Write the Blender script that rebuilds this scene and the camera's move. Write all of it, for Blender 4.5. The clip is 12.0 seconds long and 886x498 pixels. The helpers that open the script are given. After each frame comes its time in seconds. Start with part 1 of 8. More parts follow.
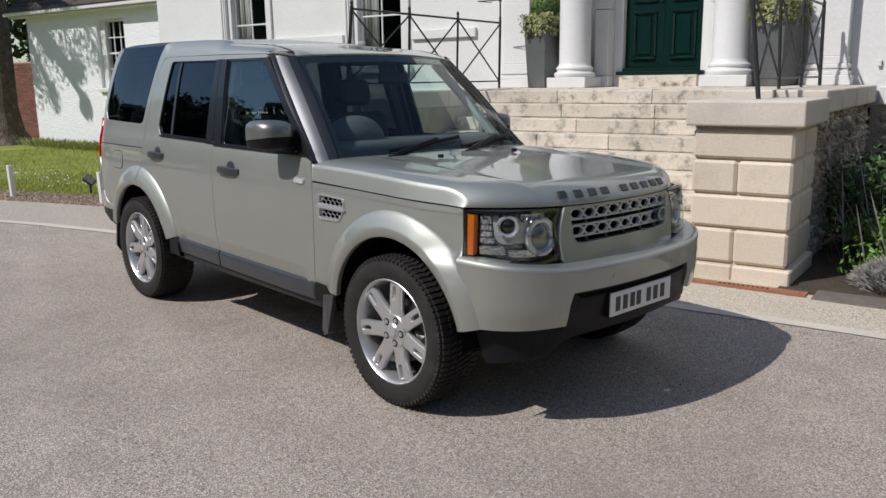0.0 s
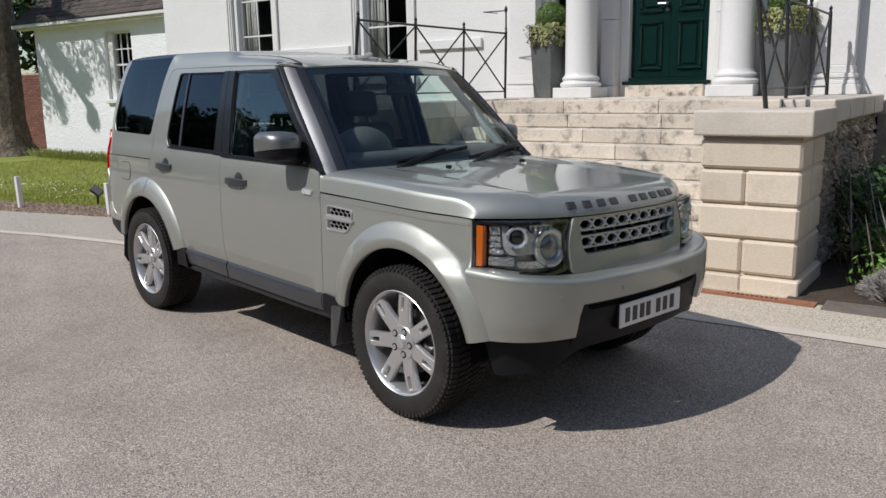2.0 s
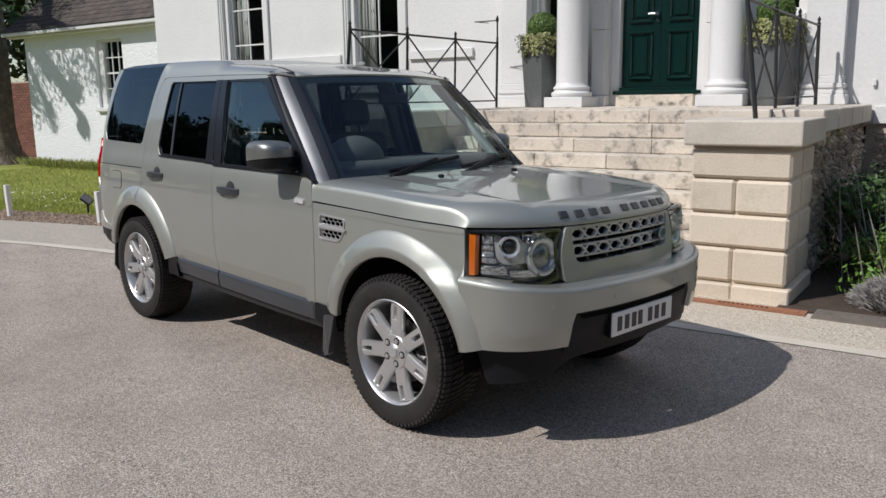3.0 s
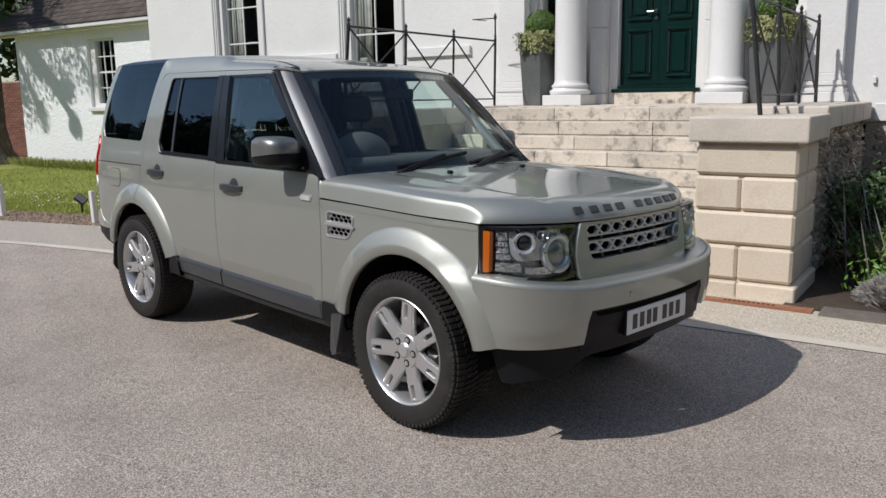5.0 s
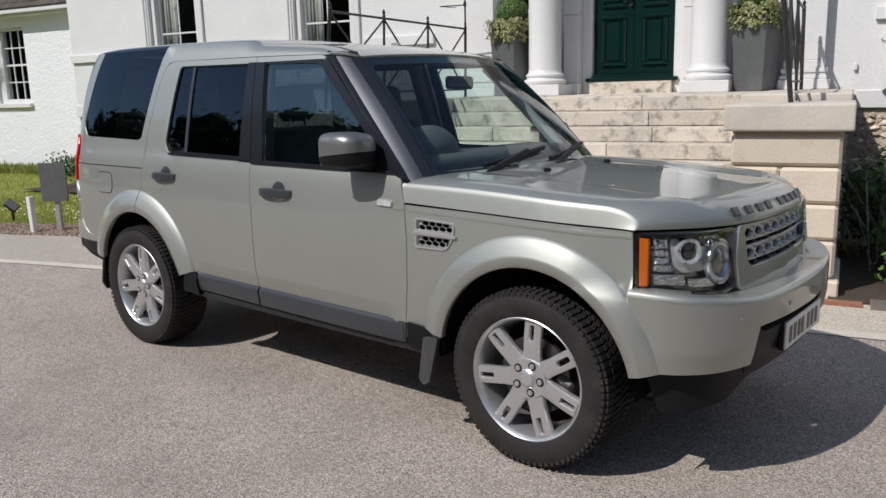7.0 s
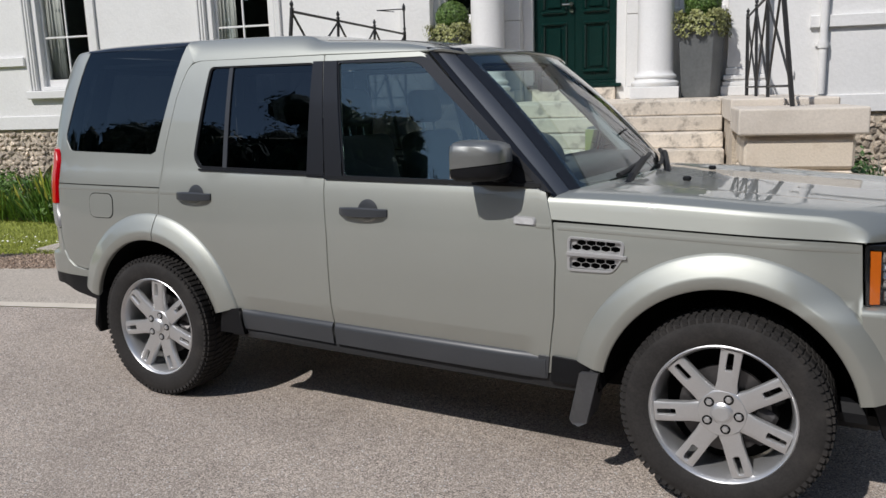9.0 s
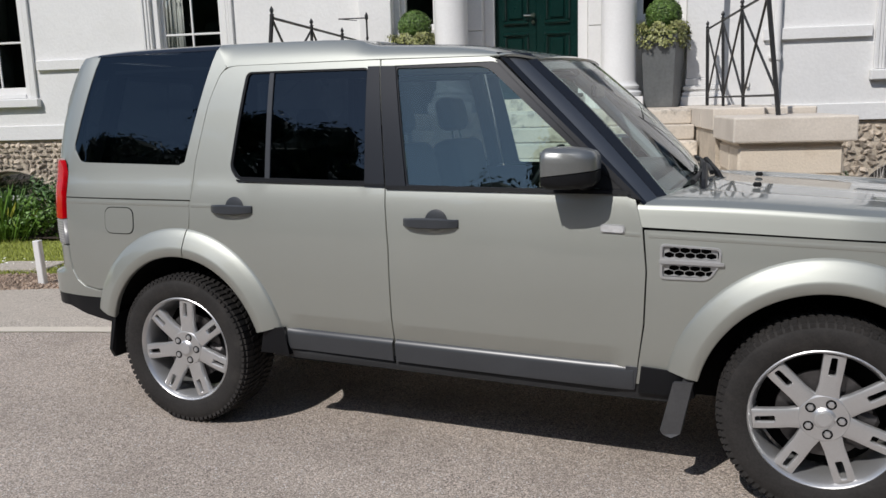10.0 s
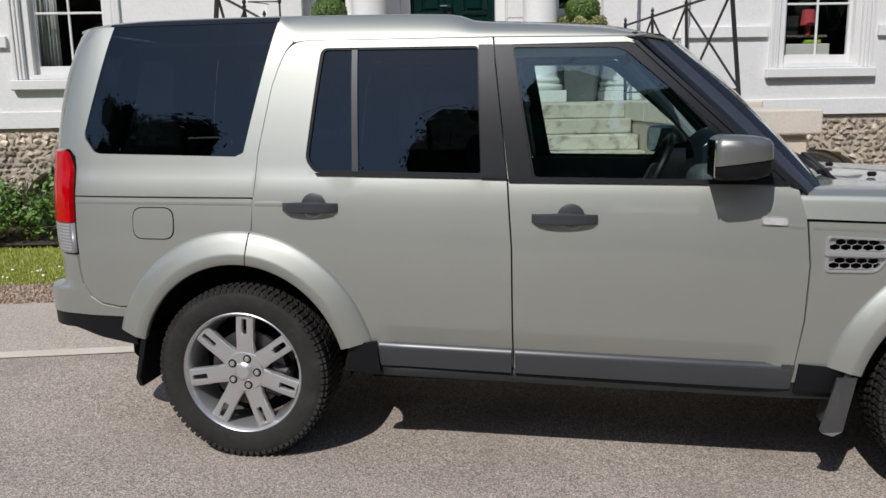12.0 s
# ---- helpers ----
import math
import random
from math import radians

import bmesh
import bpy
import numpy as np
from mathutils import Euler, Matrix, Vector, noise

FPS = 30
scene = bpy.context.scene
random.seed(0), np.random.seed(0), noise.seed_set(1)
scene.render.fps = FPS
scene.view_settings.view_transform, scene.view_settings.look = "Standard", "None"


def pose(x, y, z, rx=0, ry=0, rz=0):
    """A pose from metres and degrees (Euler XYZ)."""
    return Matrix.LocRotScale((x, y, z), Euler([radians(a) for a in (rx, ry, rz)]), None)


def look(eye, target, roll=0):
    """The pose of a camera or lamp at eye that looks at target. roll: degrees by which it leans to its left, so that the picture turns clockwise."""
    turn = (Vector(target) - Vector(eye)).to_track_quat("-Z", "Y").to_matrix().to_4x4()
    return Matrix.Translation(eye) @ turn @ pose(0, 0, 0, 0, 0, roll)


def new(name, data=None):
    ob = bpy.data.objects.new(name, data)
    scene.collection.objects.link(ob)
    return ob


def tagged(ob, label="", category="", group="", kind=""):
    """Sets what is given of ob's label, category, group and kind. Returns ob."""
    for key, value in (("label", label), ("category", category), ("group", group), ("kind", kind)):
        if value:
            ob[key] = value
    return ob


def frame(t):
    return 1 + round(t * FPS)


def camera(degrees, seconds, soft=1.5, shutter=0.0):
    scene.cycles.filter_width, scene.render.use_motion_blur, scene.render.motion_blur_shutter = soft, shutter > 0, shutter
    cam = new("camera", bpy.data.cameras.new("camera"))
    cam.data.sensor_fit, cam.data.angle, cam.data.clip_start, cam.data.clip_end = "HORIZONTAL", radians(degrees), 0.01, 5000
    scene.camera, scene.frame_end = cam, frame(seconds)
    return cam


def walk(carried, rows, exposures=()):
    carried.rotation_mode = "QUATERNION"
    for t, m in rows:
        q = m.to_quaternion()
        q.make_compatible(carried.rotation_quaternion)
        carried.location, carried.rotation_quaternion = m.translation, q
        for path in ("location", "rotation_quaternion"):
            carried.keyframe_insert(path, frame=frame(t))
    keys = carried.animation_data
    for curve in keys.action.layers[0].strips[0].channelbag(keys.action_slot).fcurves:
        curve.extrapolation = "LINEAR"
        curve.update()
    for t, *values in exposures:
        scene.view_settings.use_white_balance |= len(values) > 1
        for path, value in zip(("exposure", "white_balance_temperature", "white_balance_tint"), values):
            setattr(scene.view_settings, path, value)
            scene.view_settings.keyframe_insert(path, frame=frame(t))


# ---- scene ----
cam = camera(57.97, 12.0)
PATH = [
    (0, (5.783, -3.268, 1.580), (4.362, -1.923, 1.166), -0.85),
    (0.5, (5.786, -3.282, 1.581), (4.353, -1.949, 1.171), -1.02),
    (1, (5.771, -3.273, 1.580), (4.331, -1.945, 1.177), -1.13),
    (1.5, (5.769, -3.269, 1.581), (4.330, -1.938, 1.184), -1.12),
    (2, (5.765, -3.273, 1.585), (4.332, -1.934, 1.195), -1.02),
    (2.5, (5.757, -3.273, 1.580), (4.331, -1.923, 1.201), -1.00),
    (3, (5.762, -3.280, 1.587), (4.341, -1.921, 1.218), -0.89),
    (5, (5.648, -3.302, 1.561), (4.242, -1.928, 1.192), -0.94),
    (5.5, (5.410, -3.240, 1.545), (4.021, -1.852, 1.165), -0.98),
    (6, (5.174, -3.262, 1.543), (3.819, -1.842, 1.157), -1.13),
    (6.5, (4.891, -3.406, 1.547), (3.587, -1.941, 1.155), -1.21),
    (6.7, (4.775, -3.459, 1.554), (3.498, -1.970, 1.163), -1.32),
    (8.3, (3.769, -3.728, 1.560), (2.735, -2.062, 1.169), -1.71),
    (8.5, (3.649, -3.767, 1.559), (2.642, -2.084, 1.172), -1.68),
    (9, (3.320, -3.775, 1.551), (2.384, -2.048, 1.176), -1.75),
    (9.5, (2.977, -3.862, 1.542), (2.121, -2.091, 1.178), -1.82),
    (10, (2.662, -3.948, 1.547), (1.916, -2.126, 1.194), -1.72),
    (10.5, (2.354, -3.854, 1.543), (1.729, -1.987, 1.193), -1.66),
    (11, (2.091, -3.844, 1.530), (1.575, -1.944, 1.179), -1.56),
    (11.5, (1.727, -3.956, 1.557), (1.305, -2.035, 1.196), -1.46),
    (12, (1.398, -3.932, 1.524), (1.065, -1.996, 1.152), -0.97),
]
walk(cam, [(t, look(eye, target, roll)) for t, eye, target, roll in PATH])

# ---- world, sun ----
LIGHT = Vector((0.275, 0.90, -1.0)).normalized()
sky_world = bpy.data.worlds.new("sky")
scene.world = sky_world
sky_world.use_nodes = True
_n = sky_world.node_tree.nodes
_sky = _n.new("ShaderNodeTexSky")
_sky.sky_type, _sky.sun_disc = "NISHITA", False
_sky.sun_elevation, _sky.sun_rotation = radians(46.5), radians(197.0)
_sky.air_density, _sky.dust_density, _sky.ozone_density = 1.0, 0.5, 1.5
_n["Background"].inputs["Strength"].default_value = 0.106
sky_world.node_tree.links.new(_sky.outputs[0], _n["Background"].inputs["Color"])
sun_data = bpy.data.lights.new("sun", "SUN")
sun_data.energy, sun_data.angle, sun_data.color = 3.72, radians(0.6), (1.0, 0.965, 0.935)
sun = new("sun", sun_data)
sun.matrix_world = look((-6, -18, 20), Vector((-6, -18, 20)) + LIGHT)


# ---- materials ----
def mat(name, col, rough=0.6, metal=0.0, var=0.15, scale=6.0, fine=60.0, bump=0.0, dirt=None, dirt_amount=0.0, dirt_scale=1.5,
        coat=0.0, island=0.0, rand=0.0, alpha_glass=False, spec=0.5):
    """A surface with two scales of variation, optional stains and relief."""
    m = bpy.data.materials.new(name)
    m.use_nodes = True
    t = m.node_tree
    n, l = t.nodes, t.links
    b = n["Principled BSDF"]
    b.inputs["Roughness"].default_value = rough
    b.inputs["Metallic"].default_value = metal
    b.inputs["Specular IOR Level"].default_value = spec
    b.inputs["Coat Weight"].default_value = coat
    b.inputs["Coat Roughness"].default_value = 0.03
    tc = n.new("ShaderNodeTexCoord")
    big, small = n.new("ShaderNodeTexNoise"), n.new("ShaderNodeTexNoise")
    big.inputs["Scale"].default_value, small.inputs["Scale"].default_value = scale, fine
    big.inputs["Detail"].default_value, small.inputs["Detail"].default_value = 5, 3
    for q in (big, small):
        l.new(tc.outputs["Object"], q.inputs["Vector"])
    add = n.new("ShaderNodeMath")
    add.operation = "ADD"
    l.new(big.outputs["Fac"], add.inputs[0])
    l.new(small.outputs["Fac"], add.inputs[1])
    half = n.new("ShaderNodeMapRange")
    half.inputs["From Min"].default_value, half.inputs["From Max"].default_value = 0.6, 1.4
    half.inputs["To Min"].default_value, half.inputs["To Max"].default_value = 1 - var, 1 + var
    l.new(add.outputs[0], half.inputs["Value"])
    value = half.outputs[0]
    if island or rand:
        src = n.new("ShaderNodeNewGeometry").outputs["Random Per Island"] if island else n.new("ShaderNodeObjectInfo").outputs["Random"]
        r = n.new("ShaderNodeMapRange")
        r.inputs["To Min"].default_value, r.inputs["To Max"].default_value = 1 - (island or rand), 1 + (island or rand)
        l.new(src, r.inputs["Value"])
        mul = n.new("ShaderNodeMath")
        mul.operation = "MULTIPLY"
        l.new(value, mul.inputs[0])
        l.new(r.outputs[0], mul.inputs[1])
        value = mul.outputs[0]
    mix = n.new("ShaderNodeVectorMath")
    mix.operation = "SCALE"
    mix.inputs[0].default_value = col
    l.new(value, mix.inputs["Scale"])
    out = mix.outputs[0]
    if dirt:
        st = n.new("ShaderNodeTexNoise")
        st.inputs["Scale"].default_value, st.inputs["Detail"].default_value, st.inputs["Roughness"].default_value = dirt_scale, 8, 0.65
        l.new(tc.outputs["Object"], st.inputs["Vector"])
        ramp = n.new("ShaderNodeMapRange")
        ramp.inputs["From Min"].default_value, ramp.inputs["From Max"].default_value = 0.52, 0.72
        ramp.inputs["To Max"].default_value = dirt_amount
        l.new(st.outputs["Fac"], ramp.inputs["Value"])
        mx = n.new("ShaderNodeMix")
        mx.data_type = "RGBA"
        l.new(ramp.outputs[0], mx.inputs["Factor"])
        l.new(out, mx.inputs["A"])
        mx.inputs["B"].default_value = (*dirt, 1)
        out = mx.outputs["Result"]
    l.new(out, b.inputs["Base Color"])
    if bump:
        bp = n.new("ShaderNodeBump")
        bp.inputs["Strength"].default_value, bp.inputs["Distance"].default_value = 1.0, bump
        l.new(add.outputs[0], bp.inputs["Height"])
        l.new(bp.outputs[0], b.inputs["Normal"])
    return m


def pane_mat(name, tint, gloss=0.075, sheen=(1, 1, 1)):
    """Thin sheet of glass: tinted see-through with a mirror coat, no bending of light."""
    m = bpy.data.materials.new(name)
    m.use_nodes = True
    t = m.node_tree
    n, l = t.nodes, t.links
    n.remove(n["Principled BSDF"])
    tr, gl, mx, lw = n.new("ShaderNodeBsdfTransparent"), n.new("ShaderNodeBsdfGlossy"), n.new("ShaderNodeMixShader"), n.new("ShaderNodeLayerWeight")
    tr.inputs["Color"].default_value = (*tint, 1)
    gl.inputs["Roughness"].default_value = 0.0
    gl.inputs["Color"].default_value = (*sheen, 1)
    pw, ma = n.new("ShaderNodeMath"), n.new("ShaderNodeMath")
    pw.operation, ma.operation = "POWER", "MULTIPLY_ADD"
    pw.inputs[1].default_value = 5.0
    ma.inputs[1].default_value, ma.inputs[2].default_value = 1 - gloss, gloss
    l.new(lw.outputs["Facing"], pw.inputs[0])
    l.new(pw.outputs[0], ma.inputs[0])
    l.new(ma.outputs[0], mx.inputs["Fac"])
    l.new(tr.outputs[0], mx.inputs[1])
    l.new(gl.outputs[0], mx.inputs[2])
    l.new(mx.outputs[0], n["Material Output"].inputs["Surface"])
    return m


def grit_mat(name, dark, light, grain, rough=0.85, stain=(0.3, 0.28, 0.26), stain_amount=0.3, bump=0.003, fleck=0.5):
    """Rolled stone chippings in a binder: single stones with their own tone, worn patches and faint stains."""
    m = bpy.data.materials.new(name)
    m.use_nodes = True
    t = m.node_tree
    n, l = t.nodes, t.links
    b = n["Principled BSDF"]
    b.inputs["Roughness"].default_value = rough
    b.inputs["Specular IOR Level"].default_value = 0.3
    tc = n.new("ShaderNodeTexCoord")

    def span(src, lo, hi, to0=0.0, to1=1.0):
        r = n.new("ShaderNodeMapRange")
        for k, v in (("From Min", lo), ("From Max", hi), ("To Min", to0), ("To Max", to1)):
            r.inputs[k].default_value = v
        l.new(src, r.inputs["Value"])
        return r.outputs[0]

    def tint(fac, old, col):
        x = n.new("ShaderNodeMix")
        x.data_type = "RGBA"
        l.new(fac, x.inputs["Factor"])
        l.new(old, x.inputs["A"])
        x.inputs["B"].default_value = (*col, 1)
        return x.outputs["Result"]

    def cloud(scale, detail, rgh):
        q = n.new("ShaderNodeTexNoise")
        q.inputs["Scale"].default_value, q.inputs["Detail"].default_value, q.inputs["Roughness"].default_value = scale, detail, rgh
        l.new(tc.outputs["Object"], q.inputs["Vector"])
        return q.outputs["Fac"]
    cell = n.new("ShaderNodeTexVoronoi")
    cell.inputs["Scale"].default_value = grain
    l.new(tc.outputs["Object"], cell.inputs["Vector"])
    sep = n.new("ShaderNodeSeparateColor")
    l.new(cell.outputs["Color"], sep.inputs["Color"])
    tone = n.new("ShaderNodeMath")
    tone.operation = "MULTIPLY"
    l.new(span(sep.outputs["Red"], 0.0, 1.0, 0.15, 1.0), tone.inputs[0])
    l.new(span(cell.outputs["Distance"], 0.40, 0.80, 1.0, 0.35), tone.inputs[1])
    c = n.new("ShaderNodeMix")
    c.data_type = "RGBA"
    c.inputs["A"].default_value, c.inputs["B"].default_value = (*dark, 1), (*light, 1)
    l.new(tone.outputs[0], c.inputs["Factor"])
    out = c.outputs["Result"]
    chip = n.new("ShaderNodeTexVoronoi")
    chip.inputs["Scale"].default_value = grain * 0.55
    l.new(tc.outputs["Object"], chip.inputs["Vector"])
    sep2 = n.new("ShaderNodeSeparateColor")
    l.new(chip.outputs["Color"], sep2.inputs["Color"])
    near = span(chip.outputs["Distance"], 0.38, 0.46, 1.0, 0.0)
    for ch, lo, amt, col in (("Green", 0.90, fleck, tuple(min(0.9, v * 1.35) for v in light)), ("Blue", 0.86, 0.85, tuple(v * 0.5 for v in dark))):
        k = n.new("ShaderNodeMath")            # single pale and dark stones
        k.operation = "MULTIPLY"
        l.new(span(sep2.outputs[ch], lo, lo + 0.04, 0.0, amt), k.inputs[0])
        l.new(near, k.inputs[1])
        out = tint(k.outputs[0], out, col)
    out = tint(span(cloud(1.3, 6, 0.62), 0.50, 0.74, 0.0, stain_amount), out, stain)
    out = tint(span(cloud(0.33, 4, 0.55), 0.44, 0.70, 0.0, stain_amount), out, tuple(v * 1.25 for v in stain))
    out = tint(span(cloud(5.5, 5, 0.7), 0.60, 0.72, 0.0, stain_amount * 0.8), out, tuple(v * 0.6 for v in stain))
    l.new(out, b.inputs["Base Color"])
    bp = n.new("ShaderNodeBump")
    bp.inputs["Distance"].default_value = bump
    l.new(tone.outputs[0], bp.inputs["Height"])
    l.new(bp.outputs[0], b.inputs["Normal"])
    return m


M = dict(
    asphalt=grit_mat("asphalt", (0.130, 0.109, 0.094), (0.90, 0.775, 0.668), 185, stain=(0.22, 0.185, 0.158), stain_amount=0.36, bump=0.005, fleck=0.8),
    concrete_warm=grit_mat("beige_paving", (0.33, 0.28, 0.215), (0.86, 0.77, 0.64), 120, stain=(0.50, 0.44, 0.36), stain_amount=0.25, bump=0.004),
    concrete=grit_mat("pale_paving", (0.25, 0.218, 0.185), (0.72, 0.65, 0.565), 140, stain=(0.40, 0.35, 0.295), stain_amount=0.35, bump=0.004),
    edging=mat("edging", (0.60, 0.545, 0.46), 0.8, var=0.15, scale=3, fine=90, bump=0.003, dirt=(0.3, 0.29, 0.26), dirt_amount=0.5),
    gravel=mat("gravel", (0.33, 0.25, 0.19), 0.9, var=0.35, scale=14, fine=60, bump=0.012, island=0.45),
    soil=mat("soil", (0.07, 0.05, 0.035), 0.95, var=0.4, scale=8, fine=50, bump=0.02),
    grass=mat("grass", (0.23, 0.26, 0.045), 0.9, var=0.35, scale=1.2, fine=45, bump=0.015, dirt=(0.27, 0.29, 0.06), dirt_amount=0.6, dirt_scale=0.8),
    blade=mat("grass_blades", (0.29, 0.32, 0.055), 0.7, var=0.3, scale=0.9, fine=20, island=0.45),
    daisy=mat("daisy", (0.85, 0.85, 0.78), 0.7, var=0.1),
    white=mat("white_render", (0.73, 0.725, 0.71), 0.7, var=0.05, scale=1.4, fine=26, bump=0.004, dirt=(0.60, 0.59, 0.56), dirt_amount=0.22, dirt_scale=0.9),
    rough_white=mat("rough_white_render", (0.83, 0.845, 0.855), 0.85, var=0.05, scale=14.4, fine=38.4, bump=0.016, dirt=(0.68, 0.69, 0.68), dirt_amount=0.2, dirt_scale=0.7),
    gloss_white=mat("white_paint", (0.73, 0.725, 0.71), 0.4, var=0.05, scale=3, fine=40, bump=0.001, dirt=(0.5, 0.48, 0.44), dirt_amount=0.2, dirt_scale=3),
    cap_stone=mat("grey_limestone", (0.60, 0.54, 0.465), 0.8, var=0.12, scale=3.0, fine=60, bump=0.002, dirt=(0.46, 0.40, 0.33), dirt_amount=0.4, dirt_scale=2.0),
    stone=mat("pale_limestone", (0.64, 0.555, 0.445), 0.8, var=0.12, scale=2.2, fine=60, bump=0.003, rand=0.10, dirt=(0.40, 0.31, 0.22), dirt_amount=0.55, dirt_scale=2.2),
    step=mat("worn_step_stone", (0.60, 0.535, 0.45), 0.85, var=0.16, scale=3.0, fine=40, bump=0.003, rand=0.10, dirt=(0.10, 0.088, 0.075), dirt_amount=1.0, dirt_scale=6.5),
    flint=mat("flint", (0.56, 0.47, 0.37), 0.6, var=0.4, scale=9, fine=30, bump=0.01, rand=0.5, dirt=(0.12, 0.10, 0.09), dirt_amount=0.6, dirt_scale=3),
    flint_rest=mat("flint_rest", (0.56, 0.47, 0.37), 0.6, var=0.4, scale=25, fine=90, bump=0.004, island=0.5, dirt=(0.12, 0.10, 0.09), dirt_amount=0.6, dirt_scale=14),
    mortar=mat("lime_mortar", (0.50, 0.43, 0.34), 0.95, var=0.25, scale=7, fine=60, bump=0.015),
    green=mat("green_door_paint", (0.002, 0.019, 0.016), 0.22, var=0.2, scale=4, fine=40, bump=0.0008),
    iron=mat("black_ironwork", (0.02, 0.02, 0.021), 0.45, var=0.3, scale=12, fine=90, bump=0.001),
    planter=mat("grey_zinc_planter", (0.11, 0.115, 0.115), 0.5, metal=0.15, var=0.18, scale=3, fine=30, bump=0.001, dirt=(0.2, 0.2, 0.19), dirt_amount=0.35, dirt_scale=2),
    leaf=mat("box_leaves", (0.085, 0.15, 0.025), 0.55, var=0.3, scale=6, fine=30, island=0.5),
    ivy=mat("variegated_ivy", (0.22, 0.23, 0.08), 0.5, var=0.4, scale=12, fine=30, island=0.55),
    shrub=mat("shrub_leaves", (0.05, 0.11, 0.022), 0.5, var=0.35, scale=5, fine=30, island=0.55),
    bright_shrub=mat("fresh_green_leaves", (0.10, 0.19, 0.03), 0.5, var=0.35, scale=5, fine=30, island=0.5),
    yellow_flower=mat("yellow_green_spikes", (0.36, 0.36, 0.05), 0.6, var=0.3, island=0.3),
    lavender=mat("dry_lavender", (0.33, 0.31, 0.29), 0.8, var=0.3, scale=8, fine=30, island=0.4),
    tree_leaf=mat("tree_leaves", (0.034, 0.062, 0.017), 0.6, var=0.35, scale=1.2, fine=12, island=0.5),
    bark=mat("bark", (0.15, 0.115, 0.085), 0.9, var=0.6, scale=7, fine=26, bump=0.07, dirt=(0.40, 0.36, 0.29), dirt_amount=0.8, dirt_scale=3),
    # Brick red darkened: the tree's shade on the wall is in this colour.
    brick=mat("red_brick", (0.20, 0.085, 0.062), 0.85, var=0.2, scale=6, fine=60, bump=0.006, rand=0.25),
    rooftile=mat("brown_roof_tile", (0.085, 0.068, 0.056), 0.85, var=0.3, scale=5, fine=40, bump=0.01, rand=0.3, dirt=(0.12, 0.12, 0.06), dirt_amount=0.5),
    pane=pane_mat("window_glass", (0.85, 0.88, 0.87)),
    # The gloom of unlit rooms is put into this near-black colour.
    painted_gloom=mat("painted_gloom", (0.05, 0.048, 0.045), 0.9, var=0.2),
    curtain=mat("pale_curtain", (0.62, 0.61, 0.58), 0.9, var=0.1, scale=10, fine=60),
    rust=mat("rusty_iron", (0.30, 0.13, 0.07), 0.8, var=0.3, scale=9, fine=60, bump=0.004),
    sign_grey=mat("grey_sign_board", (0.10, 0.105, 0.11), 0.6, var=0.15),
    pale_wood=mat("weathered_post", (0.36, 0.35, 0.33), 0.8, var=0.25, scale=5, fine=60, bump=0.002),
)


# ---- mesh helpers ----
def mesh_of(bm, name, smooth=False):
    me = bpy.data.meshes.new(name)
    bmesh.ops.recalc_face_normals(bm, faces=bm.faces)
    if smooth:
        for f in bm.faces:
            f.smooth = True
        for e in bm.edges:
            if len(e.link_faces) == 2 and e.calc_face_angle(0) > radians(38):
                e.smooth = False
    bm.to_mesh(me)
    bm.free()
    return me


def part(name, bm, material, parent=None, label="", smooth=False):
    me = bm if isinstance(bm, bpy.types.Mesh) else mesh_of(bm, name, smooth)
    if not me.materials:
        me.materials.append(material)
    ob = new(name, me)
    ob.parent = parent
    if label:
        ob["label"] = label
    return ob


def thing(name, label, category, m=None, group="", kind=""):
    ob = new(name)
    ob.empty_display_size = 0.1
    if m is not None:
        ob.matrix_basis = m
    return tagged(ob, label, category, group, kind)


def box(bm, x0, x1, y0, y1, z0, z1, bevel=0.0, segments=1):
    r = bmesh.ops.create_cube(bm, size=1.0)["verts"]
    for v in r:
        v.co = Vector((x0 + (v.co.x + 0.5) * (x1 - x0), y0 + (v.co.y + 0.5) * (y1 - y0), z0 + (v.co.z + 0.5) * (z1 - z0)))
    if bevel:
        es = list({e for v in r for e in v.link_edges})
        bmesh.ops.bevel(bm, geom=es, offset=bevel, segments=segments, affect="EDGES", profile=0.5)
    return bm


def bx(*a, **k):
    return box(bmesh.new(), *a, **k)


def bar(bm, a, b, r, sides=8, r2=None):
    """A round bar from a to b."""
    a, b = Vector(a), Vector(b)
    m = Matrix.Translation((a + b) / 2) @ (b - a).to_track_quat("Z", "Y").to_matrix().to_4x4()
    bmesh.ops.create_cone(bm, cap_ends=True, segments=sides, radius1=r, radius2=r if r2 is None else r2, depth=(b - a).length, matrix=m)
    return bm


def lathe(bm, profile, segments=24, centre=(0, 0), axis="Z"):
    """Turns a profile of (radius, height) about an upright axis."""
    rings = []
    for r, z in profile:
        rings.append([bm.verts.new((centre[0] + r * math.cos(2 * math.pi * i / segments), centre[1] + r * math.sin(2 * math.pi * i / segments), z)) for i in range(segments)])
    for a, b in zip(rings, rings[1:]):
        for i in range(segments):
            bm.faces.new((a[i], a[(i + 1) % segments], b[(i + 1) % segments], b[i]))
    for ring in (rings[0], rings[-1]):
        bm.faces.new(ring)
    return bm


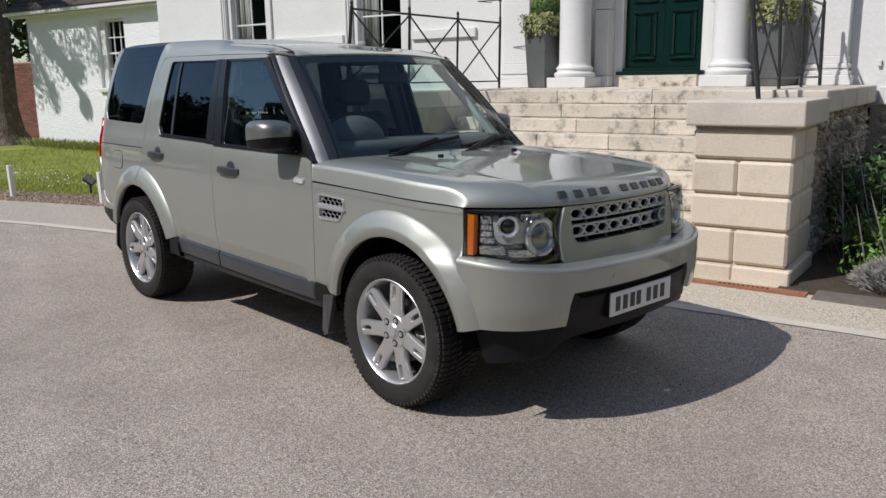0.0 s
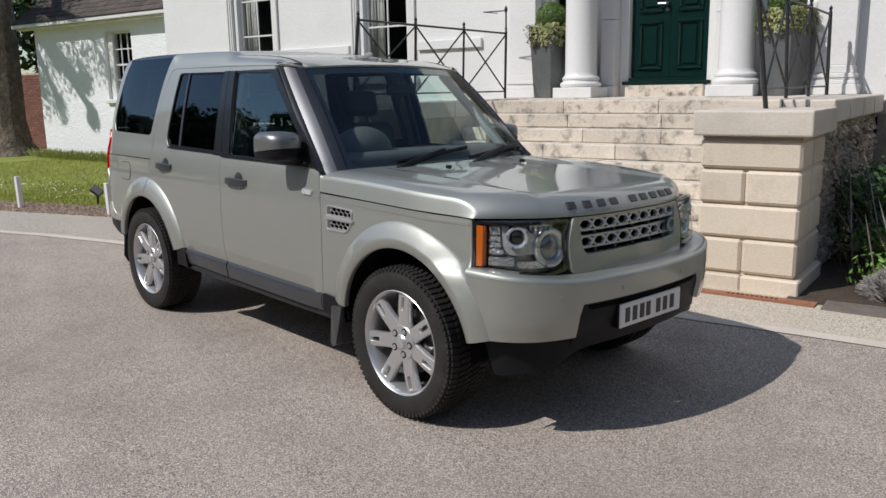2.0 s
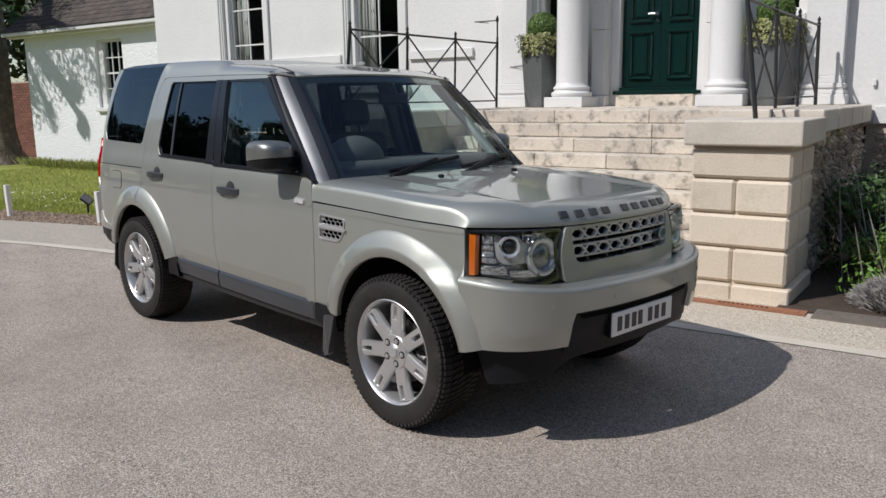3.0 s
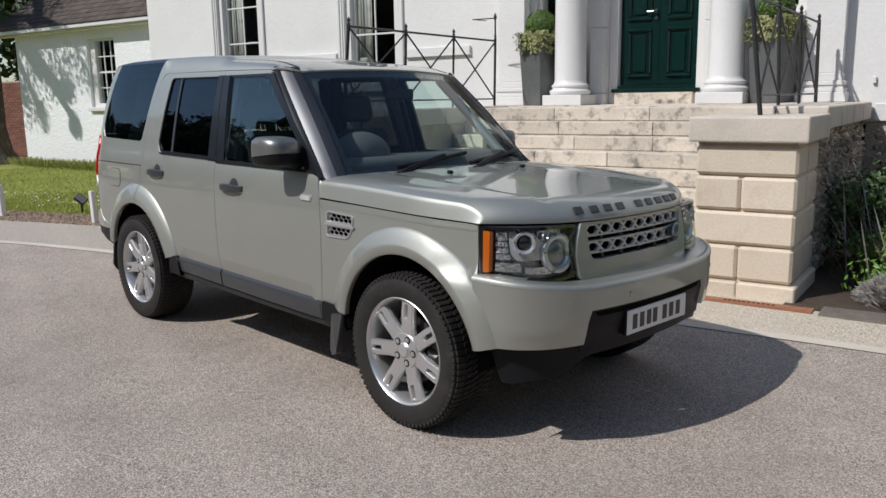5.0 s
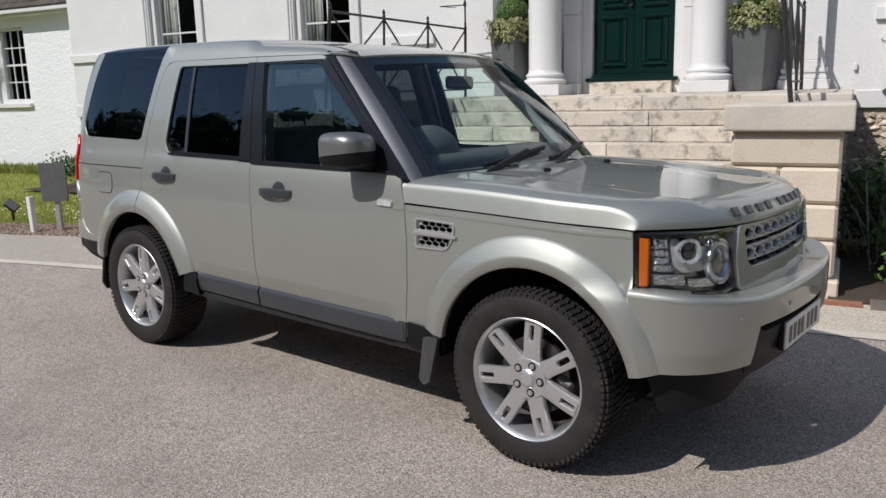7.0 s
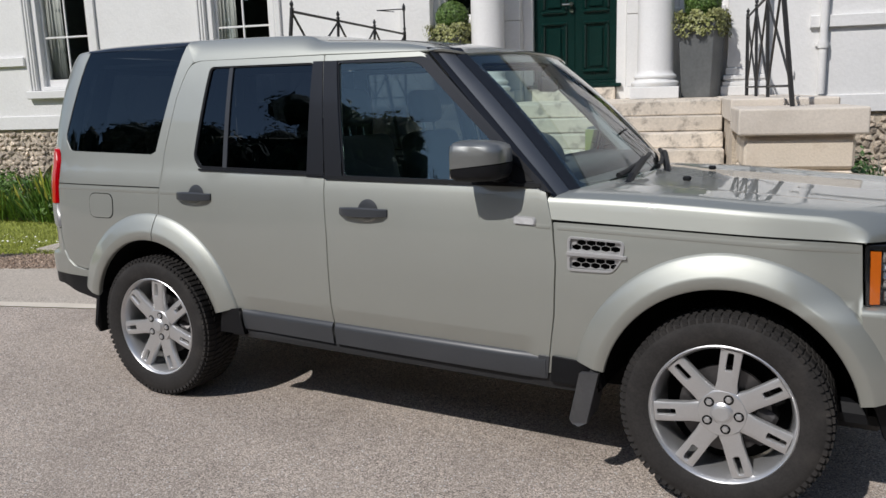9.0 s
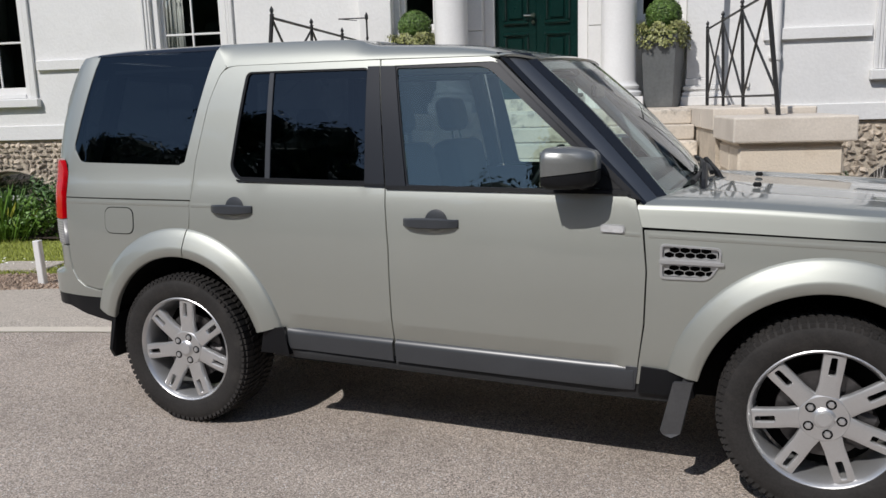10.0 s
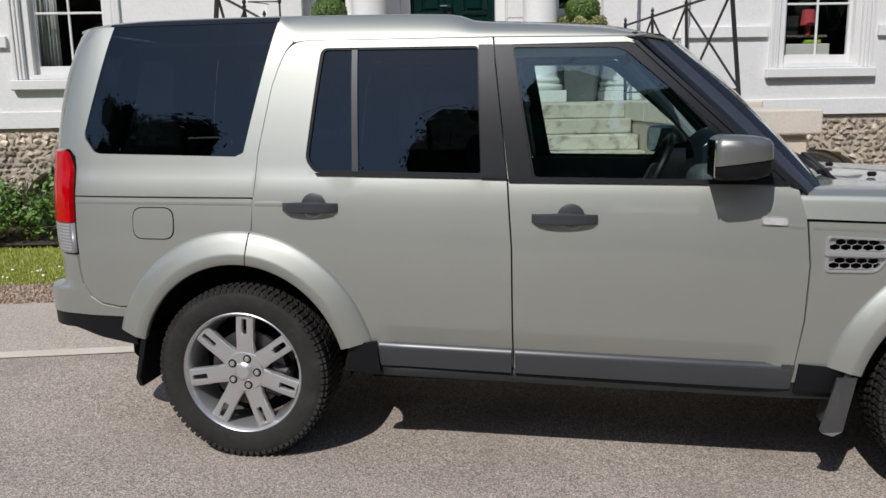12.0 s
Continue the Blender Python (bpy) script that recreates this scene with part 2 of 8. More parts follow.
def tube(bm, pts, r, sides=8, closed=False, flat=1.0):
    """A tube swept along points."""
    pts = [Vector(p) for p in pts]
    rings, n = [], len(pts)
    for i, p in enumerate(pts):
        d = (pts[(i + 1) % n if closed else min(i + 1, n - 1)] - pts[i - 1 if closed else max(i - 1, 0)]).normalized()
        up = Vector((0, 0, 1)) if abs(d.z) < 0.95 else Vector((1, 0, 0))
        u = d.cross(up).normalized()
        w = u.cross(d)
        rings.append([bm.verts.new(p + r * (math.cos(2 * math.pi * k / sides) * u + flat * math.sin(2 * math.pi * k / sides) * w)) for k in range(sides)])
    for i in range(n if closed else n - 1):
        a, b = rings[i], rings[(i + 1) % n]
        for k in range(sides):
            bm.faces.new((a[k], a[(k + 1) % sides], b[(k + 1) % sides], b[k]))
    if not closed:
        bm.faces.new(rings[0])
        bm.faces.new(rings[-1])
    return bm


def leaves(rng, count, place, size, flat=0.5):
    """Many small bent leaves; place(rng) gives a point and an outward direction."""
    vs, fs = [], []
    for _ in range(count):
        p, d = place(rng)
        d = (Vector(d) + Vector((rng.uniform(-1, 1), rng.uniform(-1, 1), rng.uniform(-0.6, 1))) * flat).normalized()
        s = size * rng.uniform(0.6, 1.4)
        u = d.cross(Vector((rng.uniform(-1, 1), rng.uniform(-1, 1), rng.uniform(-1, 1)))).normalized()
        w = d.cross(u)
        p = Vector(p)
        k = len(vs)
        vs += [p - u * s * 0.5, p + w * s * 0.28, p + u * s * 0.5 + d * s * 0.15, p - w * s * 0.28]
        fs.append((k, k + 1, k + 2, k + 3))
    me = bpy.data.meshes.new("leaves")
    me.from_pydata([tuple(v) for v in vs], [], fs)
    return me


def ground_z(x, y):
    """The drive falls a little towards the house."""
    return -0.004 * 12 * math.tanh(x / 12) - 0.01466 * 12 * math.tanh(y / 12)


HOUSE = Matrix.Rotation(radians(12.0), 4, "Z")
COS, SIN = math.cos(radians(12.0)), math.sin(radians(12.0))


def hw(s, h):
    return s * COS - h * SIN, s * SIN + h * COS


def hground(s, h):
    return ground_z(*hw(s, h))


def sheet(outline_rows, lift, material, name, label, category, depth=0.05, kind="structure"):
    """Ground laid in rows of (s, h) points, following the fall of the drive."""
    bm = bmesh.new()
    grid = [[bm.verts.new((*hw(s, h), hground(s, h) + lift)) for s, h in row] for row in outline_rows]
    for a, b in zip(grid, grid[1:]):
        for i in range(len(a) - 1):
            bm.faces.new((a[i], a[i + 1], b[i + 1], b[i]))
    ob = part(name, bm, material)
    ob.data.polygons.foreach_set("use_smooth", [True] * len(ob.data.polygons))
    return tagged(ob, label, category, kind=kind)


def lerp(pairs, x):
    for (a, u), (b, v) in zip(pairs, pairs[1:]):
        if x <= b:
            return u + (v - u) * max(0.0, (x - a) / (b - a))
    return pairs[-1][1]


KERB = [(-60, -9.0), (-9, -0.75), (-5, 0.13), (-3.9, 0.39), (-3, 0.53), (-2, 0.635), (-1.2, 0.705), (0, 0.80), (2, 0.96), (3.3, 1.06), (4.5, 1.07), (12, 1.12), (60, 1.6)]
GRAVEL0 = [(-60, -7.5), (-8, 0.84), (-6.6, 1.17), (-4.7, 1.66), (-3.6, 1.91), (-2.8, 2.07), (-2.2, 2.12), (0, 2.2)]
GRAVEL1 = [(-60, -6.6), (-8, 1.66), (-5.5, 2.22), (-4.9, 2.41), (-4.1, 2.58), (-3, 2.78), (0, 2.85)]
SS = [-60, -40, -25, -18, -14, -11, -9, -8, -7, -6, -5, -4, -3, -2, -1, 0, 1, 2, 3, 4, 5, 6, 8, 10, 14, 20, 30, 60]

# ---- ground ----
_bm = bmesh.new()
_R = [0, 1, 2, 3, 4, 5, 6, 8, 10, 12, 15, 20, 30, 50, 100, 300, 1500]
_A = 48
_rings = []
for _r in _R[1:]:
    _rings.append([_bm.verts.new((_r * math.cos(2 * math.pi * i / _A), _r * math.sin(2 * math.pi * i / _A),
                                  ground_z(_r * math.cos(2 * math.pi * i / _A), _r * math.sin(2 * math.pi * i / _A)) - 0.03)) for i in range(_A)])
_c = _bm.verts.new((0, 0, -0.03))
for i in range(_A):
    _bm.faces.new((_c, _rings[0][i], _rings[0][(i + 1) % _A]))
for a, b in zip(_rings, _rings[1:]):
    for i in range(_A):
        _bm.faces.new((a[i], b[i], b[(i + 1) % _A], a[(i + 1) % _A]))
tagged(part("ground", _bm, M["grass"]), "wide grassy ground under drive and garden", "ground", kind="structure")
sheet([[(s, h) for s in SS] for h in (-14, -11, -8, -5, -3, -2)] + [[(s, -1 + (lerp(KERB, s) + 1) * k) for s in SS] for k in (0, 0.5, 1)],
      0.0, M["asphalt"], "road", "grey-brown tarmac drive, worn and finely speckled", "road")
sheet([[(s, lerp(KERB, s) + k) for s in SS] for k in (0.0, 0.135)], 0.005, M["edging"], "trim_edging", "pale flush kerb edging beside the tarmac", "kerb")
_pl = [s for s in SS if s <= 0]
sheet([[(s, lerp(KERB, s) + 0.135 + (lerp(GRAVEL0, s) - lerp(KERB, s) - 0.135) * k) for s in _pl] for k in (0, 0.5, 1)],
      0.003, M["concrete"], "pavement", "pale gritty paved margin beside the lawn", "pavement")
_pr = [0, 1, 2, 3, 4, 5, 6, 8, 10, 14, 20, 30, 60]
sheet([[(s, lerp(KERB, s) + 0.135 + (1.98 - lerp(KERB, s) - 0.135) * k) for s in _pr] for k in (0, 0.5, 1)],
      0.003, M["concrete_warm"], "pavement", "beige gritty paved margin before the stone steps", "pavement")
sheet([[(s, 1.98 + 0.6 * k) for s in (0, 0.5, 1, 2, 3, 3.7)] for k in (0, 1)], 0.002, M["concrete_warm"], "pavement", "beige paving at the foot of the steps", "pavement")
sheet([[(s, lerp(GRAVEL0, s) + (lerp(GRAVEL1, s) - lerp(GRAVEL0, s)) * k) for s in _pl] for k in (0, 0.5, 1)], 0.0, M["gravel"], "ground_gravel",
      "strip of loose brown gravel edging the lawn", "gravel")
sheet([[(s, h) for s in (3.7, 4.5, 5.5, 7, 9, 14)] for h in (1.98, 3, 4, 5, 6.4)], 0.01, M["soil"], "ground_bed", "dark earth flower bed beside the steps", "soil")
sheet([[(s, h) for s in (-9.4, -8, -7, -6, -5, -4, -3, -1.5)] for h in (4.9, 5.6, 6.4)], 0.01, M["soil"], "ground_bed", "earth bed along the foot of the house", "soil")

# ---- the house ----
DOOR_S = 1.14
WALL_H = 6.36


def grid_wall(bm, ss, zs, h0, h1, solid):
    """A wall of cells with faces only where it meets the air."""
    n, m = len(ss) - 1, len(zs) - 1
    on = lambda i, j: 0 <= i < n and 0 <= j < m and solid(i, j)
    vert = {}

    def v(i, j, h):
        k = (i, j, h)
        if k not in vert:
            vert[k] = bm.verts.new((ss[i], h, zs[j]))
        return vert[k]
    for i in range(n):
        for j in range(m):
            if not on(i, j):
                continue
            bm.faces.new((v(i, j, h0), v(i + 1, j, h0), v(i + 1, j + 1, h0), v(i, j + 1, h0)))
            bm.faces.new((v(i, j, h1), v(i, j + 1, h1), v(i + 1, j + 1, h1), v(i + 1, j, h1)))
            for di, dj, q in ((-1, 0, ((i, j), (i, j + 1))), (1, 0, ((i + 1, j + 1), (i + 1, j))), (0, -1, ((i + 1, j), (i, j))), (0, 1, ((i, j + 1), (i + 1, j + 1)))):
                if not on(i + di, j + dj):
                    (a, b), (c, d) = q
                    bm.faces.new((v(a, b, h0), v(c, d, h0), v(c, d, h1), v(a, b, h1)))
    return bm


WINDOWS = [-6.83, -3.70, 5.92]
WIN_W, WIN_Z0, WIN_Z1 = 1.10, 1.83, 3.95
SIDE_LIGHTS = [(-0.66, -0.16, 2.55, 4.1), (2.44, 2.94, 2.55, 4.1)]
openings = [(c - WIN_W / 2, c + WIN_W / 2, WIN_Z0, WIN_Z1) for c in WINDOWS] + [(0.47, 1.81, 1.43, 4.1)] + SIDE_LIGHTS
_ss = sorted({-9.45, 12.0, *[o[0] for o in openings], *[o[1] for o in openings]})
_zs = sorted({1.22, 7.2, 1.43, 4.1, 2.55, WIN_Z0, WIN_Z1})
_bm = grid_wall(bmesh.new(), _ss, _zs, WALL_H, WALL_H + 0.42,
                lambda i, j: not any(o[0] - 1e-4 <= _ss[i] and _ss[i + 1] <= o[1] + 1e-4 and o[2] - 1e-4 <= _zs[j] and _zs[j + 1] <= o[3] + 1e-4 for o in openings))
wall_front = tagged(part("wall_front", _bm, M["white"]), "tall white-painted rendered house front", "wall", kind="structure")
wall_front.matrix_basis = HOUSE
# sides, back and roof of the main block close it
for _nm, _b in (("wall_west", (-9.45, -9.05, 6.78, 17, -0.3, 7.2)), ("wall_east", (11.6, 12.0, 6.78, 17, -0.3, 7.2)), ("wall_back", (-9.05, 11.6, 16.6, 17, -0.3, 7.2))):
    tagged(part(_nm, bx(*_b), M["white"]), "white rendered house wall", "wall", kind="structure").matrix_basis = HOUSE
tagged(part("ceiling", bx(-9.44, 11.99, 6.4, 17, 7.2, 7.4), M["rooftile"]), "flat top closing the house", "ceiling", kind="structure").matrix_basis = HOUSE
tagged(part("floor_house", bx(-9.0, 11.5, 6.79, 16.5, 1.0, 1.2), M["painted_gloom"]), "house floor, coloured dark for the unlit rooms", "floor", kind="structure").matrix_basis = HOUSE
tagged(part("wall_inner", bx(-9.0, 11.5, 9.6, 9.7, 1.2, 7.1), M["painted_gloom"]), "inner wall of the rooms, gloom put into its colour", "wall", kind="structure").matrix_basis = HOUSE
# projecting plinth band and string bands
for s0, s1, z0, z1, d in ((-9.48, -1.5, 1.22, 1.435, 0.03), (3.8, 12.0, 1.22, 1.43, 0.03)):
    o = tagged(part("trim_plinth", bx(s0, s1, WALL_H - d, WALL_H - 0.002, z0, z1, bevel=0.008), M["white"]), "white projecting plinth band above the flint", "trim", kind="structure")
    o.matrix_basis = HOUSE
for s0, s1 in ((-9.45, -7.56), (-6.10, -4.43), (-2.97, -1.75), (3.95, 5.20), (6.66, 9.0)):
    o = tagged(part("trim_band", bx(s0, s1, WALL_H - 0.05, WALL_H - 0.002, 2.22, 2.36, bevel=0.006), M["white"]), "white raised string band on the house front", "trim", kind="structure")
    o.matrix_basis = HOUSE


def window(name, c, label, curtain):
    w = thing(name, label, "window", HOUSE, kind="structure")
    a, b = c - WIN_W / 2, c + WIN_W / 2
    bm = bmesh.new()          # moulded architrave round the opening
    for d0, d1, out in ((0.085, 0.135, 0.045), (0.04, 0.082, 0.028), (0.003, 0.037, 0.015)):
        for s0, s1, z0, z1 in ((a - d1, a - d0, WIN_Z0 - 0.002, WIN_Z1 + d1), (b + d0, b + d1, WIN_Z0 - 0.002, WIN_Z1 + d1), (a - d0, b + d0, WIN_Z1 + d0, WIN_Z1 + d1)):
            box(bm, s0, s1, WALL_H - out, WALL_H - 0.002, z0, z1, bevel=0.007)
    part("architrave", bm, M["gloss_white"], w)
    bm = bmesh.new()          # box frame in the reveal
    g = WALL_H + 0.13
    for s0, s1, z0, z1 in ((a + 0.003, a + 0.09, WIN_Z0, WIN_Z1), (b - 0.09, b - 0.003, WIN_Z0, WIN_Z1), (a + 0.09, b - 0.09, WIN_Z1 - 0.1, WIN_Z1 - 0.003)):
        box(bm, s0, s1, g - 0.09, g + 0.12, z0, z1, bevel=0.006)
    part("window_frame", bm, M["gloss_white"], w)
    part("window_sill", bx(a - 0.175, b + 0.175, WALL_H - 0.09, WALL_H - 0.004, WIN_Z0 - 0.13, WIN_Z0 - 0.004, bevel=0.012), M["gloss_white"], w, "white painted stone sill")
    part("inner_sill", bx(a + 0.09, b - 0.09, WALL_H + 0.02, g + 0.1, WIN_Z0 + 0.003, WIN_Z0 + 0.06, bevel=0.005), M["gloss_white"], w)
    bm = bmesh.new()
    for s0, s1, z0, z1 in ((a + 0.09, a + 0.135, WIN_Z0 + 0.062, WIN_Z1 - 0.1), (b - 0.135, b - 0.09, WIN_Z0 + 0.062, WIN_Z1 - 0.1), (a + 0.135, b - 0.135, WIN_Z0 + 0.062, WIN_Z0 + 0.165)):
        box(bm, s0, s1, g - 0.01, g + 0.035, z0, z1, bevel=0.004)
    part("sash", bm, M["gloss_white"], w)
    cols, rows = [a + 0.135, c, b - 0.135], [WIN_Z0 + 0.165, 2.645, 3.29, WIN_Z1 - 0.1]
    part("glazing_bar", bx(c - 0.013, c + 0.013, g, g + 0.03, rows[0], rows[3], bevel=0.004), M["gloss_white"], w)
    for z in rows[1:3]:
        part("glazing_bar", bx(cols[0], cols[2], g + 0.001, g + 0.029, z - 0.014, z + 0.014, bevel=0.004), M["gloss_white"], w)
    for i in range(2):
        for j in range(3):
            p = part("pane", bx(cols[i] + 0.014, cols[i + 1] - 0.014, g + 0.014, g + 0.018, rows[j] + 0.015, rows[j + 1] - 0.015), M["pane"], w)
            p.visible_shadow = False
    if curtain:
        bm = bmesh.new()
        vs = [[bm.verts.new((a + 0.03 + 0.30 * k / 24, g + 0.2 + 0.02 * math.sin(k * 1.7), z)) for k in range(25)] for z in (WIN_Z0, WIN_Z1)]
        for k in range(24):
            bm.faces.new((vs[0][k], vs[0][k + 1], vs[1][k + 1], vs[1][k]))
        cu = part("curtain", bm, M["curtain"], w, "pale grey hanging curtain", smooth=True)
        sol = cu.modifiers.new("thick", "SOLIDIFY")
        sol.thickness = 0.004
    return w


window("window_1", WINDOWS[0], "white sash window with dark panes and curtain", True)
window("window_2", WINDOWS[1], "white sash window beside the portico, curtain inside", True)
window("window_3", WINDOWS[2], "white sash window with shelf of objects behind", False)


def side_light(name, label, a, b, z0, z1):
    """Narrow sash window beside the front door."""
    w = thing(name, label, "window", HOUSE, kind="structure")
    g = WALL_H + 0.13
    bm = bmesh.new()
    for s0, s1, q0, q1 in ((a + 0.003, a + 0.06, z0, z1), (b - 0.06, b - 0.003, z0, z1), (a + 0.06, b - 0.06, z0 + 0.003, z0 + 0.07)):
        box(bm, s0, s1, g - 0.06, g + 0.08, q0, q1, bevel=0.006)
    part("window_frame", bm, M["gloss_white"], w)
    part("window_sill", bx(a - 0.05, b + 0.05, WALL_H - 0.06, WALL_H - 0.003, z0 - 0.09, z0 - 0.004, bevel=0.01), M["gloss_white"], w)
    part("glazing_bar", bx(a + 0.06, b - 0.06, g, g + 0.03, 3.3, 3.33, bevel=0.004), M["gloss_white"], w)
    for q0, q1 in ((z0 + 0.071, 3.299), (3.331, z1 - 0.01)):
        part("pane", bx(a + 0.061, b - 0.061, g + 0.012, g + 0.016, q0, q1), M["pane"], w).visible_shadow = False
    return w


side_light("window_6", "narrow dark side window behind the planter", *SIDE_LIGHTS[0])
side_light("window_7", "narrow dark side window behind the planter", *SIDE_LIGHTS[1])


# flint base wall with arched cellar openings
def arch_wall(bm, s0, s1, z0, z1, h0, h1, arches):
    """A wall whose openings have rounded tops: built in narrow upright strips."""
    ss = sorted({s0, s1, *[c + r * math.cos(math.pi * k / 12) for c, r, zc in arches for k in range(13)]})
    for a, b in zip(ss, ss[1:]):
        mid = (a + b) / 2
        top = None
        for c, r, zc in arches:
            if abs(mid - c) < r:
                top = (c, r, zc)
        f = lambda s: z0 if not top else top[2] + math.sqrt(max(0, top[1] ** 2 - (s - top[0]) ** 2)) * 0.62
        q = [(a, f(a)), (b, f(b)), (b, z1), (a, z1)]
        fr = [bm.verts.new((s, h0, z)) for s, z in q]
        bk = [bm.verts.new((s, h1, z)) for s, z in q]
        bm.faces.new(fr)
        bm.faces.new(bk[::-1])
        for i in (0, 2):
            bm.faces.new((fr[i], bk[i], bk[(i + 1) % 4], fr[(i + 1) % 4]))
    bmesh.ops.remove_doubles(bm, verts=bm.verts, dist=1e-4)
    return bm


ARCHES_L = [(-6.83, 0.72, 0.32), (-3.70, 0.72, 0.32)]
ARCHES_R = [(5.92, 0.72, 0.32)]
for s0, s1, arches in ((-9.45, -1.5, ARCHES_L), (3.72, 12.0, ARCHES_R)):
    o = tagged(part("wall_flint", arch_wall(bmesh.new(), s0, s1, -0.3, 1.215, WALL_H + 0.02, WALL_H + 0.4, arches), M["mortar"]), "flint base wall of the house with arched cellar openings", "wall", kind="structure")
    o.matrix_basis = HOUSE
    for c, r, zc in arches:
        w = thing("window", "arched white cellar window deep in the flint", "window", HOUSE, kind="structure")
        w.name = "window_4"
        bm = bmesh.new()
        pts = [(c + (r - 0.06) * math.cos(math.pi * k / 16), WALL_H + 0.3, zc + (r - 0.06) * 0.62 * math.sin(math.pi * k / 16)) for k in range(17)]
        tube(bm, [(c + r - 0.06, WALL_H + 0.3, -0.25)] + pts + [(c - r + 0.06, WALL_H + 0.3, -0.25)], 0.03, 6)
        part("window_frame", bm, M["gloss_white"], w)
        part("window_sill", bx(c - r + 0.04, c + r - 0.04, WALL_H + 0.24, WALL_H + 0.36, 0.30, 0.36), M["gloss_white"], w)
        bm = bmesh.new()
        f = [bm.verts.new((p[0], WALL_H + 0.3, p[2])) for p in pts]
        bm.faces.new(f)
        ex = bmesh.ops.extrude_face_region(bm, geom=bm.faces[:])
        for v in [g for g in ex["geom"] if isinstance(g, bmesh.types.BMVert)]:
            v.co.y += 0.004
        part("pane", bm, M["pane"], w)
        part("backing", bx(c - r, c + r, WALL_H + 0.385, WALL_H + 0.395, -0.3, 1.0), M["painted_gloom"], w, "dark sheet standing for the unlit cellar")


def pebble_meshes(rng, count):
    out = []
    for k in range(count):
        bm = bmesh.new()
        bmesh.ops.create_icosphere(bm, subdivisions=1, radius=0.5)
        for v in bm.verts:
            v.co *= 1 + 0.75 * noise.noise(v.co * 2.7 + Vector((k * 7.1, 0, 0)))
        me = mesh_of(bm, "stone")
        me.materials.append(M["flint"])
        out.append(me)
    return out


def flint_face(name, label, place, u0, u1, z0, z1, keep, near, size=0.088, seed=3):
    """Flints bedded in mortar; those within the near stretch are pieces of their own."""
    rng = random.Random(seed)
    w = thing(name, label, "wall", HOUSE, kind="structure")
    kinds = pebble_meshes(rng, 9)
    vs, fs, single = [], [], 0
    z = z0
    row = 0
    while z < z1:
        u = u0 + (row % 2) * size * 0.5 + rng.uniform(0, 0.04)
        while u < u1:
            a, b = size * rng.uniform(0.55, 1.5), size * rng.uniform(0.55, 1.15)
            if keep(u, z):
                p = place(u + rng.uniform(-0.01, 0.01), z + rng.uniform(-0.015, 0.015))
                sx = Euler((rng.uniform(-0.4, 0.4), rng.uniform(-0.6, 0.6), rng.uniform(-0.4, 0.4))).to_matrix().to_4x4()
                b *= rng.choice((0.8, 1.0, 1.25))
                m = Matrix.Translation(p) @ sx @ Matrix.Diagonal((a, size * rng.uniform(0.35, 0.75), b, 1))
                if near(u, z) and single < 290:
                    single += 1
                    o = new("stone", rng.choice(kinds))
                    o.parent, o.matrix_basis = w, m
                else:
                    me = rng.choice(kinds)
                    k = len(vs)
                    vs += [tuple(m @ v.co) for v in me.vertices]
                    fs += [tuple(k + i for i in q.vertices) for q in me.polygons]
            u += a * 0.98
        z += size * 0.86
        row += 1
    me = bpy.data.meshes.new("stones")
    me.from_pydata(vs, [], fs)
    me.materials.append(M["flint_rest"])
    o = new("stones", me)
    o.parent = w
    tagged(o, kind="stuff")
    return w


def clear_of(arches):
    return lambda u, z: not any(abs(u - c) < r + 0.02 and z < zc + 0.03 + 0.62 * math.sqrt(max(0, (r + 0.02) ** 2 - (u - c) ** 2)) for c, r, zc in arches)


# ---- steps, landing and side walls ----
STEP_TOP, RISE, TREAD, STEP_H0 = 1.43, 0.155, 0.272, 4.6
S_L, S_R = 2 * DOOR_S - 2.9, 2.9
stairs = thing("stairs", "broad worn limestone steps up to the front door", "stairs", HOUSE, kind="structure")
_rng = random.Random(5)
for k in range(9):
    z1 = STEP_TOP - RISE * k
    h0 = STEP_H0 - TREAD * k
    cuts = [S_L]
    while cuts[-1] < S_R - 1.5:
        cuts.append(cuts[-1] + _rng.uniform(0.75, 1.35))
    cuts.append(S_R)
    z0 = z1 - RISE + 0.004 if k < 8 else -0.2
    for a, b in zip(cuts, cuts[1:]):
        dz = _rng.uniform(-0.003, 0.003)
        part("step_stone", bx(a + 0.002, b - 0.002, h0 + _rng.uniform(-0.004, 0.004), h0 + TREAD + 0.05, z0, z1 + dz, bevel=0.012, segments=2), M["step"], stairs)
landing = thing("floor_landing", "stone-flagged landing before the front door", "landing", HOUSE, kind="structure")
for i, (a, b) in enumerate(((-0.95, 0.1), (0.1, 1.15), (1.15, 2.2), (2.2, 3.22))):
    for j, (c, d, z) in enumerate(((4.93, 5.5, 1.436), (5.5, 6.1, 1.446), (6.1, 6.6, 1.449))):
        part("flagstone", bx(a + 0.003, b - 0.003, c + 0.003, d - 0.003, 1.2, z, bevel=0.006), M["step"], landing)
part("core", bx(S_L + 0.01, S_R - 0.01, 4.96, 6.34, -0.2, 1.19), M["mortar"], landing)


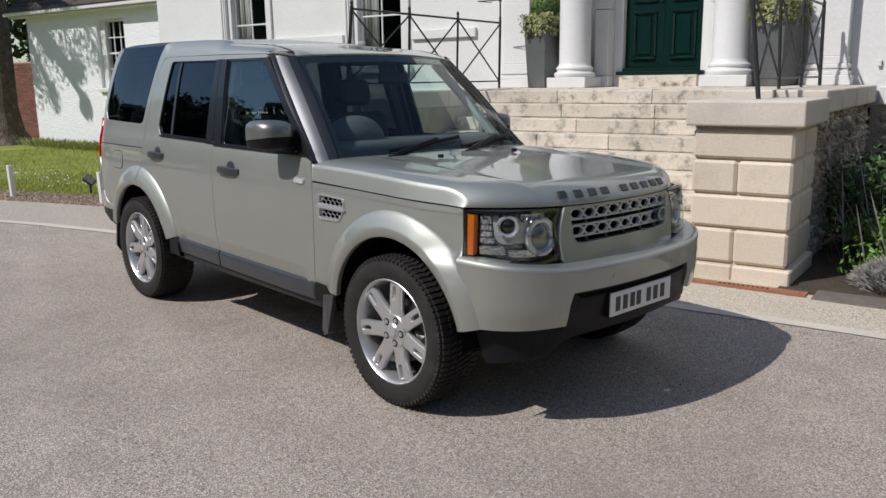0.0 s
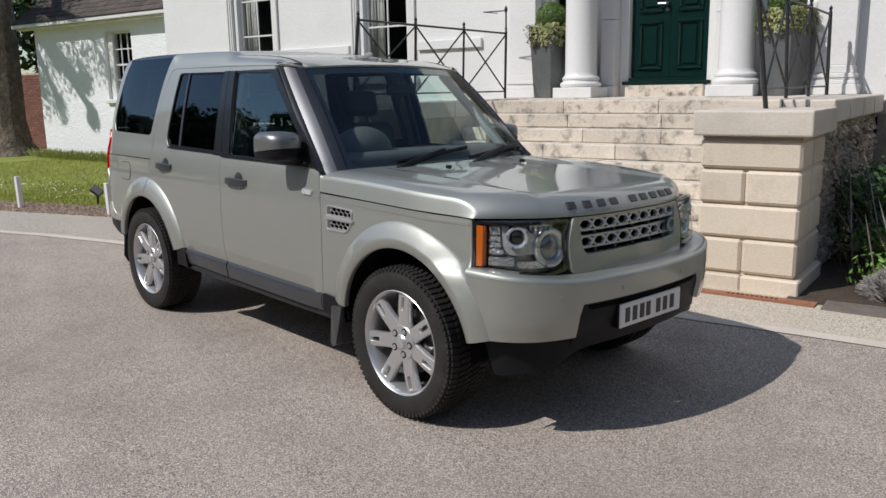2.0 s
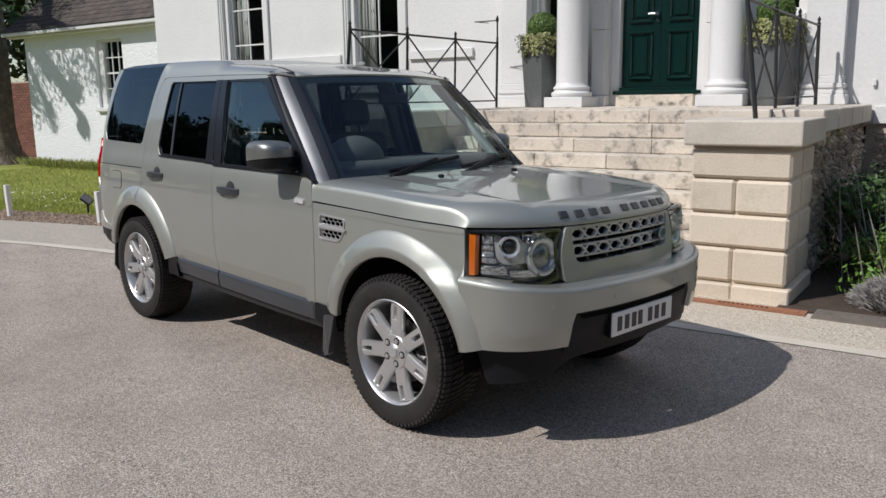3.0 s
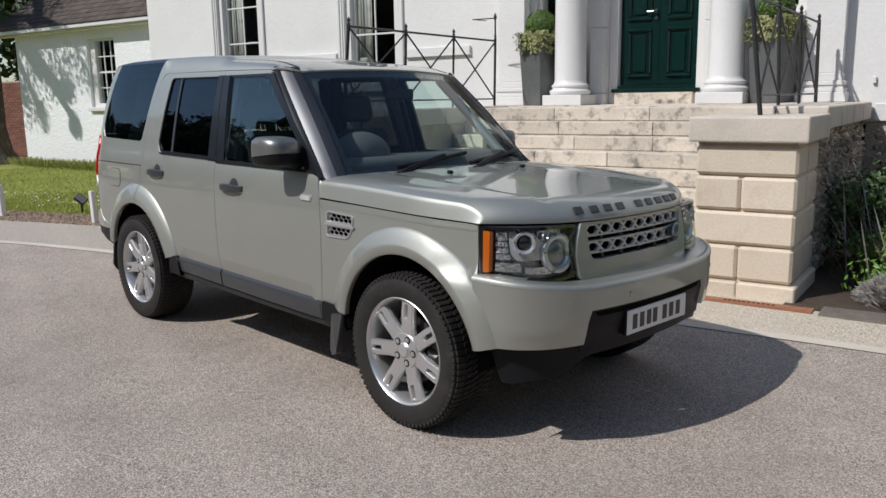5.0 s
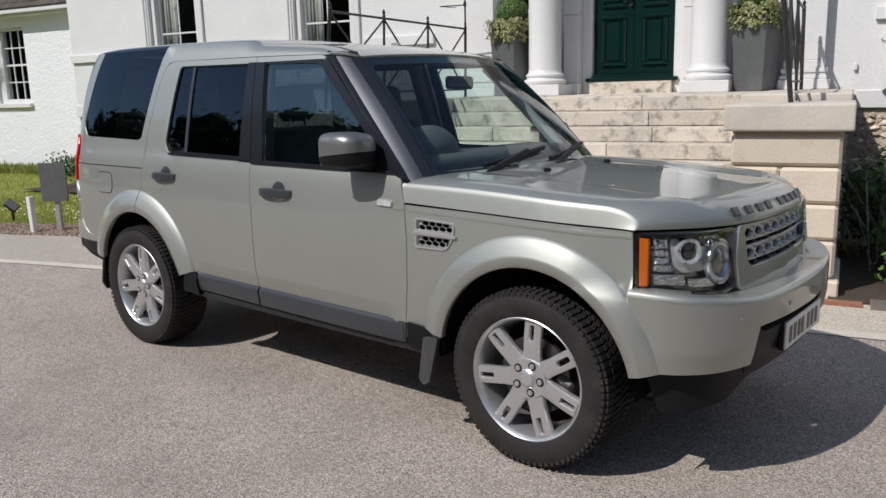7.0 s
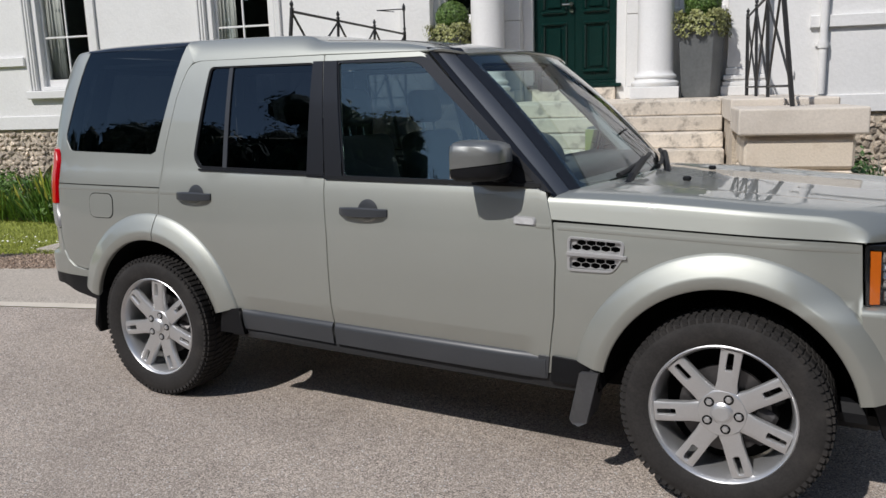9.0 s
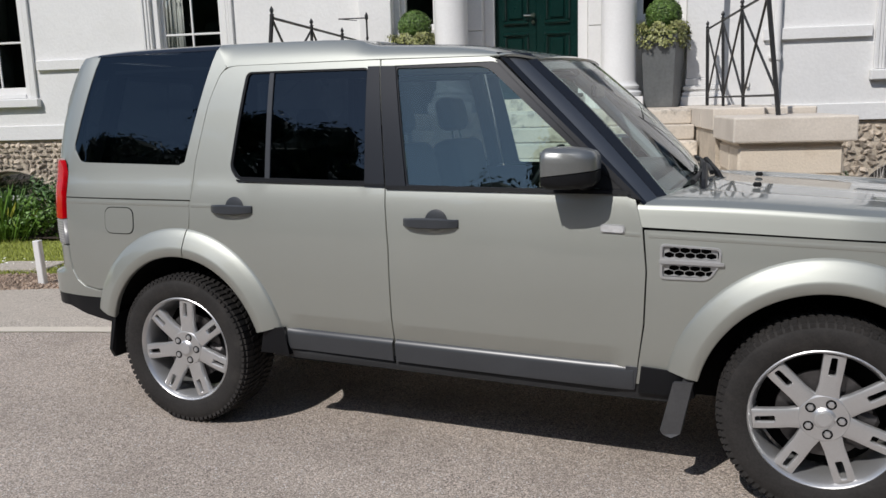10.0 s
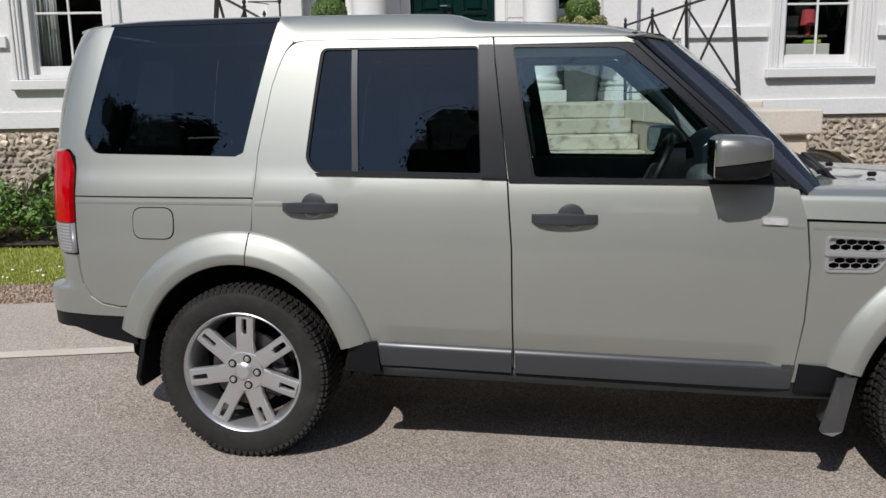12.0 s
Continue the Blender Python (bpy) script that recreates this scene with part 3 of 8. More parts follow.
def pier(name, label, flip):
    """Rusticated end pier of a stair wall, courses of chamfered blocks under a cap stone."""
    p = thing(name, label, "pier", HOUSE, kind="structure")
    s = (lambda v: 2 * DOOR_S - v) if flip else (lambda v: v)
    rng = random.Random(11)

    def block(nm, a, b, h0, h1, z0, z1, bevel, seg=1):
        a, b = sorted((s(a), s(b)))
        bm = bx(a, b, h0, h1, z0, z1, bevel=bevel, segments=seg)
        part(nm, bm, M["cap_stone" if nm == "cap_stone" else "stone"], p)
    for z0, z1, cuts in ((0.93, 1.165, (2.95, 3.73)), (0.65, 0.915, (2.95, 3.31, 3.73)), (0.375, 0.635, (2.95, 3.73)), (0.085, 0.36, (2.95, 3.31, 3.73))):
        for a, b in zip(cuts, cuts[1:]):
            block("stone_block", a + 0.003, b - 0.003, 2.15 + rng.uniform(-0.004, 0.004), 2.56, z0, z1, 0.022)
        block("stone_block", 2.953, 3.727, 2.566, 3.05, z0, z1, 0.022)
    block("core", 2.97, 3.71, 2.19, 3.03, -0.2, 1.17, 0)
    block("plinth_stone", 2.92, 3.32, 2.11, 3.05, -0.15, 0.07, 0.012)
    block("plinth_stone", 3.324, 3.765, 2.11, 3.05, -0.15, 0.07, 0.012)
    block("cap_stone", 2.9, 3.8, 2.09, 3.09, 1.19, 1.388, 0.015, 2)
    block("bed_joint", 2.96, 3.72, 2.18, 3.04, 1.165, 1.19, 0)
    return p


pier("pier_right", "rusticated pale limestone pier with heavy cap stone", False)
pier("pier_left", "matching limestone pier beyond the parked car", True)


def side_wall(name, label, flip):
    w = thing(name, label, "wall", HOUSE, kind="structure")
    s = (lambda v: 2 * DOOR_S - v) if flip else (lambda v: v)

    def block(nm, a, b, h0, h1, z0, z1, material, bevel=0.0):
        a, b = sorted((s(a), s(b)))
        part(nm, bx(a, b, h0, h1, z0, z1, bevel=bevel), material, w)
    block("wall_core", 2.92, 3.69, 3.06, 6.35, -0.2, 1.245, M["mortar"])
    for a, b in ((3.1, 3.9), (3.9, 4.75), (4.75, 5.55), (5.55, 6.32)):
        block("coping_stone", 2.9, 3.34, a + 0.004, b - 0.004, 1.25, 1.452, M["cap_stone"], 0.012)
        block("coping_stone", 3.345, 3.775, a + 0.03, b - 0.004, 1.25, 1.449, M["cap_stone"], 0.012)
    return w


side_wall("wall_stair_right", "low flint stair wall with limestone coping", False)
side_wall("wall_stair_left", "low stair wall with limestone coping", True)

# ---- portico ----


def column(s):
    c = thing("column", "white painted round portico column on square plinth", "column", HOUSE @ Matrix.Translation((s, 5.94, STEP_TOP + 0.017)), "portico columns")
    part("plinth", bx(-0.285, 0.285, -0.285, 0.285, -0.002, 0.14, bevel=0.008), M["gloss_white"], c)
    prof = [(0.265, 0.142), (0.282, 0.165), (0.282, 0.19), (0.262, 0.212), (0.246, 0.215), (0.24, 0.235), (0.255, 0.25), (0.255, 0.268), (0.235, 0.285), (0.222, 0.30), (0.214, 0.34), (0.212, 1.2), (0.205, 2.2), (0.19, 3.2), (0.215, 3.22), (0.215, 3.28)]
    part("shaft", lathe(bmesh.new(), prof, 40), M["gloss_white"], c, smooth=True)
    return c


for _s in (DOOR_S - 1.04, DOOR_S + 1.04):
    column(_s)
_o = tagged(part("trim_portico", bx(-1.4, 3.7, 5.6, 6.33, 4.71, 5.4, bevel=0.03), M["white"]), "white portico beam over the columns", "portico", kind="structure")
_o.matrix_basis = HOUSE


def pilaster(s0, s1):
    p = thing("pilaster", "white pilaster with moulded base at the house wall", "pilaster", HOUSE, "portico pilasters", kind="structure")
    part("shaft", bx(s0 + 0.07, s1 - 0.07, 6.18, WALL_H - 0.002, 1.79, 4.7, bevel=0.006), M["white"], p)
    bm = bmesh.new()
    for k, (d, z0, z1) in enumerate(((0.0, 1.45, 1.57), (0.02, 1.57, 1.62), (0.045, 1.62, 1.645), (0.03, 1.645, 1.70), (0.055, 1.70, 1.79))):
        box(bm, s0 + d, s1 - d, 6.12 + d, WALL_H - 0.002, z0, z1, bevel=0.008)
    part("base", bm, M["gloss_white"], p)
    return p


pilaster(2.95, 3.52)
pilaster(2 * DOOR_S - 3.52, 2 * DOOR_S - 2.95)

door = thing("door_1", "closed dark green panelled double front door", "door", HOUSE, kind="structure")
bm = bmesh.new()
for s0, s1 in ((0.473, 0.598), (1.682, 1.807)):
    box(bm, s0, s1, 6.40, 6.62, 1.432, 4.1, bevel=0.006)
box(bm, 0.6, 1.68, 6.40, 6.62, 3.95, 4.098, bevel=0.006)
part("door_frame", bm, M["gloss_white"], door, "white door surround")
part("door_step", bx(0.603, 1.677, 6.28, 6.6, 1.432, 1.60, bevel=0.012, segments=2), M["step"], door, "pale stone door step")
part("threshold", bx(0.53, 1.75, 6.34, 6.395, 1.605, 1.655, bevel=0.01), M["green"], door, "dark green threshold board")
part("threshold", bx(0.603, 1.677, 6.40, 6.6, 1.605, 1.70, bevel=0.006), M["green"], door)
for side, (a, b) in enumerate(((0.603, 1.138), (1.142, 1.677))):
    leaf = part("door_leaf", bx(a, b, 6.50, 6.55, 1.705, 3.945, bevel=0.003), M["green"], door)
    for z0, z1 in ((1.80, 2.46), (2.56, 3.80)):
        bm = bmesh.new()
        p0, p1 = a + 0.10, b - 0.10
        for s0, s1, q0, q1 in ((p0, p1, z0, z0 + 0.046), (p0, p1, z1 - 0.046, z1), (p0, p0 + 0.046, z0 + 0.046, z1 - 0.046), (p1 - 0.046, p1, z0 + 0.046, z1 - 0.046)):
            box(bm, s0, s1, 6.464, 6.499, q0, q1, bevel=0.016)
        box(bm, p0 + 0.075, p1 - 0.075, 6.478, 6.499, z0 + 0.075, z1 - 0.075, bevel=0.012)
        part("door_panel", bm, M["green"], leaf)
for s0, s1 in ((0.262, 0.462), (1.818, 2.018)):      # flat antae beside the doorway
    an = thing("anta", "flat white anta beside the front door", "pilaster", HOUSE, "door antae", kind="structure")
    part("base", bx(s0 - 0.012, s1 + 0.012, 6.19, WALL_H - 0.002, 1.452, 1.60, bevel=0.006), M["gloss_white"], an)
    part("shaft", bx(s0, s1, 6.215, WALL_H - 0.002, 1.603, 2.485, bevel=0.006), M["gloss_white"], an)
    part("upper_shaft", bx(s0, s1, 6.215, WALL_H - 0.002, 2.492, 4.7, bevel=0.006), M["gloss_white"], an)
M["chrome"] = mat("chrome", (0.75, 0.75, 0.74), 0.15, metal=1.0, var=0.03)
bm = bar(bmesh.new(), (1.10, 6.44, 2.675), (1.10, 6.50, 2.675), 0.028, 14)
bar(bm, (1.10, 6.45, 2.675), (0.98, 6.45, 2.675), 0.010, 10)
part("door_handle", bm, M["chrome"], door, "chrome lever handle", smooth=True)
part("door_lock", bar(bmesh.new(), (1.10, 6.475, 2.59), (1.10, 6.50, 2.59), 0.024, 14), M["chrome"], door, smooth=True)


def planter(s):
    p = thing("planter", "tall tapered grey planter with clipped box ball and trailing ivy", "planter", HOUSE @ Matrix.Translation((s, 6.0, STEP_TOP + 0.017)) @ Matrix.Rotation(radians(-20), 4, "Z"), "door planters")
    bm = bmesh.new()
    rings = []
    for w, z in ((0.172, 0.002), (0.213, 0.80), (0.226, 0.80), (0.226, 0.86), (0.205, 0.86), (0.205, 0.80)):
        rings.append([bm.verts.new((x * w, y * w, z)) for x, y in ((-1, -1), (1, -1), (1, 1), (-1, 1))])
    for a, b in zip(rings, rings[1:]):
        for i in range(4):
            bm.faces.new((a[i], a[(i + 1) % 4], b[(i + 1) % 4], b[i]))
    bm.faces.new(rings[0])
    bm.faces.new(rings[-1])
    bmesh.ops.bevel(bm, geom=bm.edges[:], offset=0.004, segments=1, affect="EDGES")
    part("tub", bm, M["planter"], p)
    rng = random.Random(int(s * 100))

    def ball(r):
        d = Vector((r.gauss(0, 1), r.gauss(0, 1), r.gauss(0, 1))).normalized()
        return Vector((0, 0, 1.10)) + Vector((d.x * 0.215, d.y * 0.215, d.z * 0.21)) * r.uniform(0.88, 1.03), d

    def rim(r):
        a = r.uniform(0, 2 * math.pi)
        k = 0.235 / max(abs(math.cos(a)), abs(math.sin(a)))
        drop = r.random() ** 1.8
        return Vector((math.cos(a) * k * r.uniform(0.75, 1.25), math.sin(a) * k * r.uniform(0.75, 1.25), 0.97 - 0.24 * drop + 0.04 * math.sin(7 * a))), (math.cos(a), math.sin(a), 0.3)
    part("box_ball", leaves(rng, 4200, ball, 0.028), M["leaf"], p, "clipped round box bush")
    part("ivy", leaves(rng, 2600, rim, 0.042), M["ivy"], p, "trailing variegated ivy")
    core = bmesh.new()
    bmesh.ops.create_icosphere(core, subdivisions=2, radius=0.19, matrix=Matrix.Translation((0, 0, 1.11)))
    part("inner_bush", core, M["shrub"], p)
    part("earth", bx(-0.2, 0.2, -0.2, 0.2, 0.80, 0.93), M["shrub"], p)
    return p


planter(2.715)
planter(-0.385)


def railing(flip, posts, tall):
    """Ironwork of upright posts with crossed bars between them."""
    s = (lambda v: 2 * DOOR_S - v) if flip else (lambda v: v)
    r = thing("railing", "black wrought iron railing with crossed bars and finials", "railing", HOUSE, "stair railings")
    feet = [(s(q), h) for q, h in zip((3.335, 3.255, 3.245, 3.235), posts)]
    tops = [(s(3.215), h) for h in posts]
    zt, zb = 2.35, 1.55
    for i, ((a, b), (c, d)) in enumerate(zip(feet, tops)):
        t = 0.02 if i in (0, len(feet) - 1) else 0.016
        part("post", bar(bmesh.new(), (a, b, 1.38 if b < 3.1 else 1.44), (c, d, zt + 0.02), t, 6), M["iron"], r)
        part("finial", lathe(bmesh.new(), [(0.006, zt + 0.015), (0.024, zt + 0.025), (0.01, zt + 0.04), (0.02, zt + 0.06), (0.017, zt + 0.075), (0.002, zt + 0.10)], 8, (c, d)), M["iron"], r, smooth=True)
    mid = lambda i, k: tuple(f + (t - f) * k for f, t in zip(feet[i], tops[i]))
    for i in range(len(posts) - 1):
        part("top_rail", bar(bmesh.new(), (*tops[i], zt), (*tops[i + 1], zt), 0.013, 6), M["iron"], r)
        part("bottom_rail", bar(bmesh.new(), (*mid(i, 0.12), zb), (*mid(i + 1, 0.12), zb), 0.010, 6), M["iron"], r)
        part("cross_bar", bar(bmesh.new(), (*tops[i], zt - 0.01), (*mid(i + 1, 0.12), zb), 0.011, 6), M["iron"], r)
        part("cross_bar", bar(bmesh.new(), (*mid(i, 0.12), zb), (*tops[i + 1], zt - 0.01), 0.011, 6), M["iron"], r)
    if tall:
        c, d = tops[-1]
        part("tall_post", bar(bmesh.new(), (c, d, zt), (c, d, 2.66), 0.012, 6), M["iron"], r)
        part("knob", lathe(bmesh.new(), [(0.004, 2.62), (0.022, 2.65), (0.022, 2.69), (0.004, 2.73)], 8, (c, d)), M["iron"], r)
        part("arm", bar(bmesh.new(), (c, d, 2.66), (c - 0.36, d - 0.02, 2.66), 0.008, 6), M["iron"], r)
        part("arm", bar(bmesh.new(), (c - 0.36, d - 0.02, 2.66), (c - 0.12, d - 0.03, 2.63), 0.005, 6), M["iron"], r)
    return r


railing(False, (2.59, 3.68, 4.76, 5.86), False)
railing(True, (2.50, 3.55, 4.60, 5.68), True)

pipe = thing("downpipe", "white painted downpipe with collar on the wall", "pipe", HOUSE)
part("pipe_run", bar(bmesh.new(), (4.10, 6.29, 1.44), (4.10, 6.29, 4.5), 0.045, 16), M["gloss_white"], pipe, smooth=True)
part("collar", bar(bmesh.new(), (4.10, 6.29, 1.98), (4.10, 6.29, 2.06), 0.058, 16), M["gloss_white"], pipe, smooth=True)
part("bracket", bx(4.02, 4.18, 6.325, 6.357, 2.0, 2.04, bevel=0.004), M["gloss_white"], pipe)
pipe2 = thing("cable_box", "small white box and cable beside the pilaster", "box", HOUSE)
part("box_body", bx(3.76, 3.80, 6.32, 6.357, 1.66, 1.74, bevel=0.006), M["gloss_white"], pipe2)

# ---- the car ----
from mathutils.geometry import delaunay_2d_cdt

CAR = pose(0, 0, 0, -0.84, 0.23, 0)
M.update(
    paint=mat("silver_green_paint", (0.372, 0.383, 0.350), 0.52, metal=0.70, var=0.03, scale=3, fine=900, coat=1.0),
    pillar=mat("satin_black_pillar", (0.012, 0.0125, 0.015), 0.30, var=0.08, scale=5, fine=200, coat=0.2, spec=0.4),
    mirror_cap=mat("dark_silver_cap", (0.25, 0.256, 0.248), 0.40, metal=0.70, var=0.04, coat=0.3),
    pillar_grey=mat("satin_grey_pillar", (0.17, 0.175, 0.182), 0.47, metal=0.92, var=0.06, scale=5, fine=200),
    plastic=mat("grey_black_plastic", (0.008, 0.0085, 0.0100), 0.45, var=0.2, scale=6, fine=200, bump=0.0004, spec=0.2),
    trim_grey=mat("dark_grey_trim", (0.040, 0.043, 0.048), 0.33, var=0.12, scale=6, fine=200),
    sill_grey=mat("sill_plastic", (0.022, 0.0225, 0.024), 0.5, var=0.2, scale=6, fine=160, spec=0.3),
    grille_silver=mat("grille_silver", (0.50, 0.505, 0.505), 0.42, metal=0.75, var=0.06, scale=8, fine=200, coat=0.3),
    lens_glass=mat("ribbed_lamp_lens", (0.24, 0.25, 0.24), 0.12, metal=0.55, var=0.25, scale=18, fine=160, bump=0.0012, coat=1.0),
    gloss_black=mat("gloss_black", (0.012, 0.012, 0.013), 0.12, var=0.1, coat=0.6),
    flap=mat("mud_flap_rubber", (0.05, 0.05, 0.052), 0.5, var=0.2, scale=9, fine=90),
    rubber=mat("tyre_rubber", (0.027, 0.0252, 0.0242), 0.75, spec=0.2, var=0.3, scale=9, fine=120, bump=0.0008, dirt=(0.07, 0.062, 0.055), dirt_amount=0.35, dirt_scale=7),
    alloy=mat("silver_alloy", (0.56, 0.56, 0.56), 0.36, metal=0.75, var=0.06, scale=8, fine=200, coat=0.5),
    alloy_dark=mat("brake_metal", (0.10, 0.095, 0.095), 0.45, metal=0.8, var=0.2),
    # Near-black underside; elsewhere it paints the dark of gaps and recesses.
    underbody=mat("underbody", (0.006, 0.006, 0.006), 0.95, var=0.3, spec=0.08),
    seat=mat("dark_seat_cloth", (0.05, 0.053, 0.06), 0.8, var=0.2, scale=20, fine=300),
    grey_trim=mat("pale_grey_trim", (0.32, 0.34, 0.36), 0.7, var=0.06),
    dash=mat("dashboard", (0.09, 0.092, 0.096), 0.65, var=0.15, scale=20, fine=300),
    amber=mat("amber_lens", (0.52, 0.115, 0.008), 0.22, var=0.1, coat=1.0),
    red=mat("red_lens", (0.44, 0.001, 0.005), 0.16, var=0.15, scale=20, fine=90, coat=0.3, spec=0.1),
    lens_pink=mat("clear_red_lens", (0.46, 0.30, 0.31), 0.12, var=0.3, scale=26, fine=90, coat=0.8),
    lens_clear=mat("clear_rib", (0.34, 0.34, 0.34), 0.35, var=0.1, coat=0.2),
    lens_grey=mat("grey_ribbed_lens", (0.20, 0.20, 0.205), 0.35, var=0.2, scale=40, coat=0.2),
    vent=mat("vent_silver", (0.50, 0.50, 0.50), 0.36, metal=0.6, var=0.05, scale=8, fine=200),
    clear_lens=mat("clear_lens", (0.5, 0.5, 0.5), 0.15, var=0.15, scale=40, coat=1.0),
    reflector=mat("lamp_reflector", (0.80, 0.81, 0.82), 0.10, metal=0.95, var=0.12, scale=40, fine=120, bump=0.003),
    lamp_dark=mat("lamp_housing", (0.34, 0.345, 0.355), 0.25, metal=0.85, var=0.45, scale=34, fine=90, bump=0.004),
    plate_white=mat("number_plate", (0.78, 0.78, 0.76), 0.35, var=0.04),
    plate_ink=mat("plate_ink", (0.02, 0.02, 0.022), 0.4, var=0.1),
    letter=mat("dark_badge_letters", (0.06, 0.062, 0.064), 0.3, metal=0.5, var=0.1),
    badge=mat("green_oval_badge", (0.02, 0.08, 0.05), 0.3, var=0.1),
    glass_front=pane_mat("front_glass", (0.80, 0.92, 0.89), 0.135, (0.78, 0.97, 1.0)),
    glass_dark=pane_mat("privacy_glass", (0.062, 0.074, 0.083), 0.066, (0.68, 0.80, 0.92)),
    glass_screen=pane_mat("windscreen_glass", (0.84, 0.93, 0.90), 0.06),
    glass_lamp=pane_mat("lamp_cover", (0.95, 0.96, 0.96), 0.03),
    bezel=mat("silver_bezel", (0.62, 0.64, 0.66), 0.24, metal=0.6, var=0.15, scale=30, fine=120, coat=0.8),
    mirror_glass=mat("mirror_glass", (0.9, 0.9, 0.9), 0.02, metal=1.0, var=0.0),
)


def catmull(pts, per=24):
    pts = [np.array(p, float) for p in pts]
    pts = [2 * pts[0] - pts[1]] + pts + [2 * pts[-1] - pts[-2]]
    out = []
    for i in range(1, len(pts) - 2):
        a, b, c, d = pts[i - 1:i + 3]
        for k in range(per):
            t = k / per
            out.append(0.5 * (2 * b + (c - a) * t + (2 * a - 5 * b + 4 * c - d) * t * t + (3 * b - a - 3 * c + d) * t ** 3))
    out.append(pts[-2])
    return np.array(out)


# half outline of the body seen from above, from the middle of the tail to the middle of the nose
PLAN = catmull([(-0.975, 0.0), (-0.965, -0.35), (-0.93, -0.62), (-0.87, -0.765), (-0.77, -0.838), (-0.6, -0.862), (-0.2, -0.868), (0.4, -0.873), (1.0, -0.876), (1.6, -0.877), (2.2, -0.874),
                (2.7, -0.869), (3.1, -0.862), (3.32, -0.852), (3.46, -0.822), (3.56, -0.755), (3.63, -0.65), (3.678, -0.50), (3.712, -0.27), (3.725, 0.0)])
_len = np.concatenate([[0], np.cumsum(np.linalg.norm(np.diff(PLAN, axis=0), axis=1))])
PLAN_U = _len - np.interp(1.4, PLAN[:, 0], _len) + 1.4
U_NOSE, U_TAIL = float(PLAN_U[-1]), float(PLAN_U[0])


def plan(u):
    return float(np.interp(u, PLAN_U, PLAN[:, 0])), float(np.interp(u, PLAN_U, PLAN[:, 1]))


def u_at_y(y):
    """Where the nose has this distance from the middle."""
    k = PLAN[:, 0] > 3.2
    return float(np.interp(y, PLAN[k, 1], PLAN_U[k]))


def ramp(a, b, x):
    t = min(1.0, max(0.0, (x - a) / (b - a)))
    return t * t * (3 - 2 * t)


_SZ = [0.28, 0.40, 0.50, 0.62, 0.80, 0.95, 1.05, 1.12, 1.17, 1.21, 1.35, 1.5, 1.65, 1.75, 1.80, 1.84, 1.88]
_SO = [-0.055, -0.024, -0.011, 0.0, 0.007, 0.005, -0.001, -0.008, -0.017, -0.031, -0.060, -0.094, -0.134, -0.167, -0.188, -0.208, -0.235]
_zz = catmull(list(zip(_SZ, _SO)), 10)
U_A, U_B, U_C = 3.05, u_at_y(-0.72), u_at_y(-0.45)


UPPER = [None]      # 1: lamps and grille, 0: bumper


def offset(u, z):
    o = float(np.interp(z, _zz[:, 0], _zz[:, 1]))
    if 0.6 < u < 2.17 and z < 0.62:                # scalloped foot of the doors
        o -= 0.17 * max(0.0, 0.604 - 0.0165 * (u - 0.58) - z) * ramp(0.60, 0.66, u) * ramp(2.16, 2.11, u) * ramp(0.40, 0.46, z)
    if u > 2.9:                                    # lamps and grille lie back behind the bumper
        up = ramp(0.78, 0.83, z) if UPPER[0] is None else UPPER[0]
        o = o * (1 - ramp(3.2, 3.5, u)) + up * (-0.036 * ramp(U_A, 3.3, u) - 0.072 * ramp(3.35, U_C, u) - 0.11 * (z - 0.8) * ramp(3.2, 3.5, u))
        o += (1 - up) * ramp(3.3, 3.6, u) * (-0.02 * ramp(0.60, 0.48, z))
    return o


# the tail stands nearly upright and turns in under the roof
LEAN = catmull([(0.4, 0.0), (0.8, 0.0), (0.95, -0.012), (1.1, -0.015), (1.3, -0.018), (1.45, -0.010), (1.6, 0.010), (1.7, 0.034), (1.77, 0.055), (1.82, 0.074), (1.85, 0.10), (1.88, 0.13)], 8)


def surf(u, z, off=0.0):
    x, y = plan(u)
    x1, y1 = plan(u - 0.004)
    x2, y2 = plan(u + 0.004)
    d = math.hypot(x2 - x1, y2 - y1) or 1
    nx, ny = (y2 - y1) / d, -(x2 - x1) / d
    o = offset(u, z) + off
    if u < -0.55:
        o -= off
        return Vector((x + nx * off + ramp(-0.58, -0.92, u) * float(np.interp(z, LEAN[:, 0], LEAN[:, 1])), y * (1 + o / 0.8633) + ny * off, z))
    return Vector((x + nx * o, y + ny * o, z))


def surf_normal(u, z):
    e = 0.006
    return (surf(u + e, z) - surf(u - e, z)).cross(surf(u, z + e) - surf(u, z - e)).normalized()


def glass_normal(u, z):
    """The windows run nearly flat from sill to head."""
    z = min(1.62, max(1.34, z)) * 0.6 + 1.47 * 0.4
    return (surf(u + 0.05, z) - surf(u - 0.05, z)).cross(surf(u, z + 0.09) - surf(u, z - 0.09)).normalized()


def inside(p, loops):
    x, y = p
    hit = False
    for lp in loops:
        for (x1, y1), (x2, y2) in zip(lp, lp[1:] + lp[:1]):
            if (y1 > y) != (y2 > y) and x < (x2 - x1) * (y - y1) / (y2 - y1) + x1:
                hit = not hit
    return hit


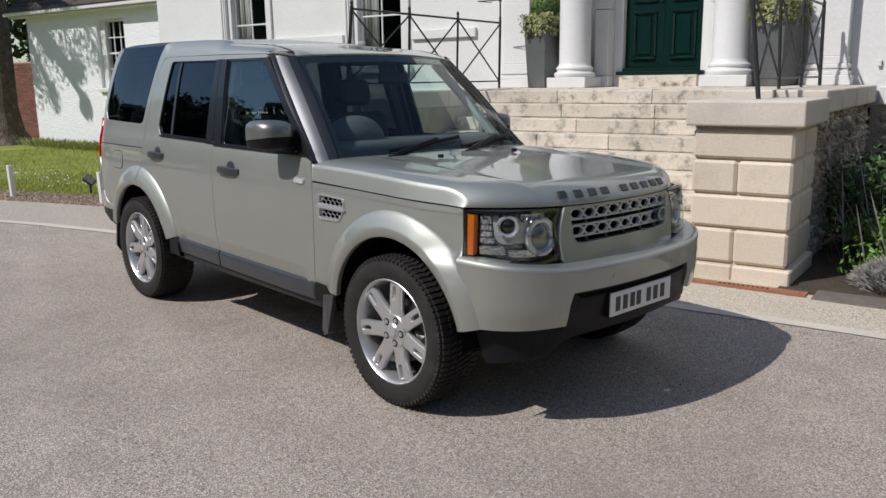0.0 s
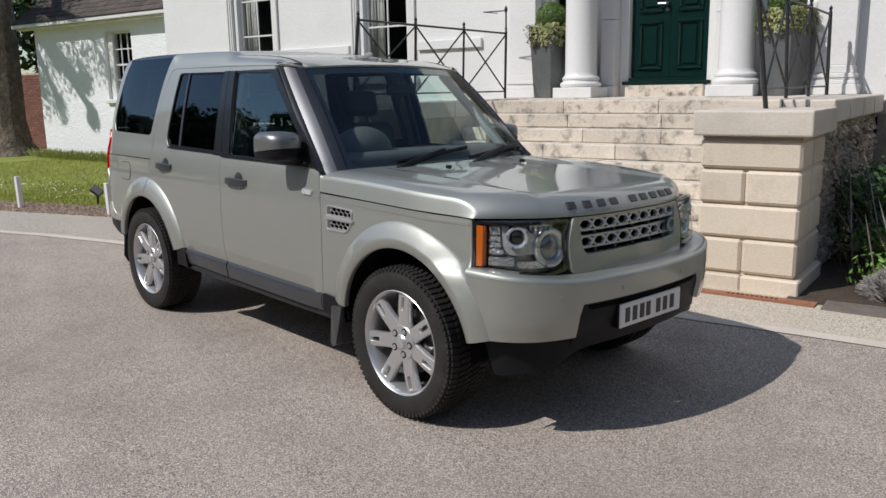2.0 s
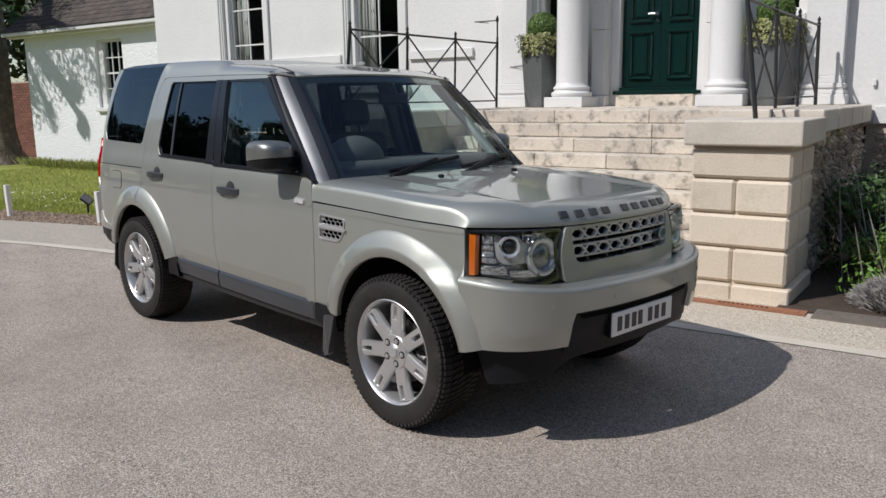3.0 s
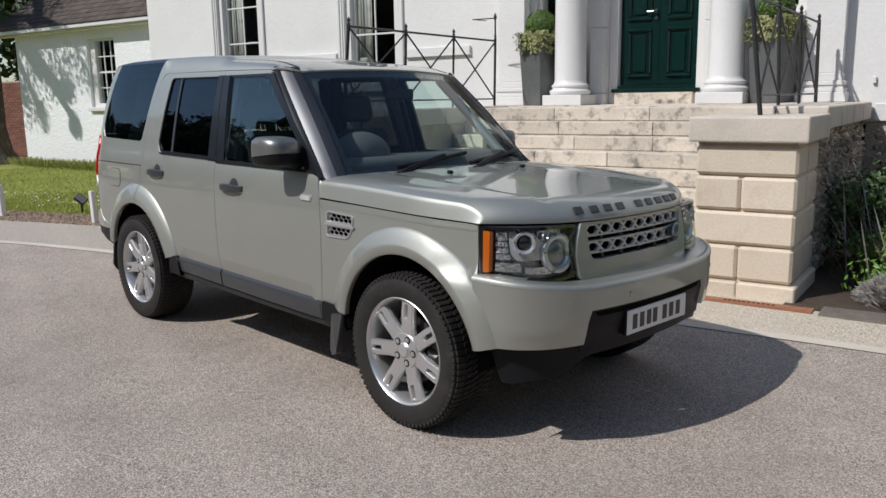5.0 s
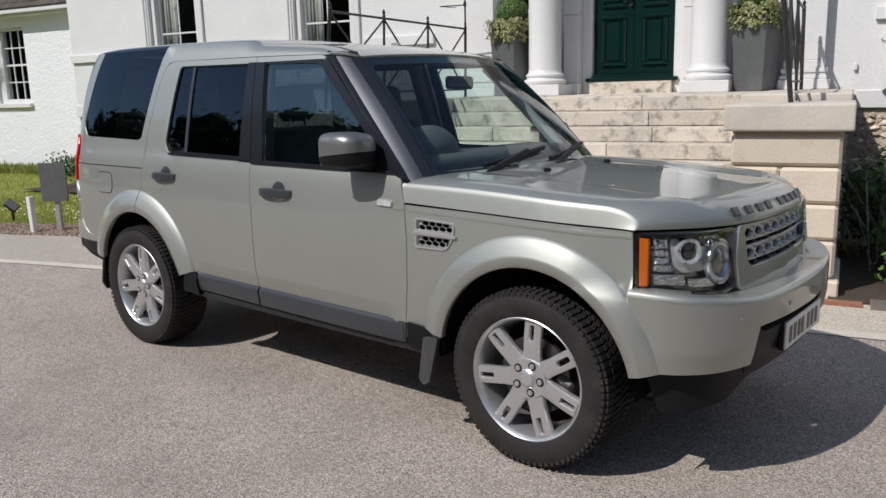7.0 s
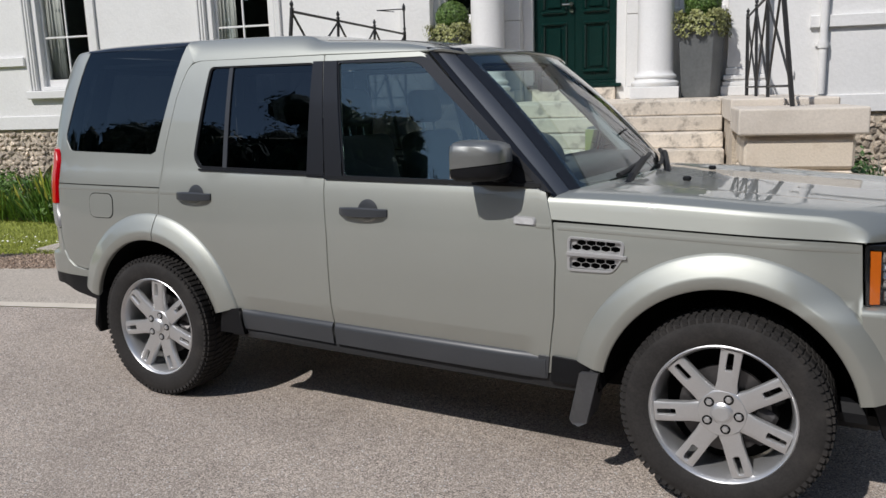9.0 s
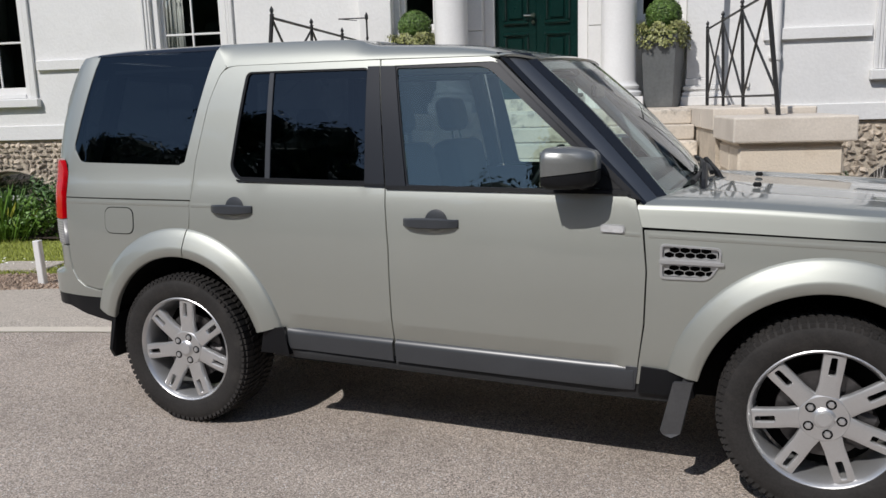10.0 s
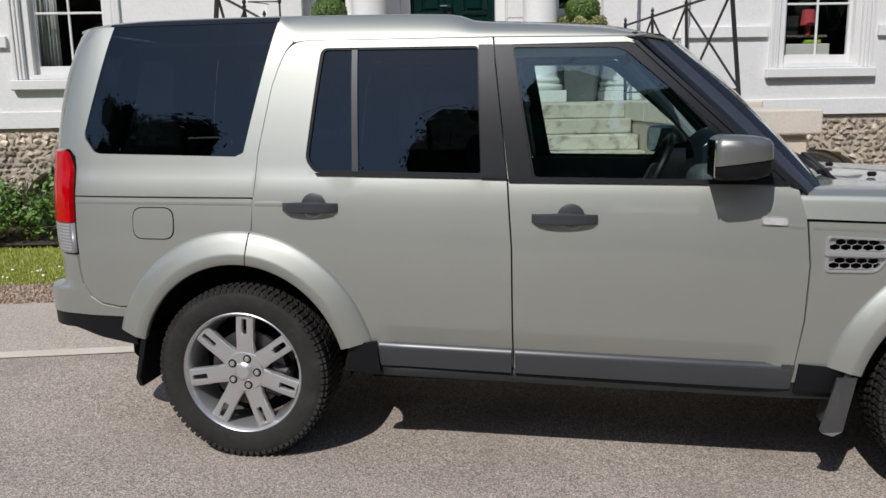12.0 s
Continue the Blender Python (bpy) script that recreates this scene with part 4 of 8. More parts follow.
def round_loop(pts, r, steps=5):
    """A closed outline with its corners rounded; a radius may follow a corner's coordinates."""
    out = []
    n = len(pts)
    for i in range(n):
        p = Vector(pts[i][:2])
        rr = pts[i][2] if len(pts[i]) > 2 else r
        a, b = Vector(pts[i - 1][:2]) - p, Vector(pts[(i + 1) % n][:2]) - p
        k = min(rr, a.length * 0.45, b.length * 0.45)
        if k < 1e-4:
            out.append(tuple(p))
            continue
        s, e = p + a.normalized() * k, p + b.normalized() * k
        for j in range(steps + 1):
            t = j / steps
            out.append(tuple((1 - t) ** 2 * s + 2 * t * (1 - t) * p + t * t * e))
    return out


def dense(loop, step):
    out = []
    for a, b in zip(loop, loop[1:] + loop[:1]):
        n = max(1, int(math.dist(a, b) / step))
        out += [(a[0] + (b[0] - a[0]) * k / n, a[1] + (b[1] - a[1]) * k / n) for k in range(n)]
    return out


def skin(loops, at, normal, step=0.06, depth=0.02, rim=0.004, extra_z=()):
    """A panel cut by outlines out of a curved surface, with a rolled rim; normals come from the surface."""
    loops = [dense(lp, step) for lp in loops]
    pts, edges = [], []
    for lp in loops:
        k = len(pts)
        pts += lp
        edges += [(k + i, k + (i + 1) % len(lp)) for i in range(len(lp))]
    xs, ys = [p[0] for p in pts], [p[1] for p in pts]
    gx = np.arange(math.floor(min(xs) / step) * step, max(xs), step)
    gy = np.arange(math.floor(min(ys) / step) * step, max(ys), step)
    near = np.array(pts)
    for a in gx:
        for b in list(gy) + list(extra_z):
            if inside((a, b), loops) and np.min((near[:, 0] - a) ** 2 + (near[:, 1] - b) ** 2) > (0.35 * step) ** 2:
                pts.append((a, b))
    co, _e, tris, *_rest = delaunay_2d_cdt([Vector(p) for p in pts], edges, [], 0, 1e-6)
    tris = [t for t in tris if inside(((co[t[0]].x + co[t[1]].x + co[t[2]].x) / 3, (co[t[0]].y + co[t[1]].y + co[t[2]].y) / 3), loops)]
    vs = [at(p.x, p.y, 0.0) for p in co]
    ns = [normal(p.x, p.y) for p in co]
    faces, fn = [], []
    border = {}
    for t in tris:
        t = list(t)
        if (vs[t[1]] - vs[t[0]]).cross(vs[t[2]] - vs[t[0]]).dot(ns[t[0]]) < 0:
            t.reverse()
        faces.append(t)
        fn.append([ns[i] for i in t])
        for a, b in zip(t, t[1:] + t[:1]):
            border[(a, b)] = border.get((a, b), 0) + 1
    low, twin = {}, {}

    def up(i):                                 # the rim has corners of its own, so that the face keeps its shading
        if i not in twin:
            twin[i] = len(vs)
            vs.append(vs[i].copy())
        return twin[i]

    def down(i):
        if i not in low:
            low[i] = len(vs)
            vs.append(at(co[i].x, co[i].y, -depth))
        return low[i]
    for (a, b) in list(border):
        if (b, a) not in border:
            q = [up(b), up(a), down(a), down(b)]
            n = (vs[q[1]] - vs[q[0]]).cross(vs[q[2]] - vs[q[1]])
            n = n.normalized() if n.length > 1e-12 else ns[a]
            faces.append(q)
            fn.append([(n + 0.9 * ns[b]).normalized(), (n + 0.9 * ns[a]).normalized(), n, n])
    me = bpy.data.meshes.new("skin")
    me.from_pydata([tuple(v) for v in vs], [], faces)
    me.polygons.foreach_set("use_smooth", [True] * len(faces))
    me.normals_split_custom_set([tuple(n) for f in fn for n in f])
    return me


def mirrored(me):
    """The same panel for the other side of the car."""
    vs = [(v.co.x, -v.co.y, v.co.z) for v in me.vertices]
    fs = [tuple(reversed(p.vertices)) for p in me.polygons]
    out = bpy.data.meshes.new(me.name)
    out.from_pydata(vs, [], fs)
    smooth = [p.use_smooth for p in me.polygons]
    out.polygons.foreach_set("use_smooth", smooth)
    if me.has_custom_normals:
        src = [Vector(c.vector) for c in me.corner_normals]
        ns = []
        for p in me.polygons:
            for li in reversed(list(p.loop_indices)):
                n = src[li]
                ns.append((n.x, -n.y, n.z))
        out.normals_split_custom_set(ns)
    for m in me.materials:
        out.materials.append(m)
    return out


car = thing("car", "silver-green off-road estate car with dark privacy glass, parked on the tarmac", "car", CAR)


def both(name, me, material, parent=None, label="", smooth=False):
    """The part on the car's near side and its mirror image on the far side."""
    if not isinstance(me, bpy.types.Mesh):
        me = mesh_of(me, name, smooth)
    me.materials.append(material)
    a = part(name, me, material, parent or car, label)
    b = part(name, mirrored(me), material, car if parent is None else MATE.get(parent, parent), label)
    MATE[a] = b
    return a


MATE = {}


def panel(name, loops, material, parent=None, label="", off=0.0, flat=False, **k):
    return both(name, skin(loops, lambda u, z, d: surf(u, z, off + d), glass_normal if flat else surf_normal, **k), material, parent, label)


def arc(cx, cz, r, a0, a1, n=20, squash=1.0):
    return [(cx + r * math.cos(radians(a0 + (a1 - a0) * i / n)), cz + squash * r * math.sin(radians(a0 + (a1 - a0) * i / n))) for i in range(n + 1)]


WHEELS = (0.0, 2.885)
HUB_Z = 0.378
G = 0.0035     # half a shut line

# rear quarter: from the tail lamp to the rear door, cut round the wheel
panel("quarter_panel", [
    [(-0.735, 0.80), (-0.735, 1.116), (0.076 - G, 1.113)] + [(0.062 - G, 0.95)] + arc(0, HUB_Z, 0.56, 84, 151) + [(-0.56, 0.645), (-0.64, 0.658), (-0.69, 0.69), (-0.722, 0.74)]],
    M["paint"], label="rear wing panel")
quarter = [(-0.735, 1.122), (0.078 - G, 1.122), (0.09 - G, 1.30), (0.14 - G, 1.574), (0.163 - G, 1.645), (0.182 - G, 1.696), (0.195 - G, 1.721), (0.208, 1.741), (0.217, 1.750), (0.186, 1.794), (0.150, 1.835), (-0.74, 1.835), (-0.79, 1.76), (-0.83, 1.45), (-0.845, 1.318), (-0.775, 1.316), (-0.742, 1.285), (-0.735, 1.24)]
quarter_glass = round_loop([(-0.610, 1.836, 0.002), (0.140, 1.836, 0.002), (0.018, 1.288, 0.03), (-0.650, 1.300, 0.02), (-0.705, 1.375, 0.03)], 0.03)
_ql = [(-0.610, 1.835), (-0.703, 1.385), (-0.699, 1.358), (-0.658, 1.307), (-0.63, 1.298), (-0.012, 1.286), (0.024, 1.302), (0.140, 1.835)]
panel("quarter_pillar", [quarter[:11] + _ql[::-1] + quarter[11:]], M["paint"], label="rear pillar panel")
# Near-black strip: the shade in the crease is put into its colour.
panel("quarter_crease", [[(-0.735, 1.117), (0.073, 1.117), (0.073, 1.127), (-0.735, 1.127)]], M["underbody"], off=-0.006, depth=0.004, step=0.08)
panel("quarter_glass", [quarter_glass], M["glass_dark"], label="dark privacy glass rear side window", off=-0.004, depth=0.004, flat=True)
fuel = round_loop([(-0.462, 1.074), (-0.282, 1.074), (-0.282, 0.946), (-0.462, 0.946)], 0.045)
part("fuel_flap", skin([fuel], lambda u, z, d: surf(u, z, 0.0035 + d), surf_normal, depth=0.003, step=0.04), M["paint"], car, "square fuel filler flap")
part("flap_gap", skin([round_loop([(-0.466, 1.078), (-0.278, 1.078), (-0.278, 0.942), (-0.466, 0.942)], 0.047), fuel], lambda u, z, d: surf(u, z, 0.0012 + d), surf_normal, depth=0.002, step=0.04), M["underbody"], car)

# rear door
DOOR_ROWS = [0.53 + 0.007 * k for k in range(13)]
rear_glass = round_loop([(0.352, 1.714, 0.02), (0.985, 1.708, 0.012), (1.012, 1.222, 0.012), (0.341, 1.234, 0.018), (0.304, 1.278, 0.025)], 0.02)
rear_door = panel("rear_door", [
    [(0.078, 1.128), (0.09, 1.30), (0.14, 1.574), (0.163, 1.645), (0.182, 1.695), (0.195, 1.718), (0.213, 1.736), (0.237, 1.747), (0.268, 1.7525), (0.30, 1.7535), (1.048 - G, 1.748), (1.118 - G, 1.20), (1.138 - G, 0.93), (1.145 - G, 0.436), (0.60, 0.440)] + arc(0, HUB_Z, 0.56, 10, 80) + [(0.062 + G, 0.95), (0.070 + G, 1.117)],
    round_loop([(0.341, 1.722, 0.03), (0.99, 1.717, 0.02), (1.024, 1.211, 0.02), (0.334, 1.222, 0.022), (0.292, 1.272, 0.03)], 0.03)], M["paint"], label="rear door", extra_z=DOOR_ROWS)
panel("window_seal", [round_loop([(0.341, 1.722, 0.03), (0.99, 1.717, 0.02), (1.024, 1.211, 0.02), (0.334, 1.222, 0.022), (0.292, 1.272, 0.03)], 0.03), rear_glass], M["plastic"], rear_door, off=-0.004, depth=0.012, step=0.03, flat=True)
panel("door_window", [rear_glass], M["glass_dark"], rear_door, "dark privacy glass", off=-0.012, depth=0.004, flat=True)
panel("divider", [[(0.470, 1.712), (0.494, 1.712), (0.516, 1.228), (0.490, 1.229)]], M["trim_grey"], rear_door, off=-0.004, depth=0.006, flat=True)
# front door
front_glass = round_loop([(1.130, 1.708, 0.012), (1.548, 1.701, 0.05), (1.92, 1.376, 0.02), (2.03, 1.268, 0.02), (2.05, 1.20, 0.01), (1.222, 1.208, 0.015)], 0.02)
front_hole = round_loop([(1.056, 1.720, 0.01), (1.592, 1.7195, 0.03), (2.177, 1.194, 0.006), (1.12, 1.197, 0.005)], 0.02)
front_door = panel("front_door", [
    [(1.048 + G, 1.748), (1.555, 1.740), (1.60, 1.722), (2.182, 1.19), (2.222 - G, 1.059), (2.239 - G, 0.89), (2.233 - G, 0.677), (2.203 - G, 0.425), (1.145 + G, 0.436), (1.138 + G, 0.93), (1.118 + G, 1.20)],
    front_hole], M["paint"], label="front door", extra_z=DOOR_ROWS)
panel("window_seal", [front_hole, front_glass], M["pillar"], front_door, off=-0.004, depth=0.012, step=0.03, flat=True)
panel("door_window", [front_glass], M["glass_front"], front_door, "lightly tinted glass", off=-0.012, depth=0.004, flat=True)
panel("pillar_cover", [[(0.990, 1.722), (1.0470, 1.721), (1.1160, 1.196), (1.018, 1.198)]], M["pillar"], rear_door, "black pillar trim", off=0.005, depth=0.010, step=0.025, flat=True)
panel("pillar_cover", [[(1.0530, 1.721), (1.125, 1.719), (1.218, 1.192), (1.1230, 1.192)]], M["pillar"], front_door, "black pillar trim", off=0.005, depth=0.010, step=0.025, flat=True)
panel("frame_cover", [[(1.583, 1.7255), (1.603, 1.7245), (2.217, 1.163), (2.160, 1.178), (2.150, 1.192)]], M["pillar"], front_door, "black slanting window frame", off=0.004, depth=0.012, step=0.025, flat=True)
# waist seal under the windows
panel("waist_seal", [[(0.345, 1.213), (1.113, 1.203), (1.113, 1.212), (0.338, 1.222)]], M["plastic"], rear_door, off=0.009, depth=0.014, step=0.012, flat=True)
panel("waist_seal", [[(1.125, 1.190), (2.17, 1.184), (2.165, 1.198), (1.125, 1.206)]], M["plastic"], front_door, off=0.009, depth=0.014, step=0.012, flat=True)
# door mouldings
for _dr, _x0, _x1 in ((rear_door, 0.595, 1.138), (front_door, 1.152, 2.195)):
    bm = bmesh.new()
    rows = []
    for k in range(13):
        x = _x0 + (_x1 - _x0) * k / 12
        z = 0.529 - 0.0165 * (x - 0.58)
        end = 0.4 if (k == 12 and _x1 > 2) or (k == 0 and _x1 < 2) else 1.0
        rows.append([bm.verts.new(surf(x, z + dz, o * end)) for dz, o in ((0.003, -0.004), (0.0, 0.004), (-0.020, 0.021), (-0.028, 0.023), (-0.085, 0.021), (-0.100, 0.012), (-0.104, -0.01))])
    for a, b in zip(rows, rows[1:]):
        for k in range(6):
            bm.faces.new((a[k], b[k], b[k + 1], a[k + 1]))
    bm.faces.new(rows[0])
    bm.faces.new(rows[-1][::-1])
    both("door_moulding", bm, M["trim_grey"], _dr, "dark grey door moulding", smooth=True)
panel("door_foot", [[(2.165, 0.405), (2.200, 0.405), (2.212, 0.500), (2.165, 0.502)]], M["trim_grey"], front_door, off=0.006, depth=0.012, step=0.04)
panel("sill", [[(0.50, 0.382), (1.2, 0.374), (2.25, 0.360), (2.36, 0.362), (2.40, 0.46), (0.52, 0.46)]], M["sill_grey"], label="dark grey sill", off=-0.004, depth=0.06)
# front wing
line_z = lambda x: 1.054 - 0.029 * (x - 2.2)
wing = [(2.2 + G, 0.43), (2.233 + G, 0.677), (2.239 + G, 0.89), (2.224 + G, 1.05), (2.60, line_z(2.6)), (3.0, line_z(3.0)), (3.304, line_z(3.304)), (3.318, 0.81), (3.36, 0.795)] + arc(2.885, HUB_Z, 0.55, 42, 170) + [(2.345, 0.43)]
vent_hole = round_loop([(2.288, 1.002, 0.02), (2.512, 0.992, 0.02), (2.508, 0.93, 0.02), (2.47, 0.868, 0.03), (2.290, 0.866, 0.02)], 0.02)
front_wing = panel("front_wing", [wing, vent_hole], M["paint"], label="front wing panel")
panel("wing_line", [[(2.226, 1.053), (3.305, line_z(3.305)), (3.305, line_z(3.305) - 0.001), (3.305, line_z(3.305) + 0.009), (2.226, 1.063)]], M["underbody"], off=-0.012, depth=0.004, step=0.1)


def crease(name, x0, x1, zf, parent=None, n=16):
    bm = bmesh.new()
    rows = []
    for k in range(n + 1):
        x = x0 + (x1 - x0) * k / n
        rows.append([bm.verts.new(surf(x, zf(x) + dz, o)) for dz, o in ((-0.031, 0.0002), (-0.025, 0.0028), (-0.005, -0.0016), (-0.002, -0.010))])
    for a, b in zip(rows, rows[1:]):
        for k in range(3):
            bm.faces.new((a[k], b[k], b[k + 1], a[k + 1]))
    both(name, bm, M["paint"], parent, smooth=True)


crease("wing_crease", 2.245, 3.300, line_z, front_wing, 60)
crease("door_crease", 2.155, 2.215, line_z, front_door, 3)
crease("quarter_edge", -0.733, 0.066, lambda x: 1.119)
crease("door_crease", 0.082, 0.20, lambda x: 1.117, rear_door, 4)
# side vent with a honeycomb mesh


def honeycomb(x0, x1, z0, z1, n):
    """One row of wide hexagonal holes with small triangular ones between."""
    out = []
    w, hh, cz = (x1 - x0) / n, z1 - z0, (z0 + z1) / 2
    for i in range(n):
        cx = x0 + w * (i + 0.5)
        out.append([(cx + 0.44 * w, cz), (cx + 0.23 * w, cz + 0.32 * hh), (cx - 0.23 * w, cz + 0.32 * hh), (cx - 0.44 * w, cz), (cx - 0.23 * w, cz - 0.32 * hh), (cx + 0.23 * w, cz - 0.32 * hh)])
        if i < n - 1:
            cx += 0.5 * w
            for q in (1, -1):
                tri = [(cx - 0.19 * w, cz + 0.40 * hh * q), (cx, cz + 0.15 * hh * q), (cx + 0.19 * w, cz + 0.40 * hh * q)]
                out.append(tri if q > 0 else tri[::-1])
    return out


def vent_cells(x0, x1, z0, z1, n):
    """Two staggered rows of upright hexagonal holes with thin webs."""
    out = []
    w, hh = (x1 - x0) / n, (z1 - z0) / 2
    for j in (0, 1):
        for i in range(n - j):
            cx, cz = x0 + w * (i + 0.5 + 0.5 * j), z0 + hh * (0.57 + 0.86 * j)
            out.append([(cx, cz + 0.545 * hh), (cx - 0.472 * w, cz + 0.28 * hh), (cx - 0.472 * w, cz - 0.28 * hh), (cx, cz - 0.545 * hh), (cx + 0.472 * w, cz - 0.28 * hh), (cx + 0.472 * w, cz + 0.28 * hh)])
    return out


panel("vent_frame", [vent_hole, round_loop([(2.298, 0.994), (2.502, 0.985), (2.500, 0.943), (2.298, 0.946)], 0.012), round_loop([(2.298, 0.923), (2.497, 0.920), (2.467, 0.876), (2.300, 0.874)], 0.012)], M["vent"], front_wing, "silver side vent frame", off=0.006, depth=0.03, step=0.03)
panel("vent_bar", [round_loop([(2.286, 0.942), (2.522, 0.938), (2.522, 0.926), (2.286, 0.928)], 0.006)], M["vent"], front_wing, off=0.012, depth=0.01, step=0.05)
for _z0, _z1 in ((0.946, 0.99), (0.878, 0.922)):
    panel("vent_mesh", [[(2.300, _z0), (2.497, _z0), (2.497, _z1), (2.300, _z1)]] + vent_cells(2.303, 2.494, _z0, _z1, 5), M["vent"], front_wing, off=-0.008, depth=0.006, step=0.03)
panel("vent_back", [[(2.29, 0.868), (2.51, 0.868), (2.51, 1.0), (2.29, 1.0)]], M["underbody"], front_wing, off=-0.03, depth=0.004, step=0.1)
panel("side_repeater", [round_loop([(2.065, 1.066), (2.150, 1.063), (2.150, 1.038), (2.065, 1.041)], 0.010)], M["clear_lens"], front_door, "clear side indicator lens", off=0.009, depth=0.012, step=0.04)

panel("repeater_rim", [round_loop([(2.060, 1.071), (2.155, 1.068), (2.155, 1.033), (2.060, 1.036)], 0.012)], M["vent"], front_door, off=0.004, depth=0.006, step=0.04)

# wheel arch flares
def flare(cx, a0, a1, inner=0.468, outer=0.602):
    prof = [(outer + 0.010, -0.012), (outer + 0.001, 0.005), (outer - 0.008, 0.012), (outer - 0.04, 0.026), (inner + 0.052, 0.039), (inner + 0.046, 0.041), (inner + 0.040, 0.0415), (inner + 0.005, 0.036), (inner + 0.001, 0.032), (inner, 0.026), (inner + 0.002, 0.006)]
    n = 44
    vs, fs = [], []
    for i in range(n + 1):
        a = radians(a0 + (a1 - a0) * i / n)
        for r, o in prof:
            x, z = cx + r * math.cos(a) * 0.965, HUB_Z + r * math.sin(a)
            vs.append(tuple(surf(x, z, o)))
    m = len(prof)
    for i in range(n):
        for k in range(m - 1):
            fs.append((i * m + k, (i + 1) * m + k, (i + 1) * m + k + 1, i * m + k + 1))
    fs += [tuple(range(m)), tuple(n * m + k for k in reversed(range(m)))]
    bm = bmesh.new()
    bv = [bm.verts.new(v) for v in vs]
    for f in fs:
        bm.faces.new([bv[i] for i in f])
    me = mesh_of(bm, "wheel_arch", True)
    me.set_sharp_from_angle(angle=radians(40))
    return me


both("wheel_arch", flare(0.0, 84.6, 164), M["paint"], label="painted wheel arch flare")
both("wheel_arch", flare(0.0, 15, 84.0), M["paint"], rear_door, "painted wheel arch flare")
both("wheel_arch", flare(2.885, 12, 168, outer=0.592), M["paint"], front_wing, "painted wheel arch flare")
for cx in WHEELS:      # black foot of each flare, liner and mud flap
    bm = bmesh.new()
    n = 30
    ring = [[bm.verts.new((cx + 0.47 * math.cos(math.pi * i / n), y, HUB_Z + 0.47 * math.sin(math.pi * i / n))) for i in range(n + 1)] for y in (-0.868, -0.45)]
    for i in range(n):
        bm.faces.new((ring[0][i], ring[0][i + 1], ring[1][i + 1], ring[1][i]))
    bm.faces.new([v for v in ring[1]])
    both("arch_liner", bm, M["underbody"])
panel("arch_foot", [[(0.44, 0.40), (0.60, 0.40), (0.585, 0.535), (0.475, 0.525)]], M["plastic"], rear_door, off=0.022, depth=0.06)
panel("arch_foot", [[(2.214, 0.395), (2.43, 0.395), (2.415, 0.47), (2.335, 0.50), (2.226, 0.507)]], M["plastic"], front_wing, off=0.012, depth=0.06)
for cx, zz in ((2.36, 0.0), (-0.485, 0.04)):
    bm = bmesh.new()
    q = [(-0.884, 0.49), (-0.70, 0.49), (-0.70, 0.245), (-0.86, 0.245), (-0.884, 0.29)]
    f = [bm.verts.new((cx + (0.03 if z > 0.4 else -0.012), y, z + zz)) for y, z in q]
    g = [bm.verts.new((cx + (0.055 if z > 0.4 else 0.006), y, z + zz)) for y, z in q]
    bm.faces.new(f)
    bm.faces.new(g[::-1])
    for i in range(5):
        bm.faces.new((f[i], g[i], g[(i + 1) % 5], f[(i + 1) % 5]))
    if cx > 1:
        w_ = [(2.425, 0.470), (2.352, 0.466), (2.306, 0.262), (2.316, 0.246), (2.350, 0.243), (2.384, 0.262)]
        f = [bm.verts.new((x, -0.912 + 0.02 * (x < 2.34) + 0.012 * (x > 2.4), z)) for x, z in w_]
        g = [bm.verts.new((x + 0.004, -0.885, z)) for x, z in w_]
        bm.faces.new(f)
        bm.faces.new(g[::-1])
        for i in range(6):
            bm.faces.new((f[i], g[i], g[(i + 1) % 6], f[(i + 1) % 6]))
    both("mud_flap", bm, M["flap"] if cx > 1 else M["plastic"], label="black rubber mud flap")


